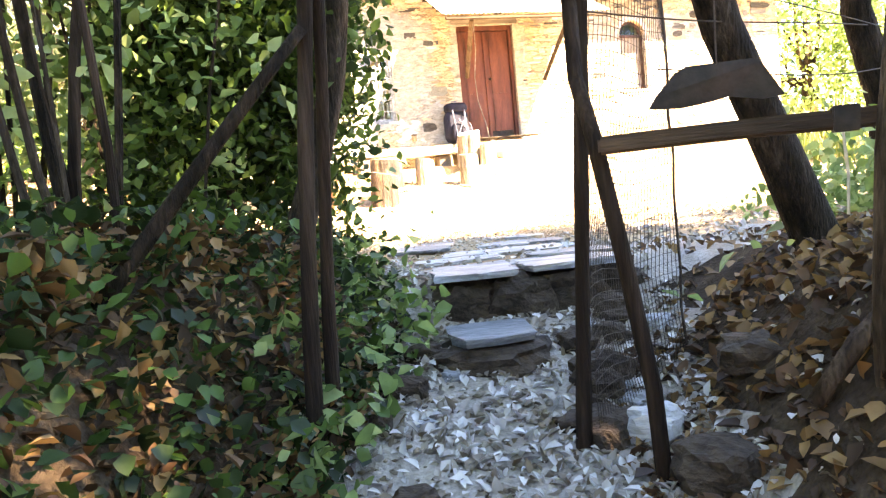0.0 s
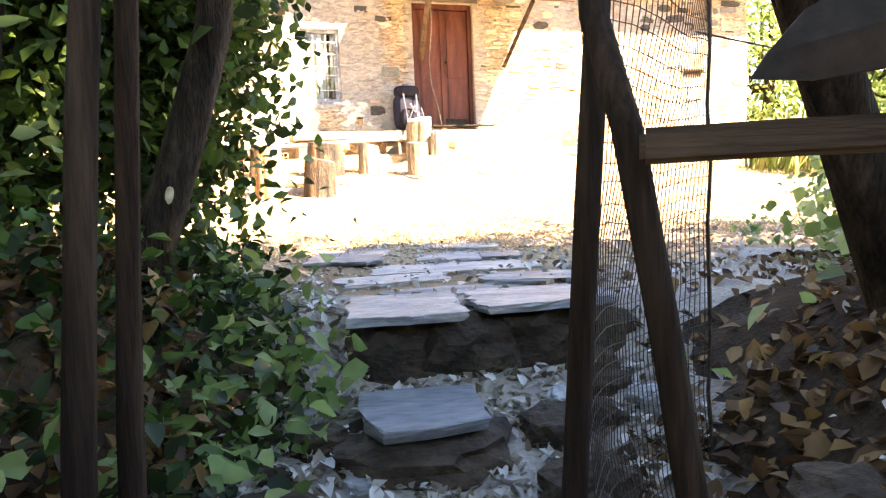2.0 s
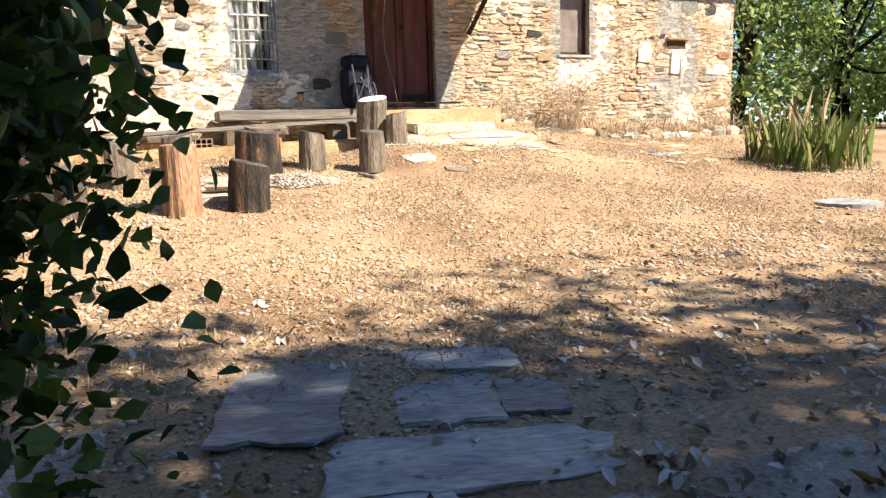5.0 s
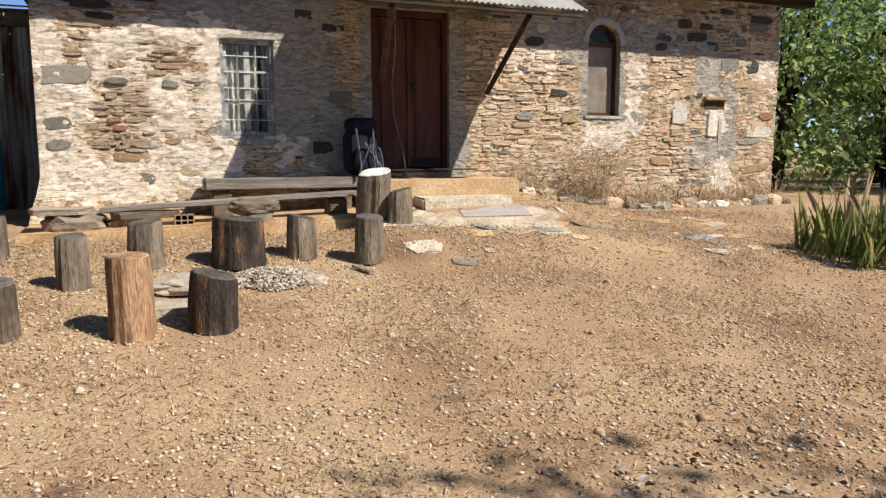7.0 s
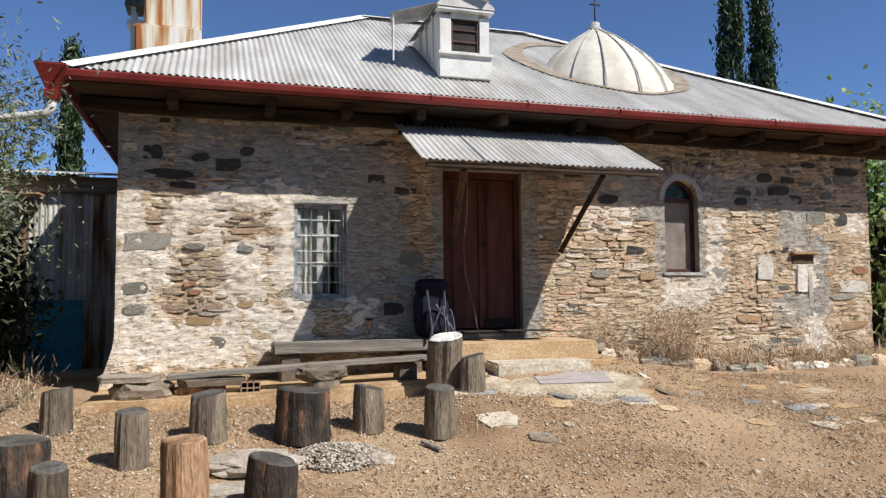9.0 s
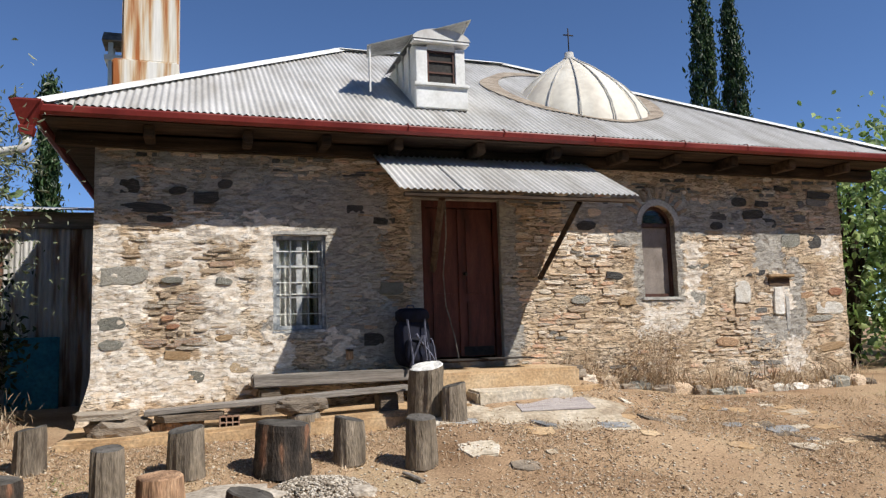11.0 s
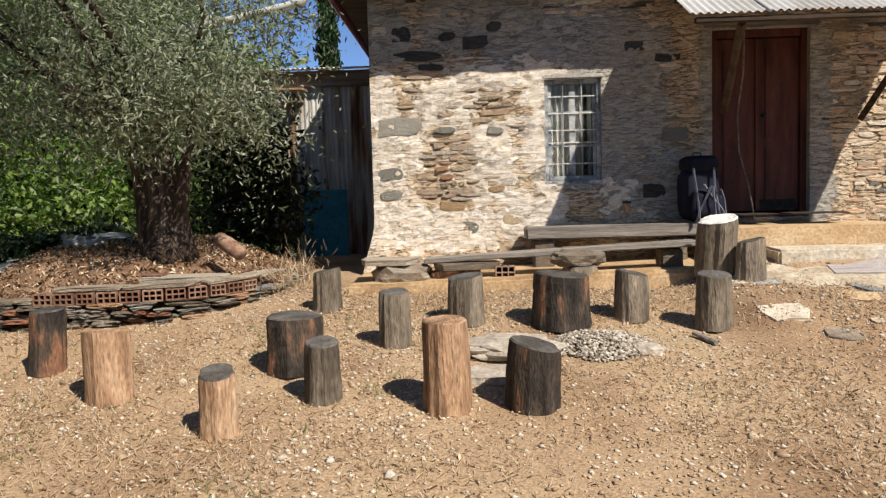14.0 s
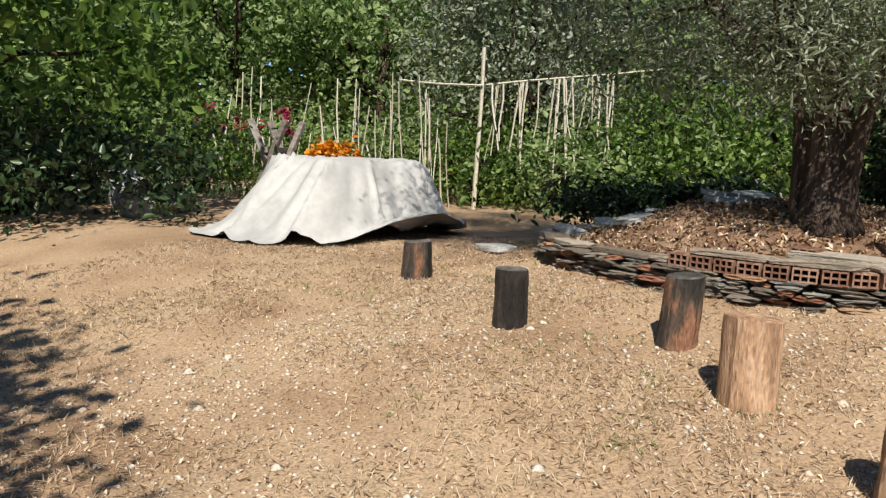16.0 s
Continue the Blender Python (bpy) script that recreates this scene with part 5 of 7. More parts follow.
# ---------------------------------------------------------------- stumps
def stump(x, y, h, r, side, top, label, seed, lean=(0, 0), flare=0.08, z=None):
    rng = random.Random(seed)
    z = gz(x, y) - 0.015 if z is None else z
    base = thing("log_stool", x, y, z, label, "log stool", "log stools in the courtyard", rz=0.0 if lean[0] > 5 else rng.uniform(0, 360), rx=lean[0], ry=lean[1])
    n, k = 28, 9
    V, F = [], []
    groove = [1 + 0.06 * rng.uniform(-1, 1) for _ in range(n)]
    tilt = rng.uniform(-0.03, 0.03)
    for j in range(k + 1):
        t = j / k
        for i in range(n):
            th = 2 * math.pi * i / n
            rr = r * (1 + flare * (1 - t) ** 2) * groove[i] * (1 + 0.10 * noise.noise((math.cos(th) * 1.2, math.sin(th) * 1.2, seed + t * 0.8)) + 0.015 * rng.uniform(-1, 1))
            if j == k:
                rr *= 0.965
            V.append((rr * math.cos(th), rr * math.sin(th), h * t + tilt * math.cos(th) * t + (0.006 if j == k else 0)))
    F = [(j * n + i, j * n + (i + 1) % n, (j + 1) * n + (i + 1) % n, (j + 1) * n + i) for j in range(k) for i in range(n)]
    F.append(tuple(range(n - 1, -1, -1)))
    put("trunk", mesh_of("trunk", V, F, side), base)
    T = [(V[k * n + i][0], V[k * n + i][1], V[k * n + i][2]) for i in range(n)]
    T2 = [(p[0] * 0.93, p[1] * 0.93, p[2] + 0.010 + rng.uniform(-1, 1) * 0.002) for p in T]
    T3 = [(p[0] * 0.5, p[1] * 0.5, h + 0.012 + rng.uniform(-1, 1) * 0.003) for p in T]
    FF = [(i, (i + 1) % n, n + (i + 1) % n, n + i) for i in range(n)] + [(n + i, n + (i + 1) % n, 2 * n + (i + 1) % n, 2 * n + i) for i in range(n)] + [tuple(range(2 * n, 3 * n))]
    put("sawn_top", mesh_of("sawn_top", T + T2 + T3, FF, top), base)
    return base


A_, B_, C_ = M_STUMP_A, M_STUMP_B, M_STUMP_C
stump(-2.98, -4.02, 0.57, 0.148, A_, A_, "tall pale stripped log stool with a split sawn top", 1, (1, -2))
stump(-2.44, -4.02, 0.40, 0.158, C_, M_TOP_D, "low blackened log stool with a dark cracked top", 2, (0, 3))
stump(-4.35, -4.33, 0.39, 0.108, A_, M_TOP_D, "slim pale log stool with a dark peeling top", 3, (2, -3))
stump(-5.27, -3.78, 0.47, 0.152, A_, A_, "pale tan debarked log stool", 4, (0, -2))
stump(-6.0, -3.25, 0.47, 0.125, C_, M_TOP_D, "dark weathered log stool leaning a little", 5, (0, -3))
stump(-3.80, -3.86, 0.385, 0.112, B_, M_TOP_D, "grey weathered log stool with a dark top", 6)
stump(-4.12, -3.30, 0.40, 0.205, C_, M_TOP_D, "broad charred log stool with a black cracked top", 7)
stump(-3.42, -2.83, 0.43, 0.118, B_, M_TOP_D, "grey weathered log stool with a round top", 8)
stump(-4.12, -1.90, 0.37, 0.128, B_, M_TOP_D, "grey weathered log stool near the house corner", 9)
stump(-2.86, -2.35, 0.40, 0.150, B_, M_TOP_D, "grey cracked log stool with a dark top", 10)
stump(-2.05, -2.45, 0.44, 0.225, C_, M_TOP_D, "broad charred log stool with a rust-brown split face", 11)
stump(-1.44, -2.32, 0.40, 0.132, B_, M_TOP_D, "grey straight log stool", 12)
stump(-0.83, -2.57, 0.44, 0.140, B_, M_TOP_D, "grey log stool by the path to the door", 13)
stump(-0.44, -1.45, 0.54, 0.185, B_, M_TOP_W, "log stool topped with a white marble slab", 14, (9, 0))
stump(-0.22, -1.75, 0.36, 0.125, B_, M_TOP_D, "grey log stool beside the marble-topped one", 15)
stump(-7.15, -3.62, 0.42, 0.125, C_, M_TOP_D, "dark split log stool in dry grass", 16)
stump(-8.75, -3.15, 0.34, 0.130, C_, M_TOP_D, "low dark log stool in the shade", 17)
stump(-1.70, -1.17, 0.32, 0.17, B_, M_TOP_D, "squat log stump carrying a rough slab", 18, z=-0.26)

rough_rock("rock", -2.5, -2.95, gz(-2.5, -2.95) - 0.05, 0.75, 0.7, 0.13, M_RUBBLE, "rough pale rock outcrop among the stools", "rock", 21)
rough_rock("rock", -1.5, -3.1, gz(-1.5, -3.1) - 0.05, 0.26, 0.22, 0.12, M_RUBBLE, "small rough rock among the stools", "rock", 22)
plate_stone("flat_rock", -2.62, -3.5, gz(-2.62, -3.5) + 0.03, 0.6, 0.42, 0.1, M_RUBBLE, "flat pale rock set in the ground", "rock", 23)
rng = random.Random(77)
for i in range(46):
    x, y = rng.uniform(-0.6, 4.2), rng.uniform(-3.1, -1.5)
    w = rng.uniform(0.12, 0.4)
    plate_stone("paving_fragment", x, y, gz(x, y) + 0.008, w, w * rng.uniform(0.45, 0.8), 0.05, rng.choice([M_SLATE_W, M_STONE_O, M_SLATE, M_CONCRETE, M_PALECON]), "broken flat stone bedded in the gravel", "paving stone", 100 + i, rng.uniform(-25, 25), math.degrees(math.atan2(gz(x, y + 0.1) - gz(x, y - 0.1), 0.2)), math.degrees(math.atan2(gz(x - 0.1, y) - gz(x + 0.1, y), 0.2)), group="broken stones before the door", n=8)
for i in range(18):
    x = 2.1 + i * 0.28 + rng.uniform(-0.04, 0.04)
    rough_rock("edging_stone", x, -0.4 + rng.uniform(-0.07, 0.04), gz(x, -0.4) - 0.06, rng.uniform(0.2, 0.42), 0.16, rng.uniform(0.10, 0.24), rng.choice([M_STONE, M_STONE_G, M_STONE_W, M_SLATE_W]), "pale stone edging the foot of the wall", "stone", 200 + i, rng.uniform(-15, 15), "edging stones along the wall")
v, f = tube_arrays(bend((-0.95, -3.0, gz(-0.95, -3.0) + 0.02), (-1.05, -2.75, gz(-1.05, -2.75) + 0.03), 4, 0.01), [0.02, 0.024, 0.022, 0.02, 0.016], 7)
put("wood_offcut", mesh_of("wood_offcut", v, f, M_GREYWOOD), None, None, "short weathered wood offcut lying on gravel", "wood")

# ---------------------------------------------------------------- backpack
pack = thing("backpack", -0.24, -0.30, 0.43, "large dark navy hiking backpack propped against the door jamb", "backpack", rz=6)


def pillow(lo, hi, p=0.55, seed=0, lumpy=0.06):
    bm = bmesh.new()
    bmesh.ops.create_icosphere(bm, subdivisions=4, radius=1.0)
    c = [(lo[i] + hi[i]) / 2 for i in range(3)]
    s = [(hi[i] - lo[i]) / 2 for i in range(3)]
    for v in bm.verts:
        n0 = v.co.normalized()
        q = 1 + lumpy * noise.noise(n0 * 2.6 + Vector((seed, seed * 2, 0))) + lumpy * 0.5 * noise.noise(n0 * 7 + Vector((0, seed, 0)))
        v.co = Vector([c[i] + s[i] * math.copysign(abs(n0[i]) ** p, n0[i]) * q for i in range(3)])
    return bm


part("main_bag", pillow((-0.21, -0.13, 0.02), (0.21, 0.15, 0.62), 0.5, 1), M_PACK, pack, smooth=True)
part("lid_pocket", pillow((-0.2, -0.15, 0.55), (0.2, 0.15, 0.74), 0.6, 2), M_PACK, pack, smooth=True)
part("front_pocket", pillow((-0.15, -0.22, 0.06), (0.16, -0.08, 0.38), 0.55, 3), M_PACK, pack, smooth=True)
part("side_pocket", pillow((0.17, -0.12, 0.0), (0.28, 0.08, 0.3), 0.6, 4), M_PACK, pack, smooth=True)
for i, (p, q) in enumerate((((-0.13, -0.17, 0.6), (-0.1, -0.25, 0.05)), ((0.1, -0.17, 0.6), (0.13, -0.25, 0.05)), ((-0.05, -0.26, 0.42), (0.2, -0.2, 0.1)), ((0.02, -0.27, 0.4), (-0.12, -0.2, 0.0)), ((0.05, -0.26, 0.40), (0.07, -0.27, 0.1)), ((0.16, -0.2, 0.36), (0.26, -0.16, 0.02)))):
    v, f = tube_arrays(bend(p, q, 8, 0.015, i), [0.013] * 9, 4)
    put("strap", mesh_of("strap", v, f, M_STRAP), pack, None, "grey-blue webbing strap")
v, f = tube_arrays([(-0.06, 0.05, 0.70), (-0.04, 0.05, 0.77), (0.04, 0.05, 0.77), (0.06, 0.05, 0.70)], [0.012] * 4, 6)
put("haul_loop", mesh_of("haul_loop", v, f, M_STRAP), pack)
can = thing("tin_can", -0.98, -0.05, 0.56, "small rusty tin hanging on the wall", "tin can")
v, f = tube_arrays([(0, 0, 0), (0, 0, 0.005), (0, 0, 0.10), (0, 0, 0.105)], [0.042, 0.045, 0.045, 0.042], 14)
put("body", mesh_of("body", v, f, M_STUMP_A, True), can)
v, f = tube_arrays([(0, 0, 0.10), (0, 0, 0.125)], [0.048, 0.048], 14)
put("lid", mesh_of("lid", v, f, M_BEAM, True), can)
v, f = tube_arrays([(0, 0.01, 0.125), (0, 0.06, 0.16)], [0.004, 0.004], 5)
put("nail", mesh_of("nail", v, f, M_WIRE), can)

# ---------------------------------------------------------------- raised olive bed
bedw = thing("bed_wall", -6.75, 0.2, -0.4, "low dry-stone retaining wall of thin slates round the olive bed", "retaining wall", kind="structure")
BEDM = Matrix.Translation((6.75, -0.2, 0.4))


def bed_edge(th):
    c, s = math.cos(th), math.sin(th)
    k = (abs(c) ** 3.2 + abs(s) ** 3.2) ** (-1 / 3.2)
    return -6.75 + 1.95 * c * k, 0.2 + 2.42 * s * k


def bed_stones():
    rng = random.Random(5)
    lay = []
    for course in range(6):
        t = radians(-10) + rng.uniform(0, 0.05)
        while t > radians(-205):
            w = rng.uniform(0.13, 0.36)
            x, y = bed_edge(t)
            x2, y2 = bed_edge(t - 0.04)
            sp = math.hypot(x2 - x, y2 - y) / 0.04
            g = gz(x + (x + 6.75) * 0.06, y + (y - 0.2) * 0.06)
            z = g + (BEDZ - g) * (course + 0.5) / 6
            ang = math.degrees(math.atan2(y2 - y, x2 - x))
            lay.append((x, y, z, w, (BEDZ - g) / 6 * 1.02, ang, rng.uniform(-0.02, 0.025)))
            t -= (w + 0.012) / sp
    return lay


BED_MESH = [stone_variant(50 + i) for i in range(8)]
BED_MESH = [mesh_of("stone", v, f, (M_SLATE_W, M_SLATE_W, M_STONE_G, M_STONE_R)[i % 4]) for i, (v, f) in enumerate(BED_MESH)]
rng_bed = random.Random(6)
for i, (x, y, z, w, h, ang, off) in enumerate(bed_stones()):
    put("stone", BED_MESH[i % 8], bedw, BEDM @ pose(x, y, z, 0, 0, ang + 180) @ Matrix.Translation((0, off, 0)) @ Matrix.Rotation(radians(rng_bed.uniform(-5, 5)), 4, "Y") @ Matrix.Diagonal((w, rng_bed.uniform(0.06, 0.14), max(h, 0.02) * rng_bed.uniform(0.7, 1.15), 1)))
rng = random.Random(8)
t = radians(-38)
while t > radians(-150):
    x, y = bed_edge(t)
    x2, y2 = bed_edge(t - 0.04)
    sp = math.hypot(x2 - x, y2 - y) / 0.04
    ang = math.degrees(math.atan2(y2 - y, x2 - x)) + 180
    if t > radians(-88) and rng.random() < 0.85:
        hollow_brick(x, y, BEDZ - 0.005, bedw, ang, w=rng.choice([0.15, 0.17, 0.17]), h=0.105).matrix_basis = BEDM @ pose(x, y, BEDZ - 0.005, 0, 0, ang)
    t -= 0.185 / sp
t = radians(-30)
i = 0
while t > radians(-180):
    x, y = bed_edge(t)
    x2, y2 = bed_edge(t - 0.04)
    sp = math.hypot(x2 - x, y2 - y) / 0.04
    ang = math.degrees(math.atan2(y2 - y, x2 - x))
    w = rng.uniform(0.3, 0.8)
    xx, yy = x - (x + 6.75) * 0.03, y - (y - 0.2) * 0.03
    plate_stone("coping_slab", xx, yy, BEDZ + 0.135, w, 0.27, 0.035, M_SLATE_W, "", "", 300 + i, ang, parent=bedw).matrix_basis = BEDM @ pose(xx, yy, BEDZ + (0.142 if t > radians(-90) else 0.04), 1.5, 0, ang)
    t -= (w * 0.97) / sp
    i += 1
plate_stone("slate_slab", -5.55, -1.62, gz(-5.55, -1.62) + 0.16, 0.85, 0.32, 0.05, M_SLATE_W, "long slate slab laid on bricks in the olive bed", "slab", 41, 4)
hollow_brick(-5.25, -1.62, gz(-5.25, -1.62) + 0.0, label="red brick propping a slate slab")
hollow_brick(-5.85, -1.62, gz(-5.85, -1.62) + 0.0, label="red brick propping a slate slab")
plate_stone("slate_slab", -4.98, -1.25, gz(-4.98, -1.25) + 0.05, 0.32, 0.24, 0.05, M_SLATE, "grey slate slab on the edge of the bed", "slab", 42, 20)
v, f = tube_arrays([(-5.42, -0.95, 0.42), (-5.3, -1.05, 0.36), (-5.13, -1.18, 0.27)], [0.075, 0.085, 0.07], 12, 0.05)
put("clay_pipe", mesh_of("clay_pipe", v, f, M_BRICK, True), None, None, "short terracotta pipe lying beside the olive trunk", "clay pipe")
rng = random.Random(17)
for i in range(14):
    x, y = rng.uniform(-9.2, -7.0), rng.uniform(-1.9, 0.8)
    plate_stone("slate_slab", x, y, gz(x, y) + 0.06, rng.uniform(0.3, 0.8), rng.uniform(0.2, 0.4), 0.06, M_SLATE, "dark slate slab lying on the shaded bed", "slab", 400 + i, rng.uniform(-30, 30), rng.uniform(-8, 8), rng.uniform(-8, 8), "slabs on the shaded bed")


# ---------------------------------------------------------------- gully: flagstones and rough steps
FLAGS = [(-3.02, -7.98, 0.42, 0.72, -18), (-2.50, -8.16, 0.36, 0.46, -20), (-2.22, -8.30, 0.22, 0.32, -20), (-2.28, -7.85, 0.44, 0.24, -22), (-2.62, -8.63, 0.80, 0.36, -14),
         (-3.02, -8.87, 0.50, 0.28, -2), (-2.46, -9.18, 0.48, 0.26, -26), (-2.94, -9.31, 0.48, 0.20, -12), (-3.22, -9.70, 0.38, 0.44, -14), (-2.74, -9.74, 0.50, 0.34, -4)]
for i, (x, y, w, d, rz) in enumerate(FLAGS):
    top = gz(x, y) + 0.016 if i < 8 else -0.855
    if i >= 8:
        w, d, y = w * 1.0, d * 1.06, y - 0.02
    plate_stone("flagstone", x, y, top, w * 1.06, d * 1.08, 0.024 if i < 8 else 0.03, M_SLATE, "broken grey slate flagstone set in dark earth", "flagstone", 500 + i, rz, 0.0, 0.0, "flagstones up from the gully", n=27)
# Risers coloured dark for the shade under the flag edge.
for i, (x, y, w) in enumerate(((-3.29, -9.80, 0.34), (-3.04, -9.83, 0.36), (-2.76, -9.82, 0.38), (-2.50, -9.77, 0.30))):
    rough_rock("riser_stone", x, y + 0.06, -1.135, w, 0.34, 0.265, M_DARKSTONE, "dark rough stone under the flagged step edge", "step stone", 540 + i, 6 - 4 * i, "stones under the flagged edge")
rough_rock("step_block", -3.37, -10.28, -1.235, 0.5, 0.34, 0.155, M_DARKSTONE, "rough brown stone block forming a low step", "step stone", 550, -12)
plate_stone("step_slab", -3.33, -10.22, -1.06, 0.36, 0.40, 0.035, M_SLATE, "pale slate slab forming a low step", "step stone", 521, -14)
rng = random.Random(3)
for i in range(34):
    y = rng.uniform(-11.9, -9.95)
    xc = float(np.interp(y, XC_Y, XC_X))
    side = rng.choice([-1, 1, 1])
    x = xc + side * rng.uniform(0.25, 0.62)
    s = rng.uniform(0.07, 0.2)
    rough_rock("rock", x, y, gz(x, y) - 0.03, s, s * rng.uniform(0.6, 1), s * rng.uniform(0.4, 0.8), rng.choice([M_SLATE, M_DARKSTONE, M_DARKSTONE]), "loose rough stone lying in the gully", "rock", 600 + i, rng.uniform(0, 360), "loose stones in the gully")
for i, (x, y, s) in enumerate(((-3.04, -10.6, 0.24), (-3.22, -10.95, 0.2), (-2.98, -10.3, 0.2), (-3.08, -11.35, 0.26), (-2.75, -11.1, 0.22), (-3.62, -10.2, 0.16))):
    rough_rock("rock", x, y, gz(x, y) - 0.04, s, s * 0.8, s * 0.62, M_DARKSTONE, "rough brown rock shoring the gully bank", "rock", 660 + i, 40 * i, "rocks of the gully bank")


# ---------------------------------------------------------------- gully: gate poles, rail, plate, netting
def pole(name, pts, radii, mat, label, category, wob=0.12, n=9, group=""):
    v, f = tube_arrays(pts, [r * (0.8 if "gate" in name else 1.0) for r in radii], n, wob, len(pts))
    return put(name, mesh_of(name, v, f, mat, True), None, None, label, category, group)


pole("gate_post", bend((-4.14, -10.86, -1.35), (-3.955, -10.84, 0.9), 9, 0.015, 1), [0.034, 0.033, 0.034, 0.031, 0.032, 0.03, 0.03, 0.029, 0.028, 0.027], M_POST, "dark rough wooden gate post", "post", group="posts of the old gate")
pole("gate_post", bend((-4.06, -10.72, -1.32), (-3.98, -10.86, 0.85), 9, 0.02, 2), [0.03, 0.03, 0.03, 0.026, 0.026, 0.025, 0.025, 0.024, 0.024, 0.022], M_POST, "dark rough wooden gate post", "post", group="posts of the old gate")
pole("gate_post", bend((-3.33, -11.0, -1.45), (-3.15, -11.0, 0.7), 9, 0.012, 3), [0.032, 0.032, 0.03, 0.03, 0.029, 0.029, 0.028, 0.027, 0.026, 0.025], M_POST, "straight dark wooden gate post", "post", group="posts of the old gate")
pole("gate_post", [(-3.19, -11.25, -1.5), (-3.21, -11.25, -1.1), (-3.27, -11.24, -0.7), (-3.32, -11.22, -0.38), (-3.31, -11.12, -0.2), (-3.28, -11.06, 0.1), (-3.27, -11.05, 0.6)], [0.03, 0.03, 0.03, 0.03, 0.029, 0.028, 0.026], M_POST, "bent dark wooden gate post", "post", group="posts of the old gate")
pole("leaning_pole", bend((-4.95, -11.0, -1.05), (-4.05, -10.88, 0.02), 7, 0.02, 5), [0.026, 0.025, 0.024, 0.024, 0.023, 0.021, 0.02, 0.018], M_BARK, "thin dark pole leaning against the gate post", "pole")
rail = thing("gate_rail", -3.32, -11.28, -0.42, "rough squared timber rail nailed across to the gate post", "rail", rz=math.degrees(math.atan2(-0.42, 0.62)))
part("beam", box_bm((-0.02, -0.02, -0.012), (1.05, 0.016, 0.038), 0.008, cuts=4, wob=0.006), M_BEAM, rail)
part("strap_plate", box_bm((0.55, -0.026, -0.018), (0.61, 0.022, 0.046), 0.003), M_PLATE, rail, "rusty metal strap")
v, f = tube_arrays([(0.57, -0.02, -0.02), (0.575, -0.03, -0.12), (0.57, -0.03, -0.22)], [0.004] * 3, 5)
put("wire_tail", mesh_of("wire_tail", v, f, M_CANE), rail)


def bent_plate():
    V, F = [], []
    outline = [(0.0, 0.0), (0.02, 0.03), (0.07, 0.085), (0.10, 0.10), (0.26, 0.10), (0.28, 0.09), (0.33, 0.0), (0.28, -0.004), (0.2, 0.012), (0.16, 0.004), (0.08, -0.005)]
    for y in (-0.004, 0.004):
        V += [(x, y + 0.02 * math.sin(x * 9), z) for x, z in outline]
    k = len(outline)
    F = [tuple(range(k)), tuple(range(2 * k - 1, k - 1, -1))] + [(i, k + i, k + (i + 1) % k, (i + 1) % k) for i in range(k)]
    return mesh_of("metal_plate", V, F, M_PLATE)


plate = put("metal_plate", bent_plate(), None, pose(-3.235, -11.37, -0.33, 0, 0, -30), "blackened bent metal plate hung over the gate rail", "metal plate")
v, f = tube_arrays([(-3.08, -11.45, -0.235), (-3.06, -11.44, 0.1), (-3.05, -11.4, 0.5), (-3.2, -11.1, 0.66)], [0.003] * 4, 5)
put("hanging_wire", mesh_of("hanging_wire", v, f, M_WIRE), None, None, "thin wire holding up the metal plate", "wire")


def netting():
    lines = []
    rng = random.Random(2)
    a, b = Vector((-3.26, -11.0, 0)), Vector((-2.68, -10.62, 0))
    nv, nh = 34, 46

    def at(u, z):
        p = a.lerp(b, u)
        bow = 0.05 * math.sin(u * 3.1) * math.sin(z * 3 + 1)
        return Vector((p.x + bow + 0.006 * math.sin(z * 17 + u * 9), p.y - bow, z))
    for i in range(nv + 1):
        u = i / nv
        lines.append(([at(u, -1.3 + 1.75 * k / 12) for k in range(13)], [0.0014 if i < nv else 0.006] * 13))
    for j in range(nh):
        z = -1.28 + 1.7 * j / nh + rng.uniform(-0.008, 0.008)
        lines.append(([at(k / 8, z + 0.012 * math.sin(k)) for k in range(9)], [0.0014] * 9))
    return lines


net = thing("wire_netting", -3.26, -11.0, -1.3, "sagging rusty wire netting strung behind the gate post", "wire netting")
for pts_, rad_ in netting():
    put("wire", tubes("wire", [([p - Vector((-3.26, -11.0, -1.3)) for p in pts_], rad_)], M_WIRE, 3, smooth=False), net)
for i, (p, q) in enumerate((((-3.2, -11.0, 0.02), (-1.6, -10.5, 0.06)), ((-3.2, -11.0, 0.2), (-0.8, -9.9, 0.16)), ((-2.7, -10.6, -0.1), (-0.8, -9.9, -0.02)))):
    v, f = tube_arrays(bend(p, q, 8, 0.04, i), [0.003] * 9, 4)
    put("fence_wire", mesh_of("fence_wire", v, f, M_WIRE), None, None, "slack rusty strand of fence wire", "wire", "strands of fence wire")


# ---------------------------------------------------------------- trees
def tree(name, label, x, y, trunk, limbs, mat, leaf, centres, n, spread, size, aspect, seed, up=0.3, axis=None, wob=0.12, z=None):
    z = gz(x, y) - 0.05 if z is None else z
    base = thing(name, x, y, z, label, "tree")
    v, f = tube_arrays([Vector(p) - Vector((x, y, z)) for p in trunk[0]], trunk[1], 12, wob, seed)
    put("trunk", mesh_of("trunk", v, f, mat, True), base)
    for k, (pts, rad) in enumerate(limbs):
        v, f = tube_arrays([Vector(p) - Vector((x, y, z)) for p in pts], rad, 7, wob, seed + k)
        put("limb", mesh_of("limb", v, f, mat, True), base)
    C = blobs(centres, n, spread, seed) - np.array([x, y, z])
    put("crown", leaf_mesh("crown", C, size, leaf, aspect, seed, up, axis=axis), base)
    return base


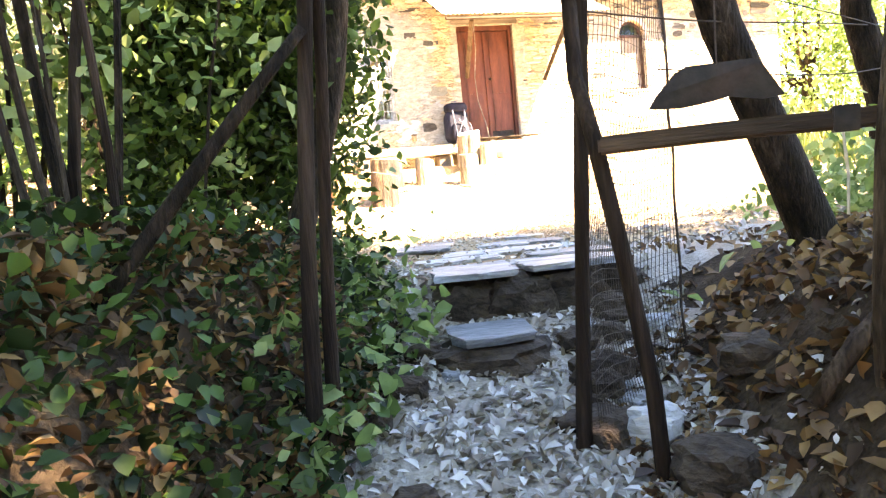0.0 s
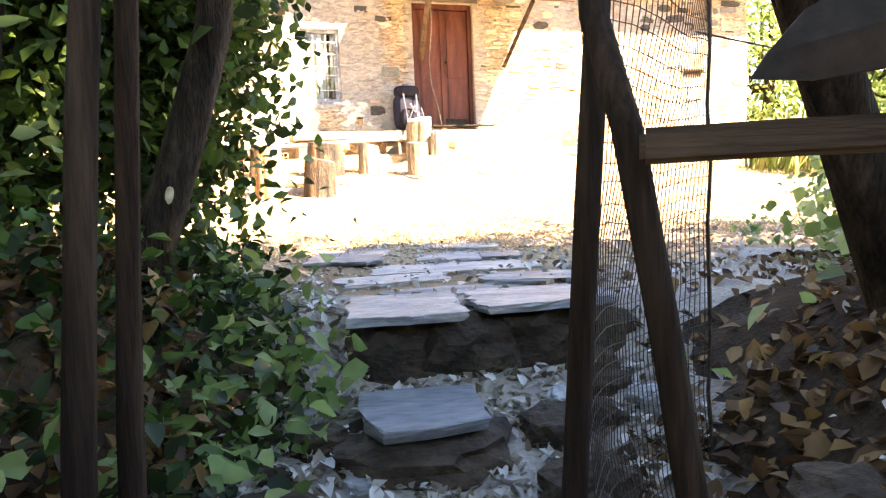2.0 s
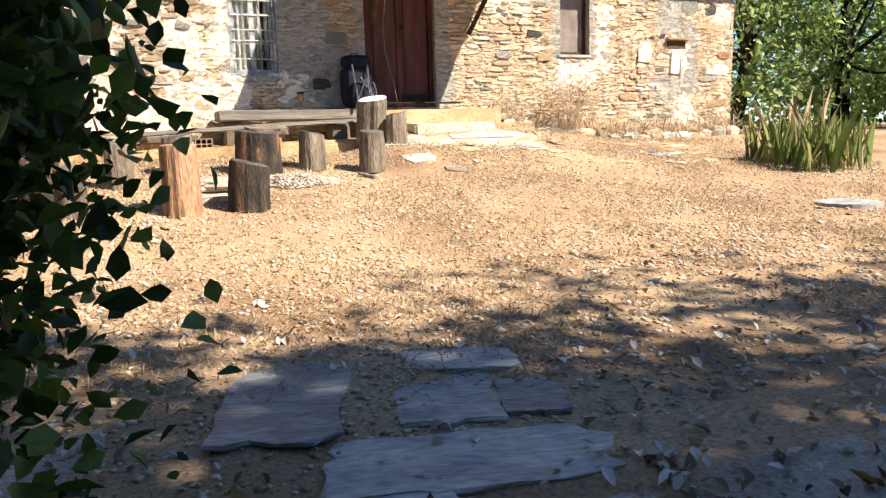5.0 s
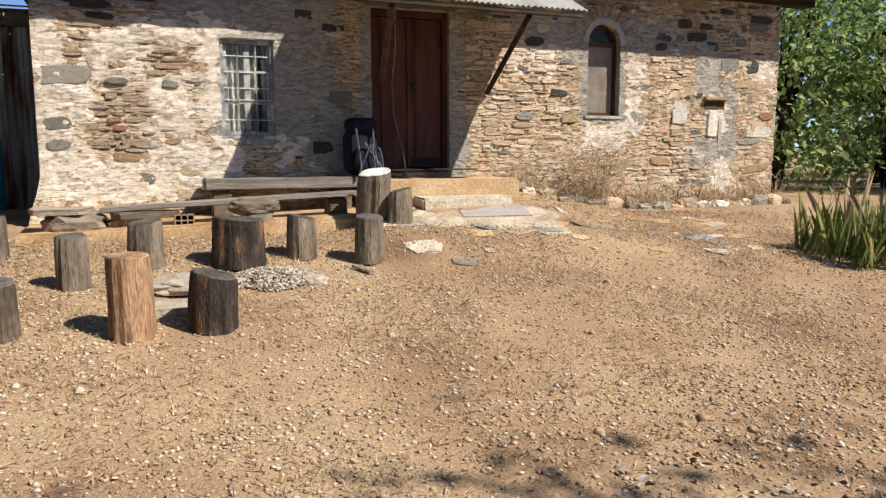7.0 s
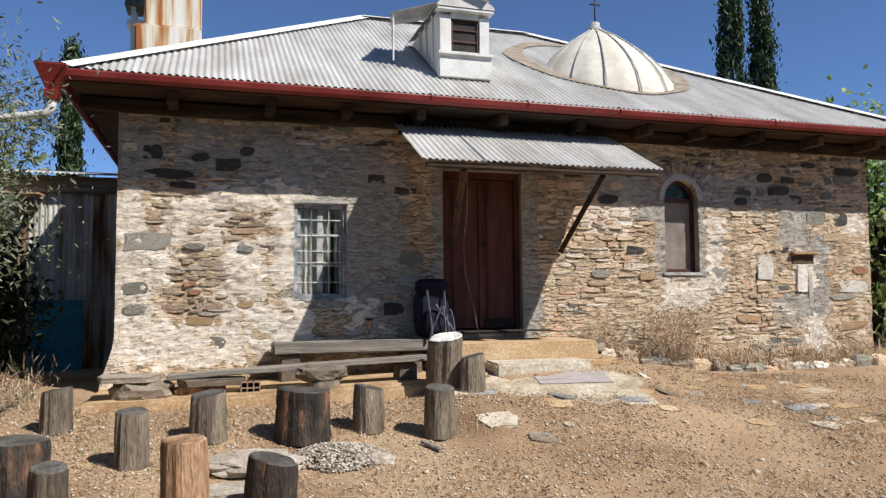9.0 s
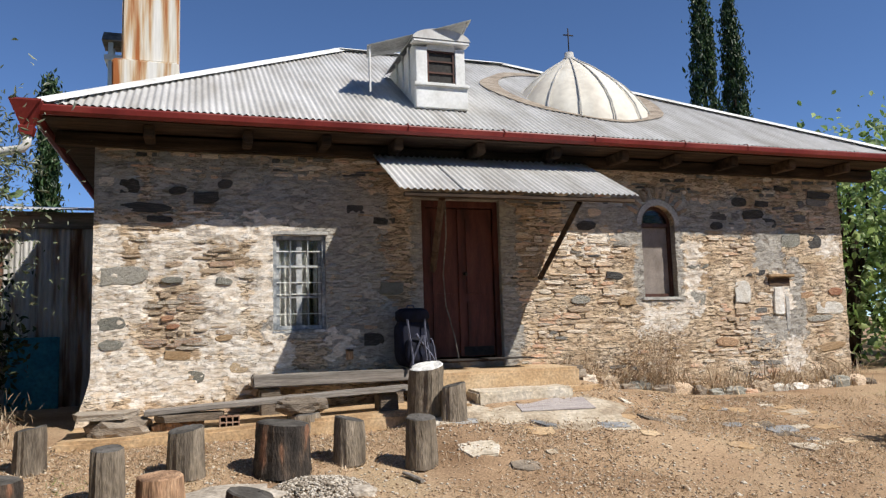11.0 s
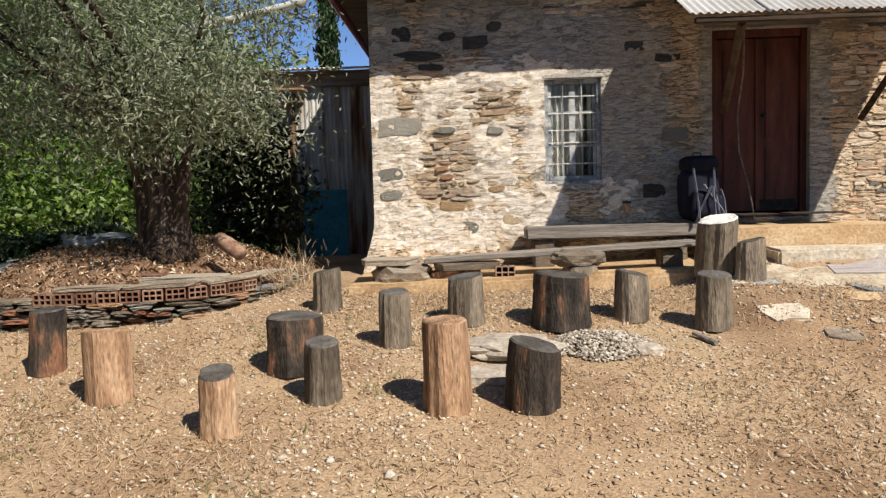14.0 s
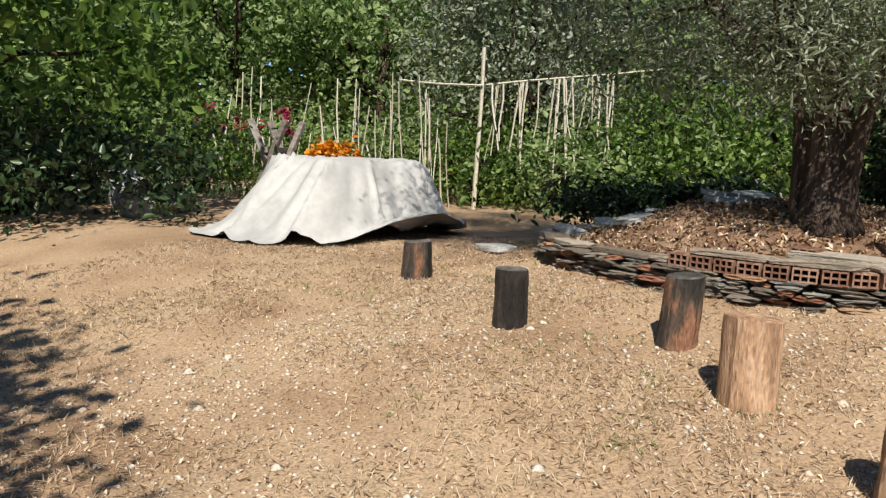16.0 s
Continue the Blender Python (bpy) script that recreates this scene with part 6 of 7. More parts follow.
def limbs_to(centres, start, k, r0, seed=0, sag=0.25):
    rng = random.Random(seed)
    out = []
    for c in rng.sample([tuple(c) for c in centres], min(k, len(centres))):
        p = bend(start, c, 6, sag, rng.randrange(999))
        out.append((p, [r0 * (1 - 0.8 * i / 6) for i in range(7)]))
    return out


# right bank
c1 = shell(0.4, -14.8, 7.1, 2.6, 2.2, 1.3, 70, 1)
t1 = [(-2.03, -10.7, -1.0), (-2.12, -10.7, -0.8), (-2.31, -10.7, -0.36), (-2.5, -10.72, 0.02), (-2.72, -10.8, 0.6), (-2.6, -11.0, 1.6), (-1.5, -12.4, 3.6), (-0.4, -13.9, 6.2)]
tree("bank_tree", "leaning dark-barked tree on the leafy bank", -2.03, -10.7, (t1, [0.12, 0.09, 0.078, 0.072, 0.068, 0.062, 0.05, 0.03]), limbs_to(c1, t1[-2], 9, 0.035, 1), M_BARK, L_BROAD, c1, 10000, 0.42, 0.16, 0.6, 1)
c2 = shell(4.3, -15.5, 7.4, 3.0, 2.4, 1.5, 80, 2)
t2 = [(-0.72, -9.8, -0.95), (-0.78, -9.8, -0.2), (-0.95, -9.8, 0.3), (-1.0, -9.9, 1.0), (0.7, -11.5, 3.6), (2.6, -13.3, 6.6)]
tree("bank_tree", "crooked dark-barked tree on the leafy bank", -0.72, -9.8, (t2, [0.11, 0.09, 0.08, 0.075, 0.06, 0.035]), limbs_to(c2, t2[-2], 9, 0.04, 2), M_BARK, L_BROAD, c2, 9500, 0.45, 0.16, 0.6, 2)
c3 = shell(5.1, -16.0, 7.5, 3.2, 2.4, 1.6, 80, 3)
t3 = [(0.2, -10.2, -0.95), (0.15, -10.2, 0.2), (0.2, -10.3, 1.2), (1.9, -12.7, 3.8), (4.1, -15.2, 6.8)]
tree("bank_tree", "tall dark-barked tree on the leafy bank", 0.2, -10.2, (t3, [0.12, 0.1, 0.09, 0.07, 0.04]), limbs_to(c3, t3[-2], 9, 0.045, 3), M_BARK, L_BROAD, c3, 9000, 0.48, 0.16, 0.6, 3)
c4 = shell(0.3, -16.7, 7.1, 3.2, 1.9, 1.4, 80, 4)
t4 = [(-2.76, -11.72, -1.35), (-2.78, -11.7, -0.9), (-2.76, -11.7, -0.5), (-2.68, -11.75, 0.3), (-1.8, -13.3, 2.8), (-0.6, -15.8, 6.2)]
tree("bank_tree", "gnarled dark-barked tree close beside the path", -2.76, -11.72, (t4, [0.11, 0.075, 0.07, 0.07, 0.06, 0.035]), limbs_to(c4, t4[-2], 9, 0.04, 4) + [([(-2.98, -11.6, -1.1), (-2.86, -11.63, -0.95), (-2.72, -11.68, -0.8)], [0.022, 0.026, 0.022])], M_BARK, L_BROAD, c4, 6500, 0.45, 0.16, 0.6, 4)
# left thicket
c5 = shell(-4.8, -10.5, 3.4, 1.0, 0.7, 0.55, 40, 5)
t5 = [(-4.06, -9.68, -0.9), (-4.01, -9.65, -0.6), (-3.92, -9.65, -0.35), (-3.79, -9.65, 0.07), (-3.74, -9.7, 0.4), (-3.8, -9.65, 1.4), (-4.2, -9.9, 2.6), (-4.6, -10.3, 3.3)]
tree("thicket_tree", "leaning smooth dark trunk with a pale cut scar", -4.06, -9.68, (t5, [0.085, 0.068, 0.062, 0.057, 0.054, 0.05, 0.04, 0.025]), limbs_to(c5, t5[-2], 8, 0.03, 5), M_BARK, L_BROAD, c5, 1700, 0.3, 0.12, 0.6, 5)
# Added tree: its crown hangs out of view to block skylight here.
c6 = shell(-6.3, -12.0, 4.3, 2.6, 2.2, 0.8, 70, 6)
t6 = [(-6.3, -11.6, -0.9), (-6.35, -11.65, 0.2), (-6.3, -11.8, 1.6), (-6.3, -11.9, 3.0), (-6.2, -12.0, 4.2)]
tree("thicket_tree", "added dark-barked tree, crown unseen, shading the ivy bank", -6.3, -11.6, (t6, [0.1, 0.085, 0.075, 0.06, 0.03]), limbs_to(c6, t6[-2], 9, 0.035, 6), M_BARK, L_BROAD, c6, 9000, 0.42, 0.15, 0.6, 6)
bm = bmesh.new()
bmesh.ops.create_icosphere(bm, subdivisions=3, radius=1.0)
for v in bm.verts:
    v.co = Vector((v.co.x * 0.014, v.co.y * 0.012, v.co.z * 0.032))
tagged(part("cut_scar", bm, M_MARK, None, m=pose(-3.955, -9.706, -0.45, 0, 12, 0)), "pale oval cut scar on the dark trunk", "scar")


# ---------------------------------------------------------------- thicket stems and leaves
rng = random.Random(41)
for i in range(46):
    x, y = rng.uniform(-6.0, -4.3), rng.uniform(-10.7, -8.8)
    g = gz(x, y)
    pts = bend((x, y, g - 0.05), (x + rng.uniform(-0.35, 0.35), y + rng.uniform(-0.3, 0.3), g + rng.uniform(1.6, 2.6)), 6, 0.07, i)
    r0 = rng.choice([0.008, 0.011, 0.015, 0.024])
    v, f = tube_arrays(pts, [r0 * (1 - 0.09 * k) for k in range(7)], 6, 0.1, i)
    put("shrub_stem", mesh_of("shrub_stem", v, f, rng.choice([M_BARK, M_POST, M_BARK])), None, None, "thin upright woody stem in the thicket", "stem", "stems of the thicket")
nr = np.random.default_rng(9)


def scatter(n, x0, x1, y0, y1, keep, zfun, seed):
    r = np.random.default_rng(seed)
    out = []
    while len(out) < n:
        x, y = r.uniform(x0, x1), r.uniform(y0, y1)
        if keep(x, y, r):
            out.append((x, y, zfun(x, y, r)))
    return np.array(out)


def stuff(name, me, label, category):
    return put(name, me, None, None, label, category, "", "stuff")


# Paler leaf colour carries sunlight, the darker one shade, through the thicket.
# shrub leaves beside the path
cent = [(x, y, gz(x, y) + h) for x, y, h in zip(nr.uniform(-6.8, -4.25, 150), nr.uniform(-10.5, -8.5, 150), nr.uniform(0.5, 2.2, 150))]
stuff("thicket_leaves", leaf_mesh("thicket_leaves", blobs(cent, 4200, 0.17, 3), 0.062, L_WOOD, 0.6, 3, 0.4), "dense mid-green shrub leaves of the thicket", "foliage")
cent = [(x, y, z) for x, y, z in zip(nr.uniform(-4.5, -3.66, 60), nr.uniform(-9.5, -8.5, 60), nr.uniform(-0.4, 1.5, 60)) if z > -0.55 + 0.6 * max(0, (x + 4.0) * 1.5)]
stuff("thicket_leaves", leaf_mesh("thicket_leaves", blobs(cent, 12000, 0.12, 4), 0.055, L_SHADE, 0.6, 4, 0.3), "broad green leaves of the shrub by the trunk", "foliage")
cent = [(x, y, z) for x, y, z in zip(nr.uniform(-8.5, -4.3, 120), nr.uniform(-9.2, -8.55, 120), nr.uniform(-0.6, 1.8, 120))]
stuff("thicket_leaves", leaf_mesh("thicket_leaves", blobs(cent, 1900, 0.2, 5), 0.075, L_WOOD, 0.6, 5, 0.3), "sunlit green leaves at the back of the thicket", "foliage")
cent = [(x, y, z) for x, y, z in zip(nr.uniform(-4.85, -3.8, 130), nr.uniform(-9.45, -8.6, 130), nr.uniform(-0.55, 1.5, 130))]
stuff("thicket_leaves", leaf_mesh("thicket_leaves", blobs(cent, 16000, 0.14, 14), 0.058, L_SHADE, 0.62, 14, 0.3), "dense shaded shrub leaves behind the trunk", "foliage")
cent = [(x, y, z) for x, y, z in zip(nr.uniform(-8.0, -4.9, 120), nr.uniform(-9.4, -8.3, 120), nr.uniform(-0.7, 1.6, 120))]
stuff("thicket_leaves", leaf_mesh("thicket_leaves", blobs(cent, 1300, 0.2, 15), 0.08, L_WOOD, 0.6, 15, 0.3), "green leaves deep in the thicket", "foliage")
cent = list(zip(nr.uniform(-4.0, -3.55, 34), nr.uniform(-9.4, -8.7, 34), nr.uniform(0.0, 1.35, 34)))
stuff("thicket_leaves", leaf_mesh("thicket_leaves", blobs(cent, 6500, 0.1, 16), 0.056, L_SHADE, 0.62, 16, 0.3), "shade-darkened leaves of the shrub leaning over the path", "foliage")
# low ivy and bramble on the left bank
P = scatter(19000, -7.6, -3.6, -13.4, -8.7, lambda x, y, r: x < np.interp(y, XC_Y, XC_X) - 0.42 - 0.15 * r.random() and x > np.interp(y, XC_Y, XC_X) - 3.2, lambda x, y, r: gz(x, y) + 0.015 + 0.26 * r.random() ** 1.8, 6)
stuff("ground_ivy", leaf_mesh("ground_ivy", P, 0.046, L_IVY, 0.8, 6, 0.9), "dark ivy and bramble leaves covering the bank", "ground cover")
P = scatter(240, -4.3, -3.45, -11.2, -9.3, lambda x, y, r: abs(x - np.interp(y, XC_Y, XC_X) + 0.6) < 0.22, lambda x, y, r: gz(x, y) + 0.03 + 0.2 * r.random(), 7)
stuff("young_leaves", leaf_mesh("young_leaves", P, 0.065, L_WOOD, 0.75, 7, 0.4), "bright green young leaves at the path edge", "foliage")
cent = scatter(60, -2.0, 0.6, -10.6, -9.2, lambda x, y, r: x > -1.75 + (y + 10.6) * 0.25, lambda x, y, r: gz(x, y) + 0.05 + 0.3 * r.random(), 8)
stuff("bank_weeds", leaf_mesh("bank_weeds", blobs(cent, 2300, 0.09, 8), 0.055, L_WOOD, 0.7, 8, 0.4), "bright green weeds on the leafy bank", "weeds")
P = scatter(14, -2.55, -1.8, -11.3, -10.2, lambda x, y, r: True, lambda x, y, r: gz(x, y) + 0.08 + 0.06 * r.random(), 18)
stuff("young_leaves", leaf_mesh("young_leaves", P, 0.085, L_WOOD, 0.8, 18, 0.6), "single bright green leaves on the bank", "foliage")

# fallen leaves
lit = lambda x, y, r: gz(x, y) + 0.006 + 0.014 * r.random()
P = scatter(6800, -5.0, -1.5, -13.5, -8.8, lambda x, y, r: abs(x - np.interp(y, XC_Y, XC_X)) < 0.75 and not (y > -9.95 and -3.4 < x < -2.25 and r.random() < 0.93), lit, 9)
stuff("leaf_litter", leaf_mesh("leaf_litter", P, 0.042, L_LITTER, 0.55, 9, 2.2, 0.22), "pale dry fallen leaves along the gully floor", "leaf litter")
P = scatter(10500, -3.4, 1.0, -13.5, -9.2, lambda x, y, r: x > np.interp(y, XC_Y, XC_X) + 0.4 and not (y > -10.35 and x < -1.3 and r.random() < 0.85), lit, 10)
stuff("leaf_litter", leaf_mesh("leaf_litter", P, 0.058, L_LITTER_B, 0.65, 10, 1.4, 0.22), "brown dry fallen leaves on the bank", "leaf litter")
P = scatter(900, -3.4, 1.5, -13.5, -9.2, lambda x, y, r: x > np.interp(y, XC_Y, XC_X) + 0.4, lambda x, y, r: gz(x, y) + 0.02 + 0.02 * r.random(), 19)
stuff("leaf_litter", leaf_mesh("leaf_litter", P, 0.036, L_LITTER, 0.6, 19, 1.6, 0.22), "pale dry fallen leaves on the bank", "leaf litter")
P = scatter(1500, -5.6, 0.5, -9.6, -6.6, lambda x, y, r: r.random() < 0.25 + 0.75 * smooth01((-y - 7.3) / 1.8) and not (-3.3 < x < -2.1 and y < -7.8 and r.random() < 0.8), lit, 11)
stuff("leaf_litter", leaf_mesh("leaf_litter", P, 0.042, L_LITTER, 0.6, 11, 2.2, 0.2), "scattered dry leaves at the edge of the courtyard", "leaf litter")
P = scatter(11000, -6.4, -3.9, -13.0, -9.0, lambda x, y, r: x < np.interp(y, XC_Y, XC_X) - 0.5, lambda x, y, r: gz(x, y) + 0.01 + 0.16 * r.random(), 12)
stuff("leaf_litter", leaf_mesh("leaf_litter", P, 0.05, L_LITTER_B, 0.65, 12, 1.4, 0.2), "brown fallen leaves under the thicket", "leaf litter")
P = scatter(3600, -8.8, -4.9, -2.0, 1.8, lambda x, y, r: bed_rho(x, y) < 0.93, lit, 13)
stuff("leaf_litter", leaf_mesh("leaf_litter", P, 0.055, L_LITTER_B, 0.3, 13, 2.0, 0.15), "dry reddish leaves over the olive bed", "leaf litter")

P = scatter(4200, -8.8, -4.9, -2.3, 1.8, lambda x, y, r: bed_rho(x, y) < 0.95, lit, 24)
stuff("leaf_flakes", leaf_mesh("leaf_flakes", P, 0.05, L_FLAKE, 0.35, 24, 1.4, 0.2), "pale curled leaves over the olive bed", "leaf litter")
# Heap of leaves in the darkest leaf colour, behind the bed.
C = np.array([(-10.1, 1.3, 0.1), (-9.6, 1.7, 0.15), (-9.1, 2.1, 0.2), (-8.6, 2.4, 0.25), (-9.3, 1.6, 0.0), (-8.2, 2.7, 0.2)])
stuff("brush_heap", leaf_mesh("brush_heap", blobs(C, 3800, (0.28, 0.28, 0.16), 52), 0.13, L_DARK, 0.35, 52, 0.4), "dark heap of leaves behind the olive", "brush")
# straw and dry grass over the courtyard
P = scatter(82000, -12, 6, -8.2, -0.9, lambda x, y, r: noise.noise((x * 0.8, y * 0.8, 2)) + 0.35 * noise.noise((x * 3, y * 3, 4)) + (0.15 if x < -3 else 0.1) > r.uniform(-0.12, 0.5) and bed_rho(x, y) > 1.03, lambda x, y, r: gz(x, y) + 0.004 + 0.012 * r.random(), 14)
stuff("straw", leaf_mesh("straw", P, 0.055, L_DRY, 0.085, 14, 2.5, 0.05), "dry straw and grass clippings strewn over the yard", "straw")
P = scatter(5200, -11, 6, -6.5, -1.0, lambda x, y, r: noise.noise((x * 1.7, y * 1.7, 12)) > 0.18 and bed_rho(x, y) > 1.03, lambda x, y, r: gz(x, y) + 0.02, 15)
stuff("dry_grass", leaf_mesh("dry_grass", P, 0.06, L_DRY, 0.06, 15, 0.0, 0.02, axis=(0, 0, 1, 0.6)), "short dry grass tufts in the courtyard", "grass")
P = scatter(900, -9.5, -3.0, -5.2, -1.8, lambda x, y, r: noise.noise((x * 1.9, y * 1.9, 31)) > 0.28 and bed_rho(x, y) > 1.02, lambda x, y, r: gz(x, y) + 0.02, 16)
stuff("green_grass", leaf_mesh("green_grass", P, 0.06, L_REED, 0.08, 16, 0.0, 0.02, axis=(0, 0, 1, 0.6)), "thin green grass blades in the dry yard", "grass")


P = scatter(13000, -11, 5.5, -7.6, -0.9, lambda x, y, r: noise.noise((x * 1.1, y * 1.1, 22)) + (0.3 if x < -2.5 else 0.0) > r.uniform(-0.4, 0.6) and bed_rho(x, y) > 1.03, lambda x, y, r: gz(x, y) + 0.005 + 0.012 * r.random(), 17)
stuff("leaf_flakes", leaf_mesh("leaf_flakes", P, 0.024, L_FLAKE, 0.42, 17, 1.6, 0.2), "curled pale dry leaf flakes strewn over the yard", "leaf litter")


def pebbles(name, P, size, seed, mat=M_PEBBLE):
    r = np.random.default_rng(seed)
    o = np.array([(1, 0, 0), (-1, 0, 0), (0, 1, 0), (0, -1, 0), (0, 0, 1), (0, 0, -1)], float)
    fc = np.array([(0, 2, 4), (2, 1, 4), (1, 3, 4), (3, 0, 4), (2, 0, 5), (1, 2, 5), (3, 1, 5), (0, 3, 5)])
    n = len(P)
    s = size * (0.5 + r.random((n, 1, 1)) ** 2 * 1.6) * (0.7 + 0.6 * r.random((n, 6, 1)))
    th = r.uniform(0, 6.28, n)
    c, sn = np.cos(th), np.sin(th)
    R = np.zeros((n, 3, 3))
    R[:, 0, 0], R[:, 0, 1], R[:, 1, 0], R[:, 1, 1], R[:, 2, 2] = c, -sn, sn, c, 0.55
    V = P[:, None, :] + np.einsum("nij,nkj->nki", R, o[None] * s)
    F = (fc[None] + (np.arange(n) * 6)[:, None, None]).reshape(-1, 3)
    return fast_mesh(name, V.reshape(-1, 3), F, mat)


P = scatter(42000, -8.5, 5.5, -8.6, -1.0, lambda x, y, r: noise.noise((x * 0.7, y * 0.7, 7)) > r.uniform(-0.55, 0.45) and bed_rho(x, y) > 1.03, lambda x, y, r: gz(x, y) + 0.003, 20)
stuff("gravel", pebbles("gravel", P, 0.011, 20), "pale brown gravel over the courtyard", "gravel")
P = scatter(420, -8.5, 5.5, -8.6, -1.0, lambda x, y, r: bed_rho(x, y) > 1.05, lambda x, y, r: gz(x, y) + 0.004, 21)
stuff("gravel", pebbles("gravel", P, 0.024, 21), "larger loose stones in the gravel", "gravel")
heap = lambda x, y: ((x + 1.8) / 0.42) ** 2 + ((y + 2.95) / 0.36) ** 2
P = scatter(2600, -2.5, -1.1, -3.6, -2.4, lambda x, y, r: heap(x, y) < 1 - 0.5 * r.random() ** 2, lambda x, y, r: gz(x, y) + 0.01 + 0.06 * (1 - heap(x, y)) * (0.7 + 0.3 * r.random()), 28)
stuff("rubble", pebbles("rubble", P, 0.012, 28, M_RUBBLE), "small heap of pale broken stones among the stools", "rubble")
P = scatter(1500, -4.8, -2.2, -13.0, -9.9, lambda x, y, r: abs(x - np.interp(y, XC_Y, XC_X)) < 0.7, lambda x, y, r: gz(x, y) + 0.003, 22)
stuff("rubble", pebbles("rubble", P, 0.016, 22, M_SLATE_W), "small broken stones on the gully floor", "rubble")

# weeds at the wall foot and the dry bush
rng = random.Random(23)
bush = thing("dry_bush", 3.2, -0.42, gz(3.2, -0.42), "dry straw-coloured bush at the foot of the wall", "bush")
lines = []
tips = []
for i in range(90):
    a = rng.uniform(0, 6.28)
    L = rng.uniform(0.35, 0.85)
    e = Vector((math.cos(a) * rng.uniform(0.1, 0.45) * 1.1, math.sin(a) * 0.22, L))
    p = bend((rng.uniform(-0.3, 0.3), rng.uniform(-0.08, 0.08), 0), e + Vector((rng.uniform(-0.25, 0.25), 0, 0)), 4, 0.03, i)
    lines.append((p, [0.004, 0.0035, 0.003, 0.0025, 0.0015]))
    tips += [p[-1], p[-2], p[-1].lerp(p[-2], 0.5)]
put("twig_mass", tubes("twig_mass", lines, L_DRY, 3, smooth=False), bush, None, "", "", "", "stuff")
put("seed_mass", leaf_mesh("seed_mass", blobs([tuple(t_) for t_ in tips], 1400, 0.035, 2), 0.028, L_DRY, 0.4, 2), bush, None, "", "", "", "stuff")
cent = [(x, -0.3 + 0.1 * math.sin(x * 7), gz(x, -0.3) + 0.08) for x in np.linspace(1.9, 6.8, 40)]
stuff("wall_weeds", leaf_mesh("wall_weeds", blobs(cent, 3600, 0.12, 24), 0.16, L_DRY, 0.03, 24, 0.0, 0.02, axis=(0, 0, 1, 0.5)), "dry weeds along the foot of the wall", "weeds")
cent = [(-4.75 + 0.12 * math.sin(i), -1.3 + 0.25 * i % 1.6, gz(-4.7, -1.2) + 0.05) for i in range(14)]
stuff("corner_grass", leaf_mesh("corner_grass", blobs(cent, 900, 0.13, 25), 0.12, L_DRY, 0.03, 25, 0.0, 0.02, axis=(0, 0, 1, 0.5)), "dry grass tufts between bed and house corner", "grass")

# iris clump
iris = thing("reed_clump", 4.6, -3.7, gz(4.6, -3.7), "clump of sword-shaped green and straw reed leaves", "reeds")
C = nr.normal(size=(420, 3)).clip(-1.4, 1.4) * np.array([0.38, 0.32, 0.0]) + np.array([0.1, 0.1, 0.25])
put("leaves", leaf_mesh("leaves", C, 0.58, L_REED, 0.036, 26, 0.0, 0.02, axis=(0, 0, 1, 0.22)), iris)
C = nr.normal(size=(26, 3)).clip(-1.2, 1.2) * np.array([0.4, 0.36, 0.0]) + np.array([0.3, 0.3, 0.5])
put("stem_mass", leaf_mesh("stem_mass", C, 0.75, L_DRY, 0.008, 27, 0.0, 0.02, axis=(0, 0, 1, 0.15)), iris, None, "", "", "", "stuff")
v, f = tube_arrays([(0, 0, -0.04), (0, 0, 0.03), (0, 0, 0.035)], [0.3, 0.3, 0.27], 24)
put("well_cover", mesh_of("well_cover", v, f, M_SLATE), None, pose(2.9, -5.6, gz(2.9, -5.6) + 0.005), "flat round grey stone cover set in the ground", "cover")

# ---------------------------------------------------------------- olive tree, laurel, cypresses
# Shells 37, 38, 41, 42 hang out of view, added to shade the yard.
oc = np.concatenate([shell(-6.3, -0.6, 2.45, 1.75, 1.55, 1.35, 150, 31, -0.95), shell(-7.7, -0.2, 2.5, 1.5, 1.4, 1.3, 90, 32, -0.95), shell(-8.2, -2.2, 4.1, 1.6, 1.3, 1.0, 110, 37, -0.9), shell(-9.6, -1.0, 4.2, 1.4, 1.3, 1.0, 85, 38, -0.9), shell(-7.5, -2.4, 3.6, 1.0, 0.9, 0.7, 46, 39, -0.9), shell(-5.7, -1.3, 1.8, 0.9, 0.7, 0.5, 50, 40, -0.9), shell(-7.3, -3.4, 4.2, 1.6, 1.3, 0.6, 85, 41, -0.9), shell(-6.7, -3.1, 3.5, 1.2, 0.9, 0.5, 75, 42, -0.9)])
oc = oc[oc[:, 2] > 1.0 + 0.35 * (np.hypot(oc[:, 0] + 5.9, oc[:, 1] + 1.2) < 0.9)]
ot = [(-6.05, -0.75, 0.15), (-6.03, -0.75, 0.4), (-6.05, -0.72, 0.75), (-6.1, -0.7, 1.2), (-6.2, -0.6, 1.7)]
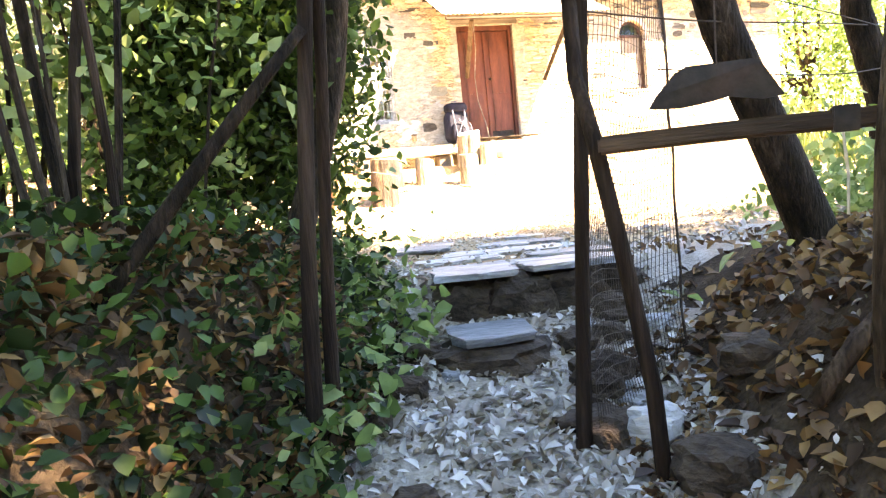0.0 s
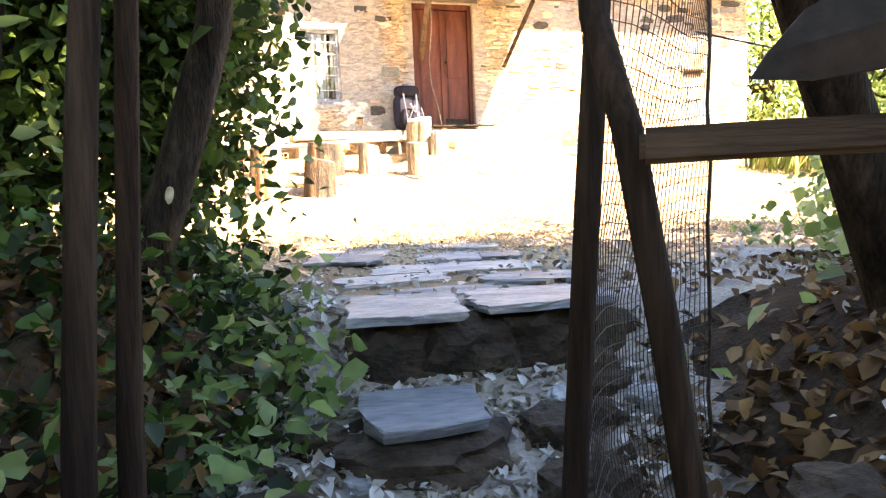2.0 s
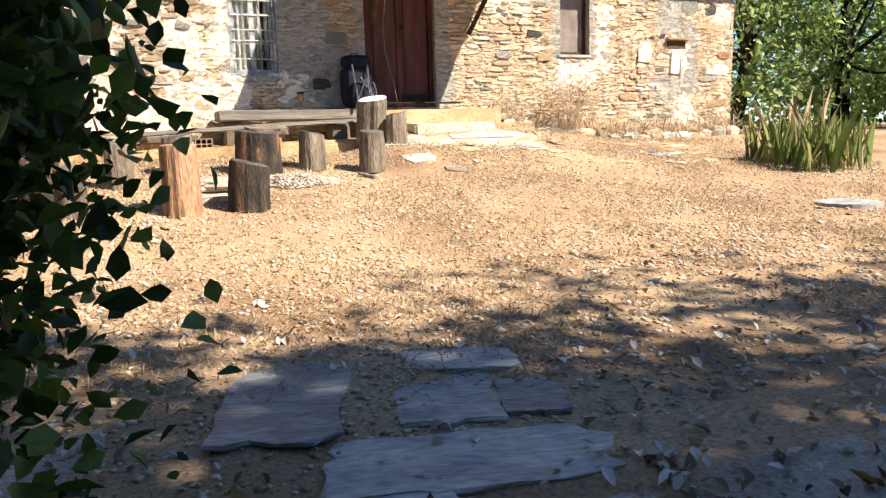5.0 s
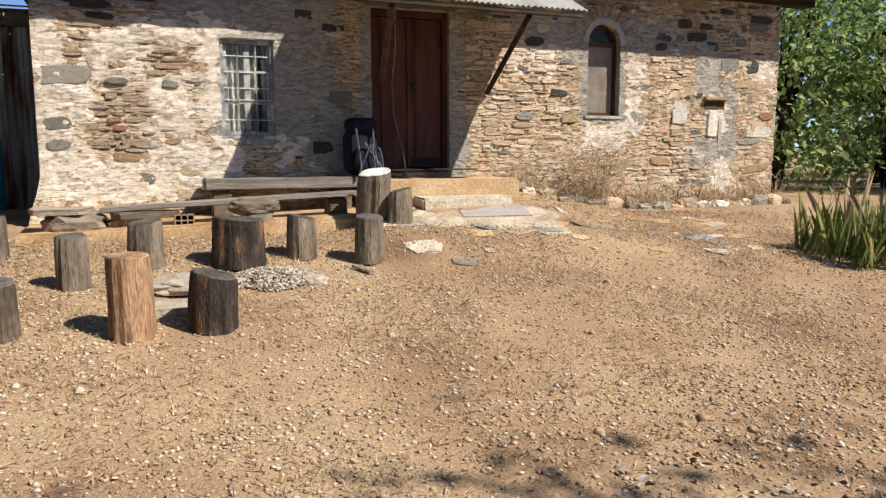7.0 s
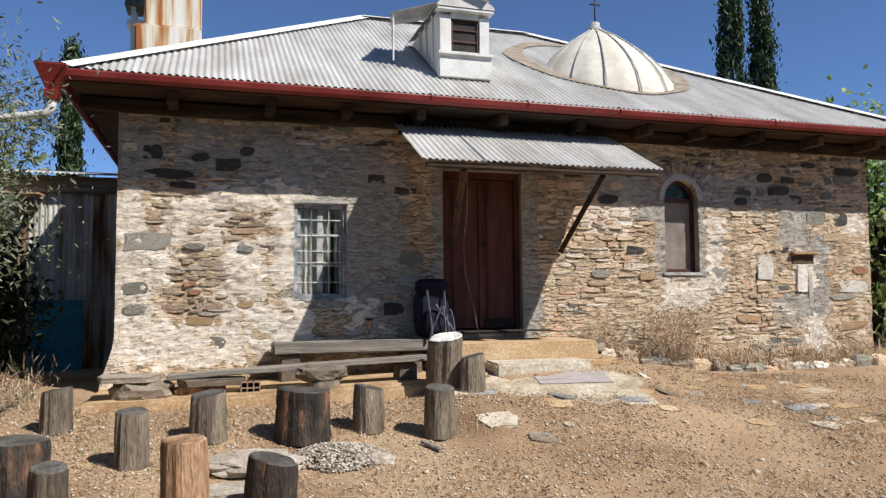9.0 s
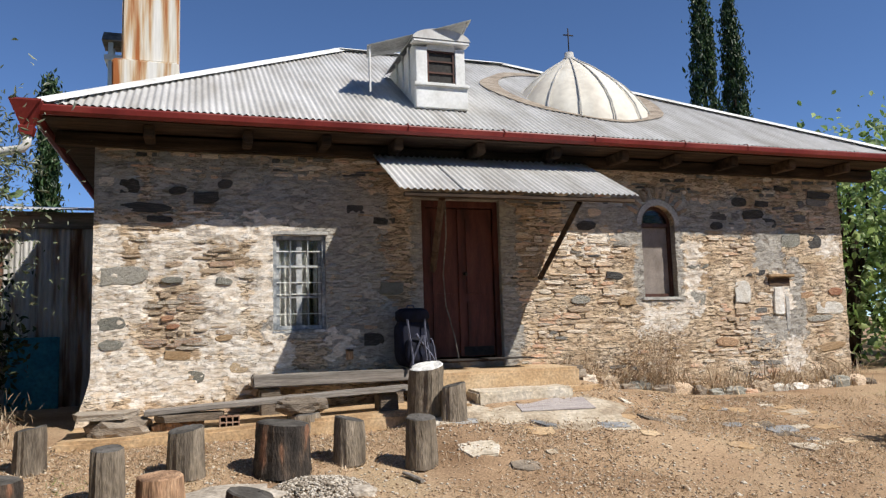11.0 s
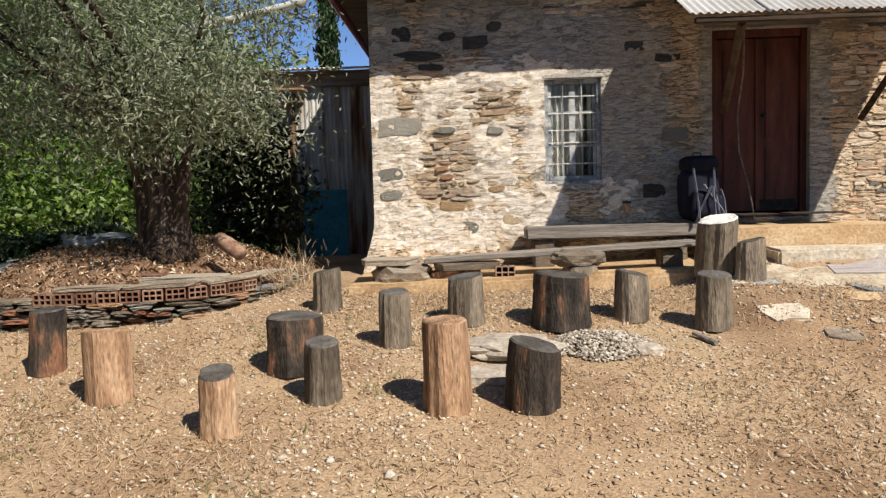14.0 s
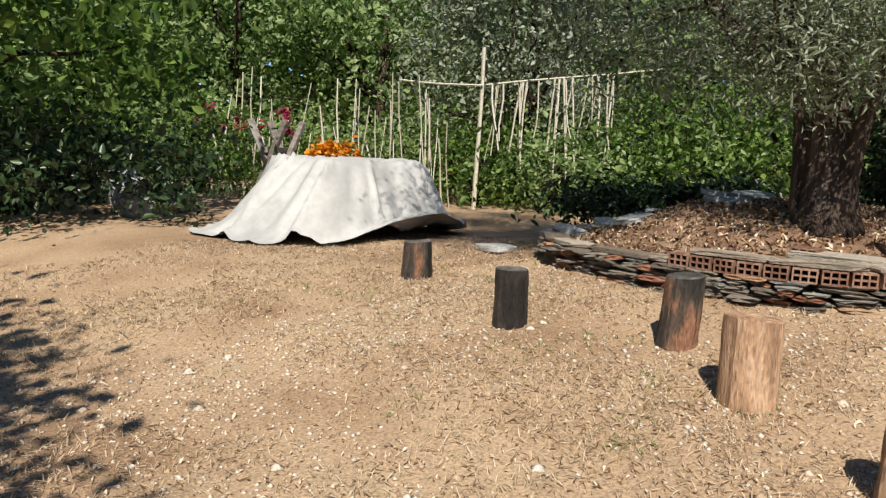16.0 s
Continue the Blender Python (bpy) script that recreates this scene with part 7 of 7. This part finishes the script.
olive = tree("olive_tree", "old olive tree with a gnarled multi-stemmed trunk", -6.05, -0.75, (ot, [0.36, 0.25, 0.21, 0.17, 0.1]),
             [(bend((-5.92, -0.85, 0.1), (-5.55, -0.9, 2.3), 6, 0.06, 1), [0.15, 0.11, 0.085, 0.065, 0.05, 0.035, 0.02]), (bend((-6.18, -0.8, 0.1), (-6.6, -0.8, 2.3), 6, 0.06, 2), [0.16, 0.12, 0.09, 0.07, 0.05, 0.035, 0.02]), (bend((-6.1, -0.55, 0.2), (-6.5, 0.1, 2.5), 6, 0.06, 3), [0.16, 0.12, 0.09, 0.07, 0.05, 0.035, 0.02])] + limbs_to(oc, (-6.15, -0.65, 1.5), 12, 0.05, 31),
             M_BARK_O, L_OLIVE, oc, 84000, 0.24, 0.066, 0.24, 33, 0.1, z=0.15)
lc = shell(-5.85, 1.6, 1.0, 0.72, 0.6, 1.1, 90, 35, -0.95)
tree("laurel_bush", "dense dark laurel bush in front of the shed", -5.85, 1.6, ([(-5.85, 1.6, -0.1), (-5.85, 1.6, 0.8), (-5.8, 1.6, 1.5)], [0.06, 0.05, 0.02]), limbs_to(lc, (-5.85, 1.6, 0.6), 6, 0.02, 35), M_BARK, L_DARK, lc, 9000, 0.16, 0.09, 0.42, 36, 0.2)


def cypress(x, y, z0, h, r, seed):
    rg = np.random.default_rng(seed)
    base = thing("cypress", x, y, z0, "tall slender dark green cypress", "tree", "cypresses behind the house")
    v, f = tube_arrays([(0, 0, -0.2), (0, 0, h * 0.5), (0, 0, h * 0.92)], [0.2, 0.12, 0.03], 8)
    put("trunk", mesh_of("trunk", v, f, M_BARK), base)
    C = []
    for _ in range(420):
        t = rg.random()
        rr = r * (1 - t) ** 0.55 * (0.55 + 0.45 * rg.random()) * (1 if t > 0.06 else 0.6)
        a = rg.uniform(0, 6.28)
        C.append((rr * math.cos(a), rr * math.sin(a), h * (0.04 + 0.96 * t)))
    put("crown", leaf_mesh("crown", blobs(C, 12000, (0.12, 0.12, 0.3), seed), 0.22, L_CYP, 0.35, seed, 0, axis=(0, 0, 1, 0.4)), base)


cypress(20.6, 20.0, -0.2, 17.6, 1.15, 1)
cypress(22.5, 20.2, -0.2, 17.0, 1.15, 2)
cypress(-7.9, 20.0, -0.2, 10.2, 0.42, 3)


def wood_tree(x, y, h, r, seed, leaf=None, n=5200, size=0.2, label="leafy woodland tree behind the yard", low=-0.95, name="woodland_tree", zc=0.52):
    g = gz(x, y)
    cc = shell(x, y, g + h * zc, r, r, h * 0.5, 70, seed, low)
    tr_ = bend((x, y, g - 0.1), (x + 0.3, y, g + h * 0.75), 5, 0.2, seed)
    return tree(name, label, x, y, (tr_, [0.16, 0.15, 0.13, 0.11, 0.08, 0.04]), limbs_to(cc, tr_[2], 8, 0.06, seed), M_BARK, leaf or L_WOOD, cc, n, (0.42, 0.42, 0.36), size, 0.6, seed, 0.4)


# woods beyond the garden
WOODS = [(-9.8, 9.5, 4.4, 2.2), (-12.5, 9.0, 7.5, 2.8), (-15.5, 9.5, 8.5, 3.0), (-19, 9.0, 9.0, 3.2), (-22.5, 7.0, 9.0, 3.2), (-25, 3.5, 9.5, 3.4), (-26.5, -0.5, 9.5, 3.2), (-27, -4.5, 9.5, 3.4), (-24, -8, 9.0, 3.2),
         (-14, 14, 11, 3.6), (-20, 14, 12, 3.8), (-27, 9, 12.5, 4.0), (-31, 2, 13, 4.2), (-32, -6, 13, 4.2), (-10, 15, 5.5, 2.6)]
for i, (x, y, h, r) in enumerate(WOODS):
    wood_tree(x, y, h, r, 60 + i, n=4600 if i < 9 else 3600, size=0.2 if i < 9 else 0.27)
# garden shrubs, low and bright
for i, (x, y, h, r) in enumerate(((-13.0, 4.6, 1.5, 1.1), (-15.2, 4.2, 1.5, 1.2), (-17.0, 3.0, 1.7, 1.2), (-10.8, 5.8, 1.9, 1.3), (-18.6, 1.6, 1.6, 1.1), (-9.4, 6.2, 2.4, 1.2), (-20.0, -0.2, 1.8, 1.2), (-12.0, 6.6, 3.2, 1.4))):
    wood_tree(x, y, h, r, 90 + i, L_BROAD if i % 2 else L_WOOD, 2600, 0.12, "leafy green garden shrub behind the cane frame", -0.98, "garden_shrub", 0.5)
# second olive over the canes, and the shade tree beyond the yard
wood_tree(-15.2, 5.4, 5.4, 2.2, 110, L_OLIVE, 16000, 0.11, "grey-green olive tree behind the cane frame", -0.6, "olive_tree", 0.66)
wood_tree(-14.6, -9.2, 6.5, 2.4, 111, L_BROAD, 7000, 0.16, "dark leafy tree shading the far end of the yard", -0.5, "shade_tree", 0.66)
wood_tree(-15.5, -5.5, 6.5, 2.6, 112, L_BROAD, 7000, 0.17, "dark leafy tree shading the far end of the yard", -0.55, "shade_tree", 0.6)
wood_tree(-19.5, -6.5, 7.5, 2.8, 113, L_BROAD, 6000, 0.18, "dark leafy tree shading the far end of the yard", -0.6, "shade_tree", 0.6)
# trees past the far house corner
for i, (x, y, h, r) in enumerate(((10.2, 3.0, 5.0, 1.6), (12.8, 2.2, 5.6, 1.9), (15.5, 4.5, 6.5, 2.4), (9.4, 6.0, 4.6, 1.3), (18.5, 2.0, 7, 2.6), (14.0, -0.5, 4.2, 1.8), (17.5, -2.0, 5.0, 2.2), (21.0, 6.5, 8.0, 3.0))):
    wood_tree(x, y, h, r, 120 + i, L_CYP if i == 3 else L_WOOD, 4600, 0.14 if i in (0, 1, 3) else 0.18, "leafy green tree past the house corner", -0.98, "yard_tree", 0.5)

# woodland closing the view all round, lower behind the house
rg = np.random.default_rng(99)
C = []
while len(C) < 1500:
    a = rg.uniform(0, 360)
    d = rg.uniform(26, 36)
    if rg.random() < 0.45:
        a = rg.uniform(14, 110)
    if 8 < a < 125:
        h = 13.5 * smooth01((a - 12) / 14)
    elif a > 238 and a < 290:
        h = 7.0
    elif 125 <= a <= 238:
        h = 9.0
    else:
        h = 3.0
    if h < 2:
        continue
    x, y = -3.0 - d * math.sin(radians(a)), -8.0 + d * math.cos(radians(a))
    C.append((x, y, gz(x, y) + h * rg.random() ** 0.8))
CB = [(-3.0 - 39 * math.sin(radians(a)), -8.0 + 39 * math.cos(radians(a)), 16.0 * u) for a, u in zip(rg.uniform(24, 112, 900), rg.random(900))]
stuff("far_woods", leaf_mesh("far_woods", blobs(CB, 42000, 1.0, 91), 0.7, L_BROAD, 0.7, 91, 0.3), "deep woodland behind the garden trees", "woods")
stuff("far_woods", leaf_mesh("far_woods", blobs(C, 120000, 0.95, 98), 0.3, L_WOOD, 0.6, 98, 0.3), "leafy woodland closing the view round the yard", "woods")
# Low woods out of view behind the gully, added to cut bounce light.
C = [(x, y, -1.0 + 4.0 * rg.random()) for x, y in zip(rg.uniform(-16, 10, 380), rg.uniform(-26, -18, 380))]
stuff("gully_woods", leaf_mesh("gully_woods", blobs(C, 30000, 0.75, 93), 0.26, L_SHADE, 0.6, 93, 0.3), "unseen low woodland added behind the gully to block light", "woods")
C = [(x, y, gz(x, y) + 0.2 + 1.1 * rg.random()) for x, y in zip(rg.uniform(-24, -9, 160), rg.uniform(3.5, 8.5, 160)) if y > 3.0 - (x + 9) * 0.12 and bed_rho(x, y) > 1.2]
stuff("undergrowth", leaf_mesh("undergrowth", blobs(C, 9000, 0.35, 97), 0.13, L_WOOD, 0.5, 97, 0.3), "bright green undergrowth along the garden edge", "undergrowth")
C = [(x, y, gz(x, y) + 0.2 + 1.5 * rg.random()) for x, y in zip(rg.uniform(-26, -19, 60), rg.uniform(-8, 3, 60))]
stuff("undergrowth", leaf_mesh("undergrowth", blobs(C, 5000, 0.4, 96), 0.15, L_BROAD, 0.5, 96, 0.3), "shaded green undergrowth at the far end of the yard", "undergrowth")
# Shade beneath the trees is put into the undergrowth's leaf colour.
C = [(x, y, gz(x, y) + 0.1 + 1.0 * rg.random()) for x, y in zip(rg.uniform(-24, -13.5, 110), rg.uniform(-5.6, -2.6, 110))]
stuff("undergrowth", leaf_mesh("undergrowth", blobs(C, 9000, 0.3, 95), 0.12, L_DARK, 0.5, 95, 0.3), "undergrowth darkened for the shade beneath the yard trees", "undergrowth")
C = [(x, y, gz(x, y) + 5.0 * rg.random() ** 1.3) for x, y in zip(rg.uniform(-29, -24, 150), rg.uniform(-10, 5, 150))]
stuff("undergrowth", leaf_mesh("undergrowth", blobs(C, 12000, 0.6, 94), 0.2, L_WOOD, 0.55, 94, 0.3), "sunlit thicket at the far end of the yard", "undergrowth")


# ---------------------------------------------------------------- garden: covered table, canes, trestle, flowers
def tarp():
    """A cloth draped over the low table, its hem trailing furthest towards the yard."""
    na, nr_ = 168, 40
    V, F = [], []
    for j in range(nr_ + 1):
        for i in range(na):
            th = 2 * math.pi * i / na
            reach = 1.45 + 0.12 * math.sin(2 * th + 0.6) + 0.07 * math.sin(5 * th) + 0.05 * math.sin(9 * th + 1) + 0.32 * max(0.0, math.cos(th + 1.75)) ** 2
            q = reach * j / nr_
            x, y = -11.9 + q * math.cos(th), -1.7 + 1.12 * q * math.sin(th)
            d = math.hypot(max(-12.4 - x, 0, x + 11.35), max(-2.3 - y, 0, y + 0.95))
            g = gz(x, y)
            fall = 0.62 + 0.55 * max(0.0, math.cos(th + 1.75))
            k = smooth01(1 - d / fall)
            z = g + 0.03 + (0.55 - g) * k
            crease = 1 - abs(math.sin(th * 4.0 + 0.8 * math.sin(2.4 * d) + 0.9 * noise.noise((x, y, 3))))
            z += (0.30 * crease ** 3 - 0.07 + 0.05 * math.sin(th * 17 + 4 * d)) * smooth01(d / 0.3) * (1 - 0.75 * smooth01((d - 0.5) / 0.7))
            z += 0.04 * (1 - abs(noise.noise((x * 2.3 + y, y * 2.3 - x, 2)))) ** 4 + 0.025 * noise.noise((x * 1.7, y * 1.7, 6)) + 0.012 * noise.noise((x * 6, y * 6, 0))
            lift = 0.30 * math.exp(-(1 - math.cos(th - 0.1)) / 0.13) * smooth01((j / nr_ - 0.55) / 0.3)
            V.append((x, y, max(z, g + 0.03 + lift)))
    for j in range(nr_):
        for i in range(na):
            a, b = j * na + i, j * na + (i + 1) % na
            F.append((a, b, b + na, a + na) if j else (b, b + na, a + na))
    return mesh_of("tarpaulin", V, F, M_TARP, True)


put("tarpaulin", tarp(), None, None, "creased white tarpaulin thrown over a low table", "tarpaulin")
tb = thing("low_table", -11.9, -1.65, -0.42, "low timber table hidden under the tarpaulin", "table")
part("tabletop", box_bm((-0.5, -0.65, 0.86), (0.5, 0.65, 0.92), 0.01), M_BEAM, tb)
for x in (-0.42, 0.42):
    for y in (-0.55, 0.55):
        part("leg", box_bm((x - 0.04, y - 0.04, 0), (x + 0.04, y + 0.04, 0.858)), M_BEAM, tb)


def trestle(x, y, rz):
    t = thing("trestle", x, y, gz(x, y), "grey weathered crossed-leg trestle", "trestle", rz=rz)
    for sy in (-0.5, 0.5):
        for a in (-1, 1):
            v, f = tube_arrays([(-0.35 * a, sy, -0.02), (0.34 * a, sy, 1.6)], [0.075, 0.07], 6, 0.1)
            put("leg", mesh_of("leg", v, f, M_GREYWOOD), t)
    for z, x_ in ((1.0, -0.02), (0.12, 0.0)):
        part("crosspiece", box_bm((x_ - 0.05, -0.6, z), (x_ + 0.05, 0.6, z + 0.1), 0.01), M_GREYWOOD, t)
    return t


trestle(-16.1, -0.33, 40)
rng = random.Random(61)
frame_ob = thing("cane_frame", -14.3, 3.2, gz(-14.3, 3.2), "rickety garden frame of bleached canes", "cane frame")


def cane(p, q, r=0.016):
    r = r * 1.9
    v, f = tube_arrays(bend(p, q, 4, 0.03, rng.randrange(999)), [r, r, r * 0.9, r * 0.85, r * 0.8], 5)
    put("cane", mesh_of("cane", v, f, M_CANE), frame_ob)


cane((0, 0, -0.1), (0.05, 0.05, 3.25), 0.026)
cane((0.1, 0.1, 2.52), (2.7, 2.35, 2.92), 0.012)
cane((0.1, 0, 2.5), (-1.3, -1.0, 2.58), 0.012)
for i in range(26):
    t = min(1.0, max(0.0, i / 25 + rng.uniform(-0.09, 0.09)))
    x, y, z = 0.2 + 1.8 * t, 0.18 + 1.57 * t, 2.55 + 0.27 * t
    cane((x, y, z), (x + rng.uniform(-0.3, 0.3), y, z - rng.uniform(1.0, 2.1)), rng.uniform(0.006, 0.012))
for i in range(44):
    t = min(1.0, max(0.0, i / 43 + rng.uniform(-0.06, 0.06)))
    x, y = -0.3 - 4.2 * t, -0.2 - 3.4 * t
    cane((x, y, -0.1), (x + rng.uniform(-0.45, 0.45), y + rng.uniform(-0.4, 0.4), rng.uniform(1.2, 2.75)), rng.uniform(0.006, 0.013))
fl = thing("marigold_bush", -14.4, -0.2, gz(-14.4, -0.2), "low bush of orange marigolds", "flowers")
C = blobs(shell(0, 0, 1.0, 0.42, 0.42, 0.2, 30, 71, -0.2), 1100, 0.06, 71)
put("flowers", leaf_mesh("flowers", C, 0.075, L_ORANGE, 0.9, 71, 1.0), fl)
put("foliage", leaf_mesh("foliage", blobs(shell(0, 0, 0.5, 0.5, 0.5, 0.45, 30, 72, -0.9), 1600, 0.12, 72), 0.09, L_BROAD, 0.5, 72), fl)
for i, (x, y) in enumerate(((-17.6, 0.9), (-19.0, -0.3), (-18.2, 0.2))):
    ros = thing("rose_bush", x, y, gz(x, y), "tall rose bush with magenta flowers", "rose bush", "roses by the canes")
    put("foliage", leaf_mesh("foliage", blobs(shell(0, 0, 1.0, 0.5, 0.5, 0.8, 26, 80 + i, -0.9), 1300, 0.13, 80 + i), 0.08, L_BROAD, 0.6, 80 + i), ros)
    put("flowers", leaf_mesh("flowers", blobs(shell(0, 0, 1.5, 0.45, 0.45, 0.5, 5, 84 + i, -0.3), 150, 0.05, 84 + i), 0.07, L_PINK, 0.9, 84 + i, 0.8), ros)
for i, (x, y, s) in enumerate(((-16.5, 7.2, 0.5), (-15.8, 7.6, 0.4), (-15.2, 7.9, 0.6))):
    rough_rock("white_sack", x, y, gz(x, y) - 0.05, s, s, 0.35, M_TARP, "white sack lying at the garden edge", "sack", 700 + i)
rng = random.Random(90)
for i in range(9):
    x, y = -14.8 - 0.75 * i + rng.uniform(-0.2, 0.2), -3.4 + 0.18 * i
    rough_rock("dark_rock", x, y, gz(x, y) - 0.05, 0.55, 0.5, rng.uniform(0.5, 0.8), M_SLATE, "dark boulder in the shade at the yard edge", "boulder", 720 + i, 30 * i, "boulders at the yard edge")

# ---------------------------------------------------------------- rubble stones of the front wall
KIND = {"G": M_STONE_G, "D": M_STONE_D, "R": M_STONE_R, "O": M_STONE_O, "W": M_STONE_W}
ACC_MESH = {(k, i): mesh_of("stone", *VARIANTS[i], KIND[k]) for k in KIND for i in range(5)}
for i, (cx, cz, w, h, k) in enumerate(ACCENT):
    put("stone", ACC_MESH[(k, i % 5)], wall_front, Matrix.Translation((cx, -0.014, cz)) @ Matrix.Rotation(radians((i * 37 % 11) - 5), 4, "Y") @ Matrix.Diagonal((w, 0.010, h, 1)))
near, far = [], []
for s in wall_stones():
    (near if s[0] < 0.0 and s[1] < 2.2 and len(near) < 250 else far).append(s)
for cx, cz, w, h, rot, dep, k in near:
    fl_ = 0.10 * smooth01((0.55 - cz) / 0.7) * smooth01((cx + 2.2) / -1.7)
    put("stone", STONE_MESHES[k], wall_front, Matrix.Translation((cx, -0.004 - fl_, cz)) @ Matrix.Rotation(radians(rot), 4, "Y") @ Matrix.Diagonal((w, dep, h, 1)))
V, F, MI = [], [], []
rng = random.Random(12)
for cx, cz, w, h, rot, dep, k in far:
    o = len(V)
    c, s = math.cos(radians(rot)), math.sin(radians(rot))
    fl_ = 0.10 * smooth01((0.55 - cz) / 0.7) * smooth01((cx + 2.2) / -1.7)
    for x, y, z in VARIANTS[k][0]:
        x, z = x * w, z * h
        V.append((cx + x * c + z * s, y * dep - 0.004 - fl_, cz - x * s + z * c))
    F += [tuple(i + o for i in q) for q in VARIANTS[k][1]]
    # More dark stones above 2.3 m put the eave shade into colour.
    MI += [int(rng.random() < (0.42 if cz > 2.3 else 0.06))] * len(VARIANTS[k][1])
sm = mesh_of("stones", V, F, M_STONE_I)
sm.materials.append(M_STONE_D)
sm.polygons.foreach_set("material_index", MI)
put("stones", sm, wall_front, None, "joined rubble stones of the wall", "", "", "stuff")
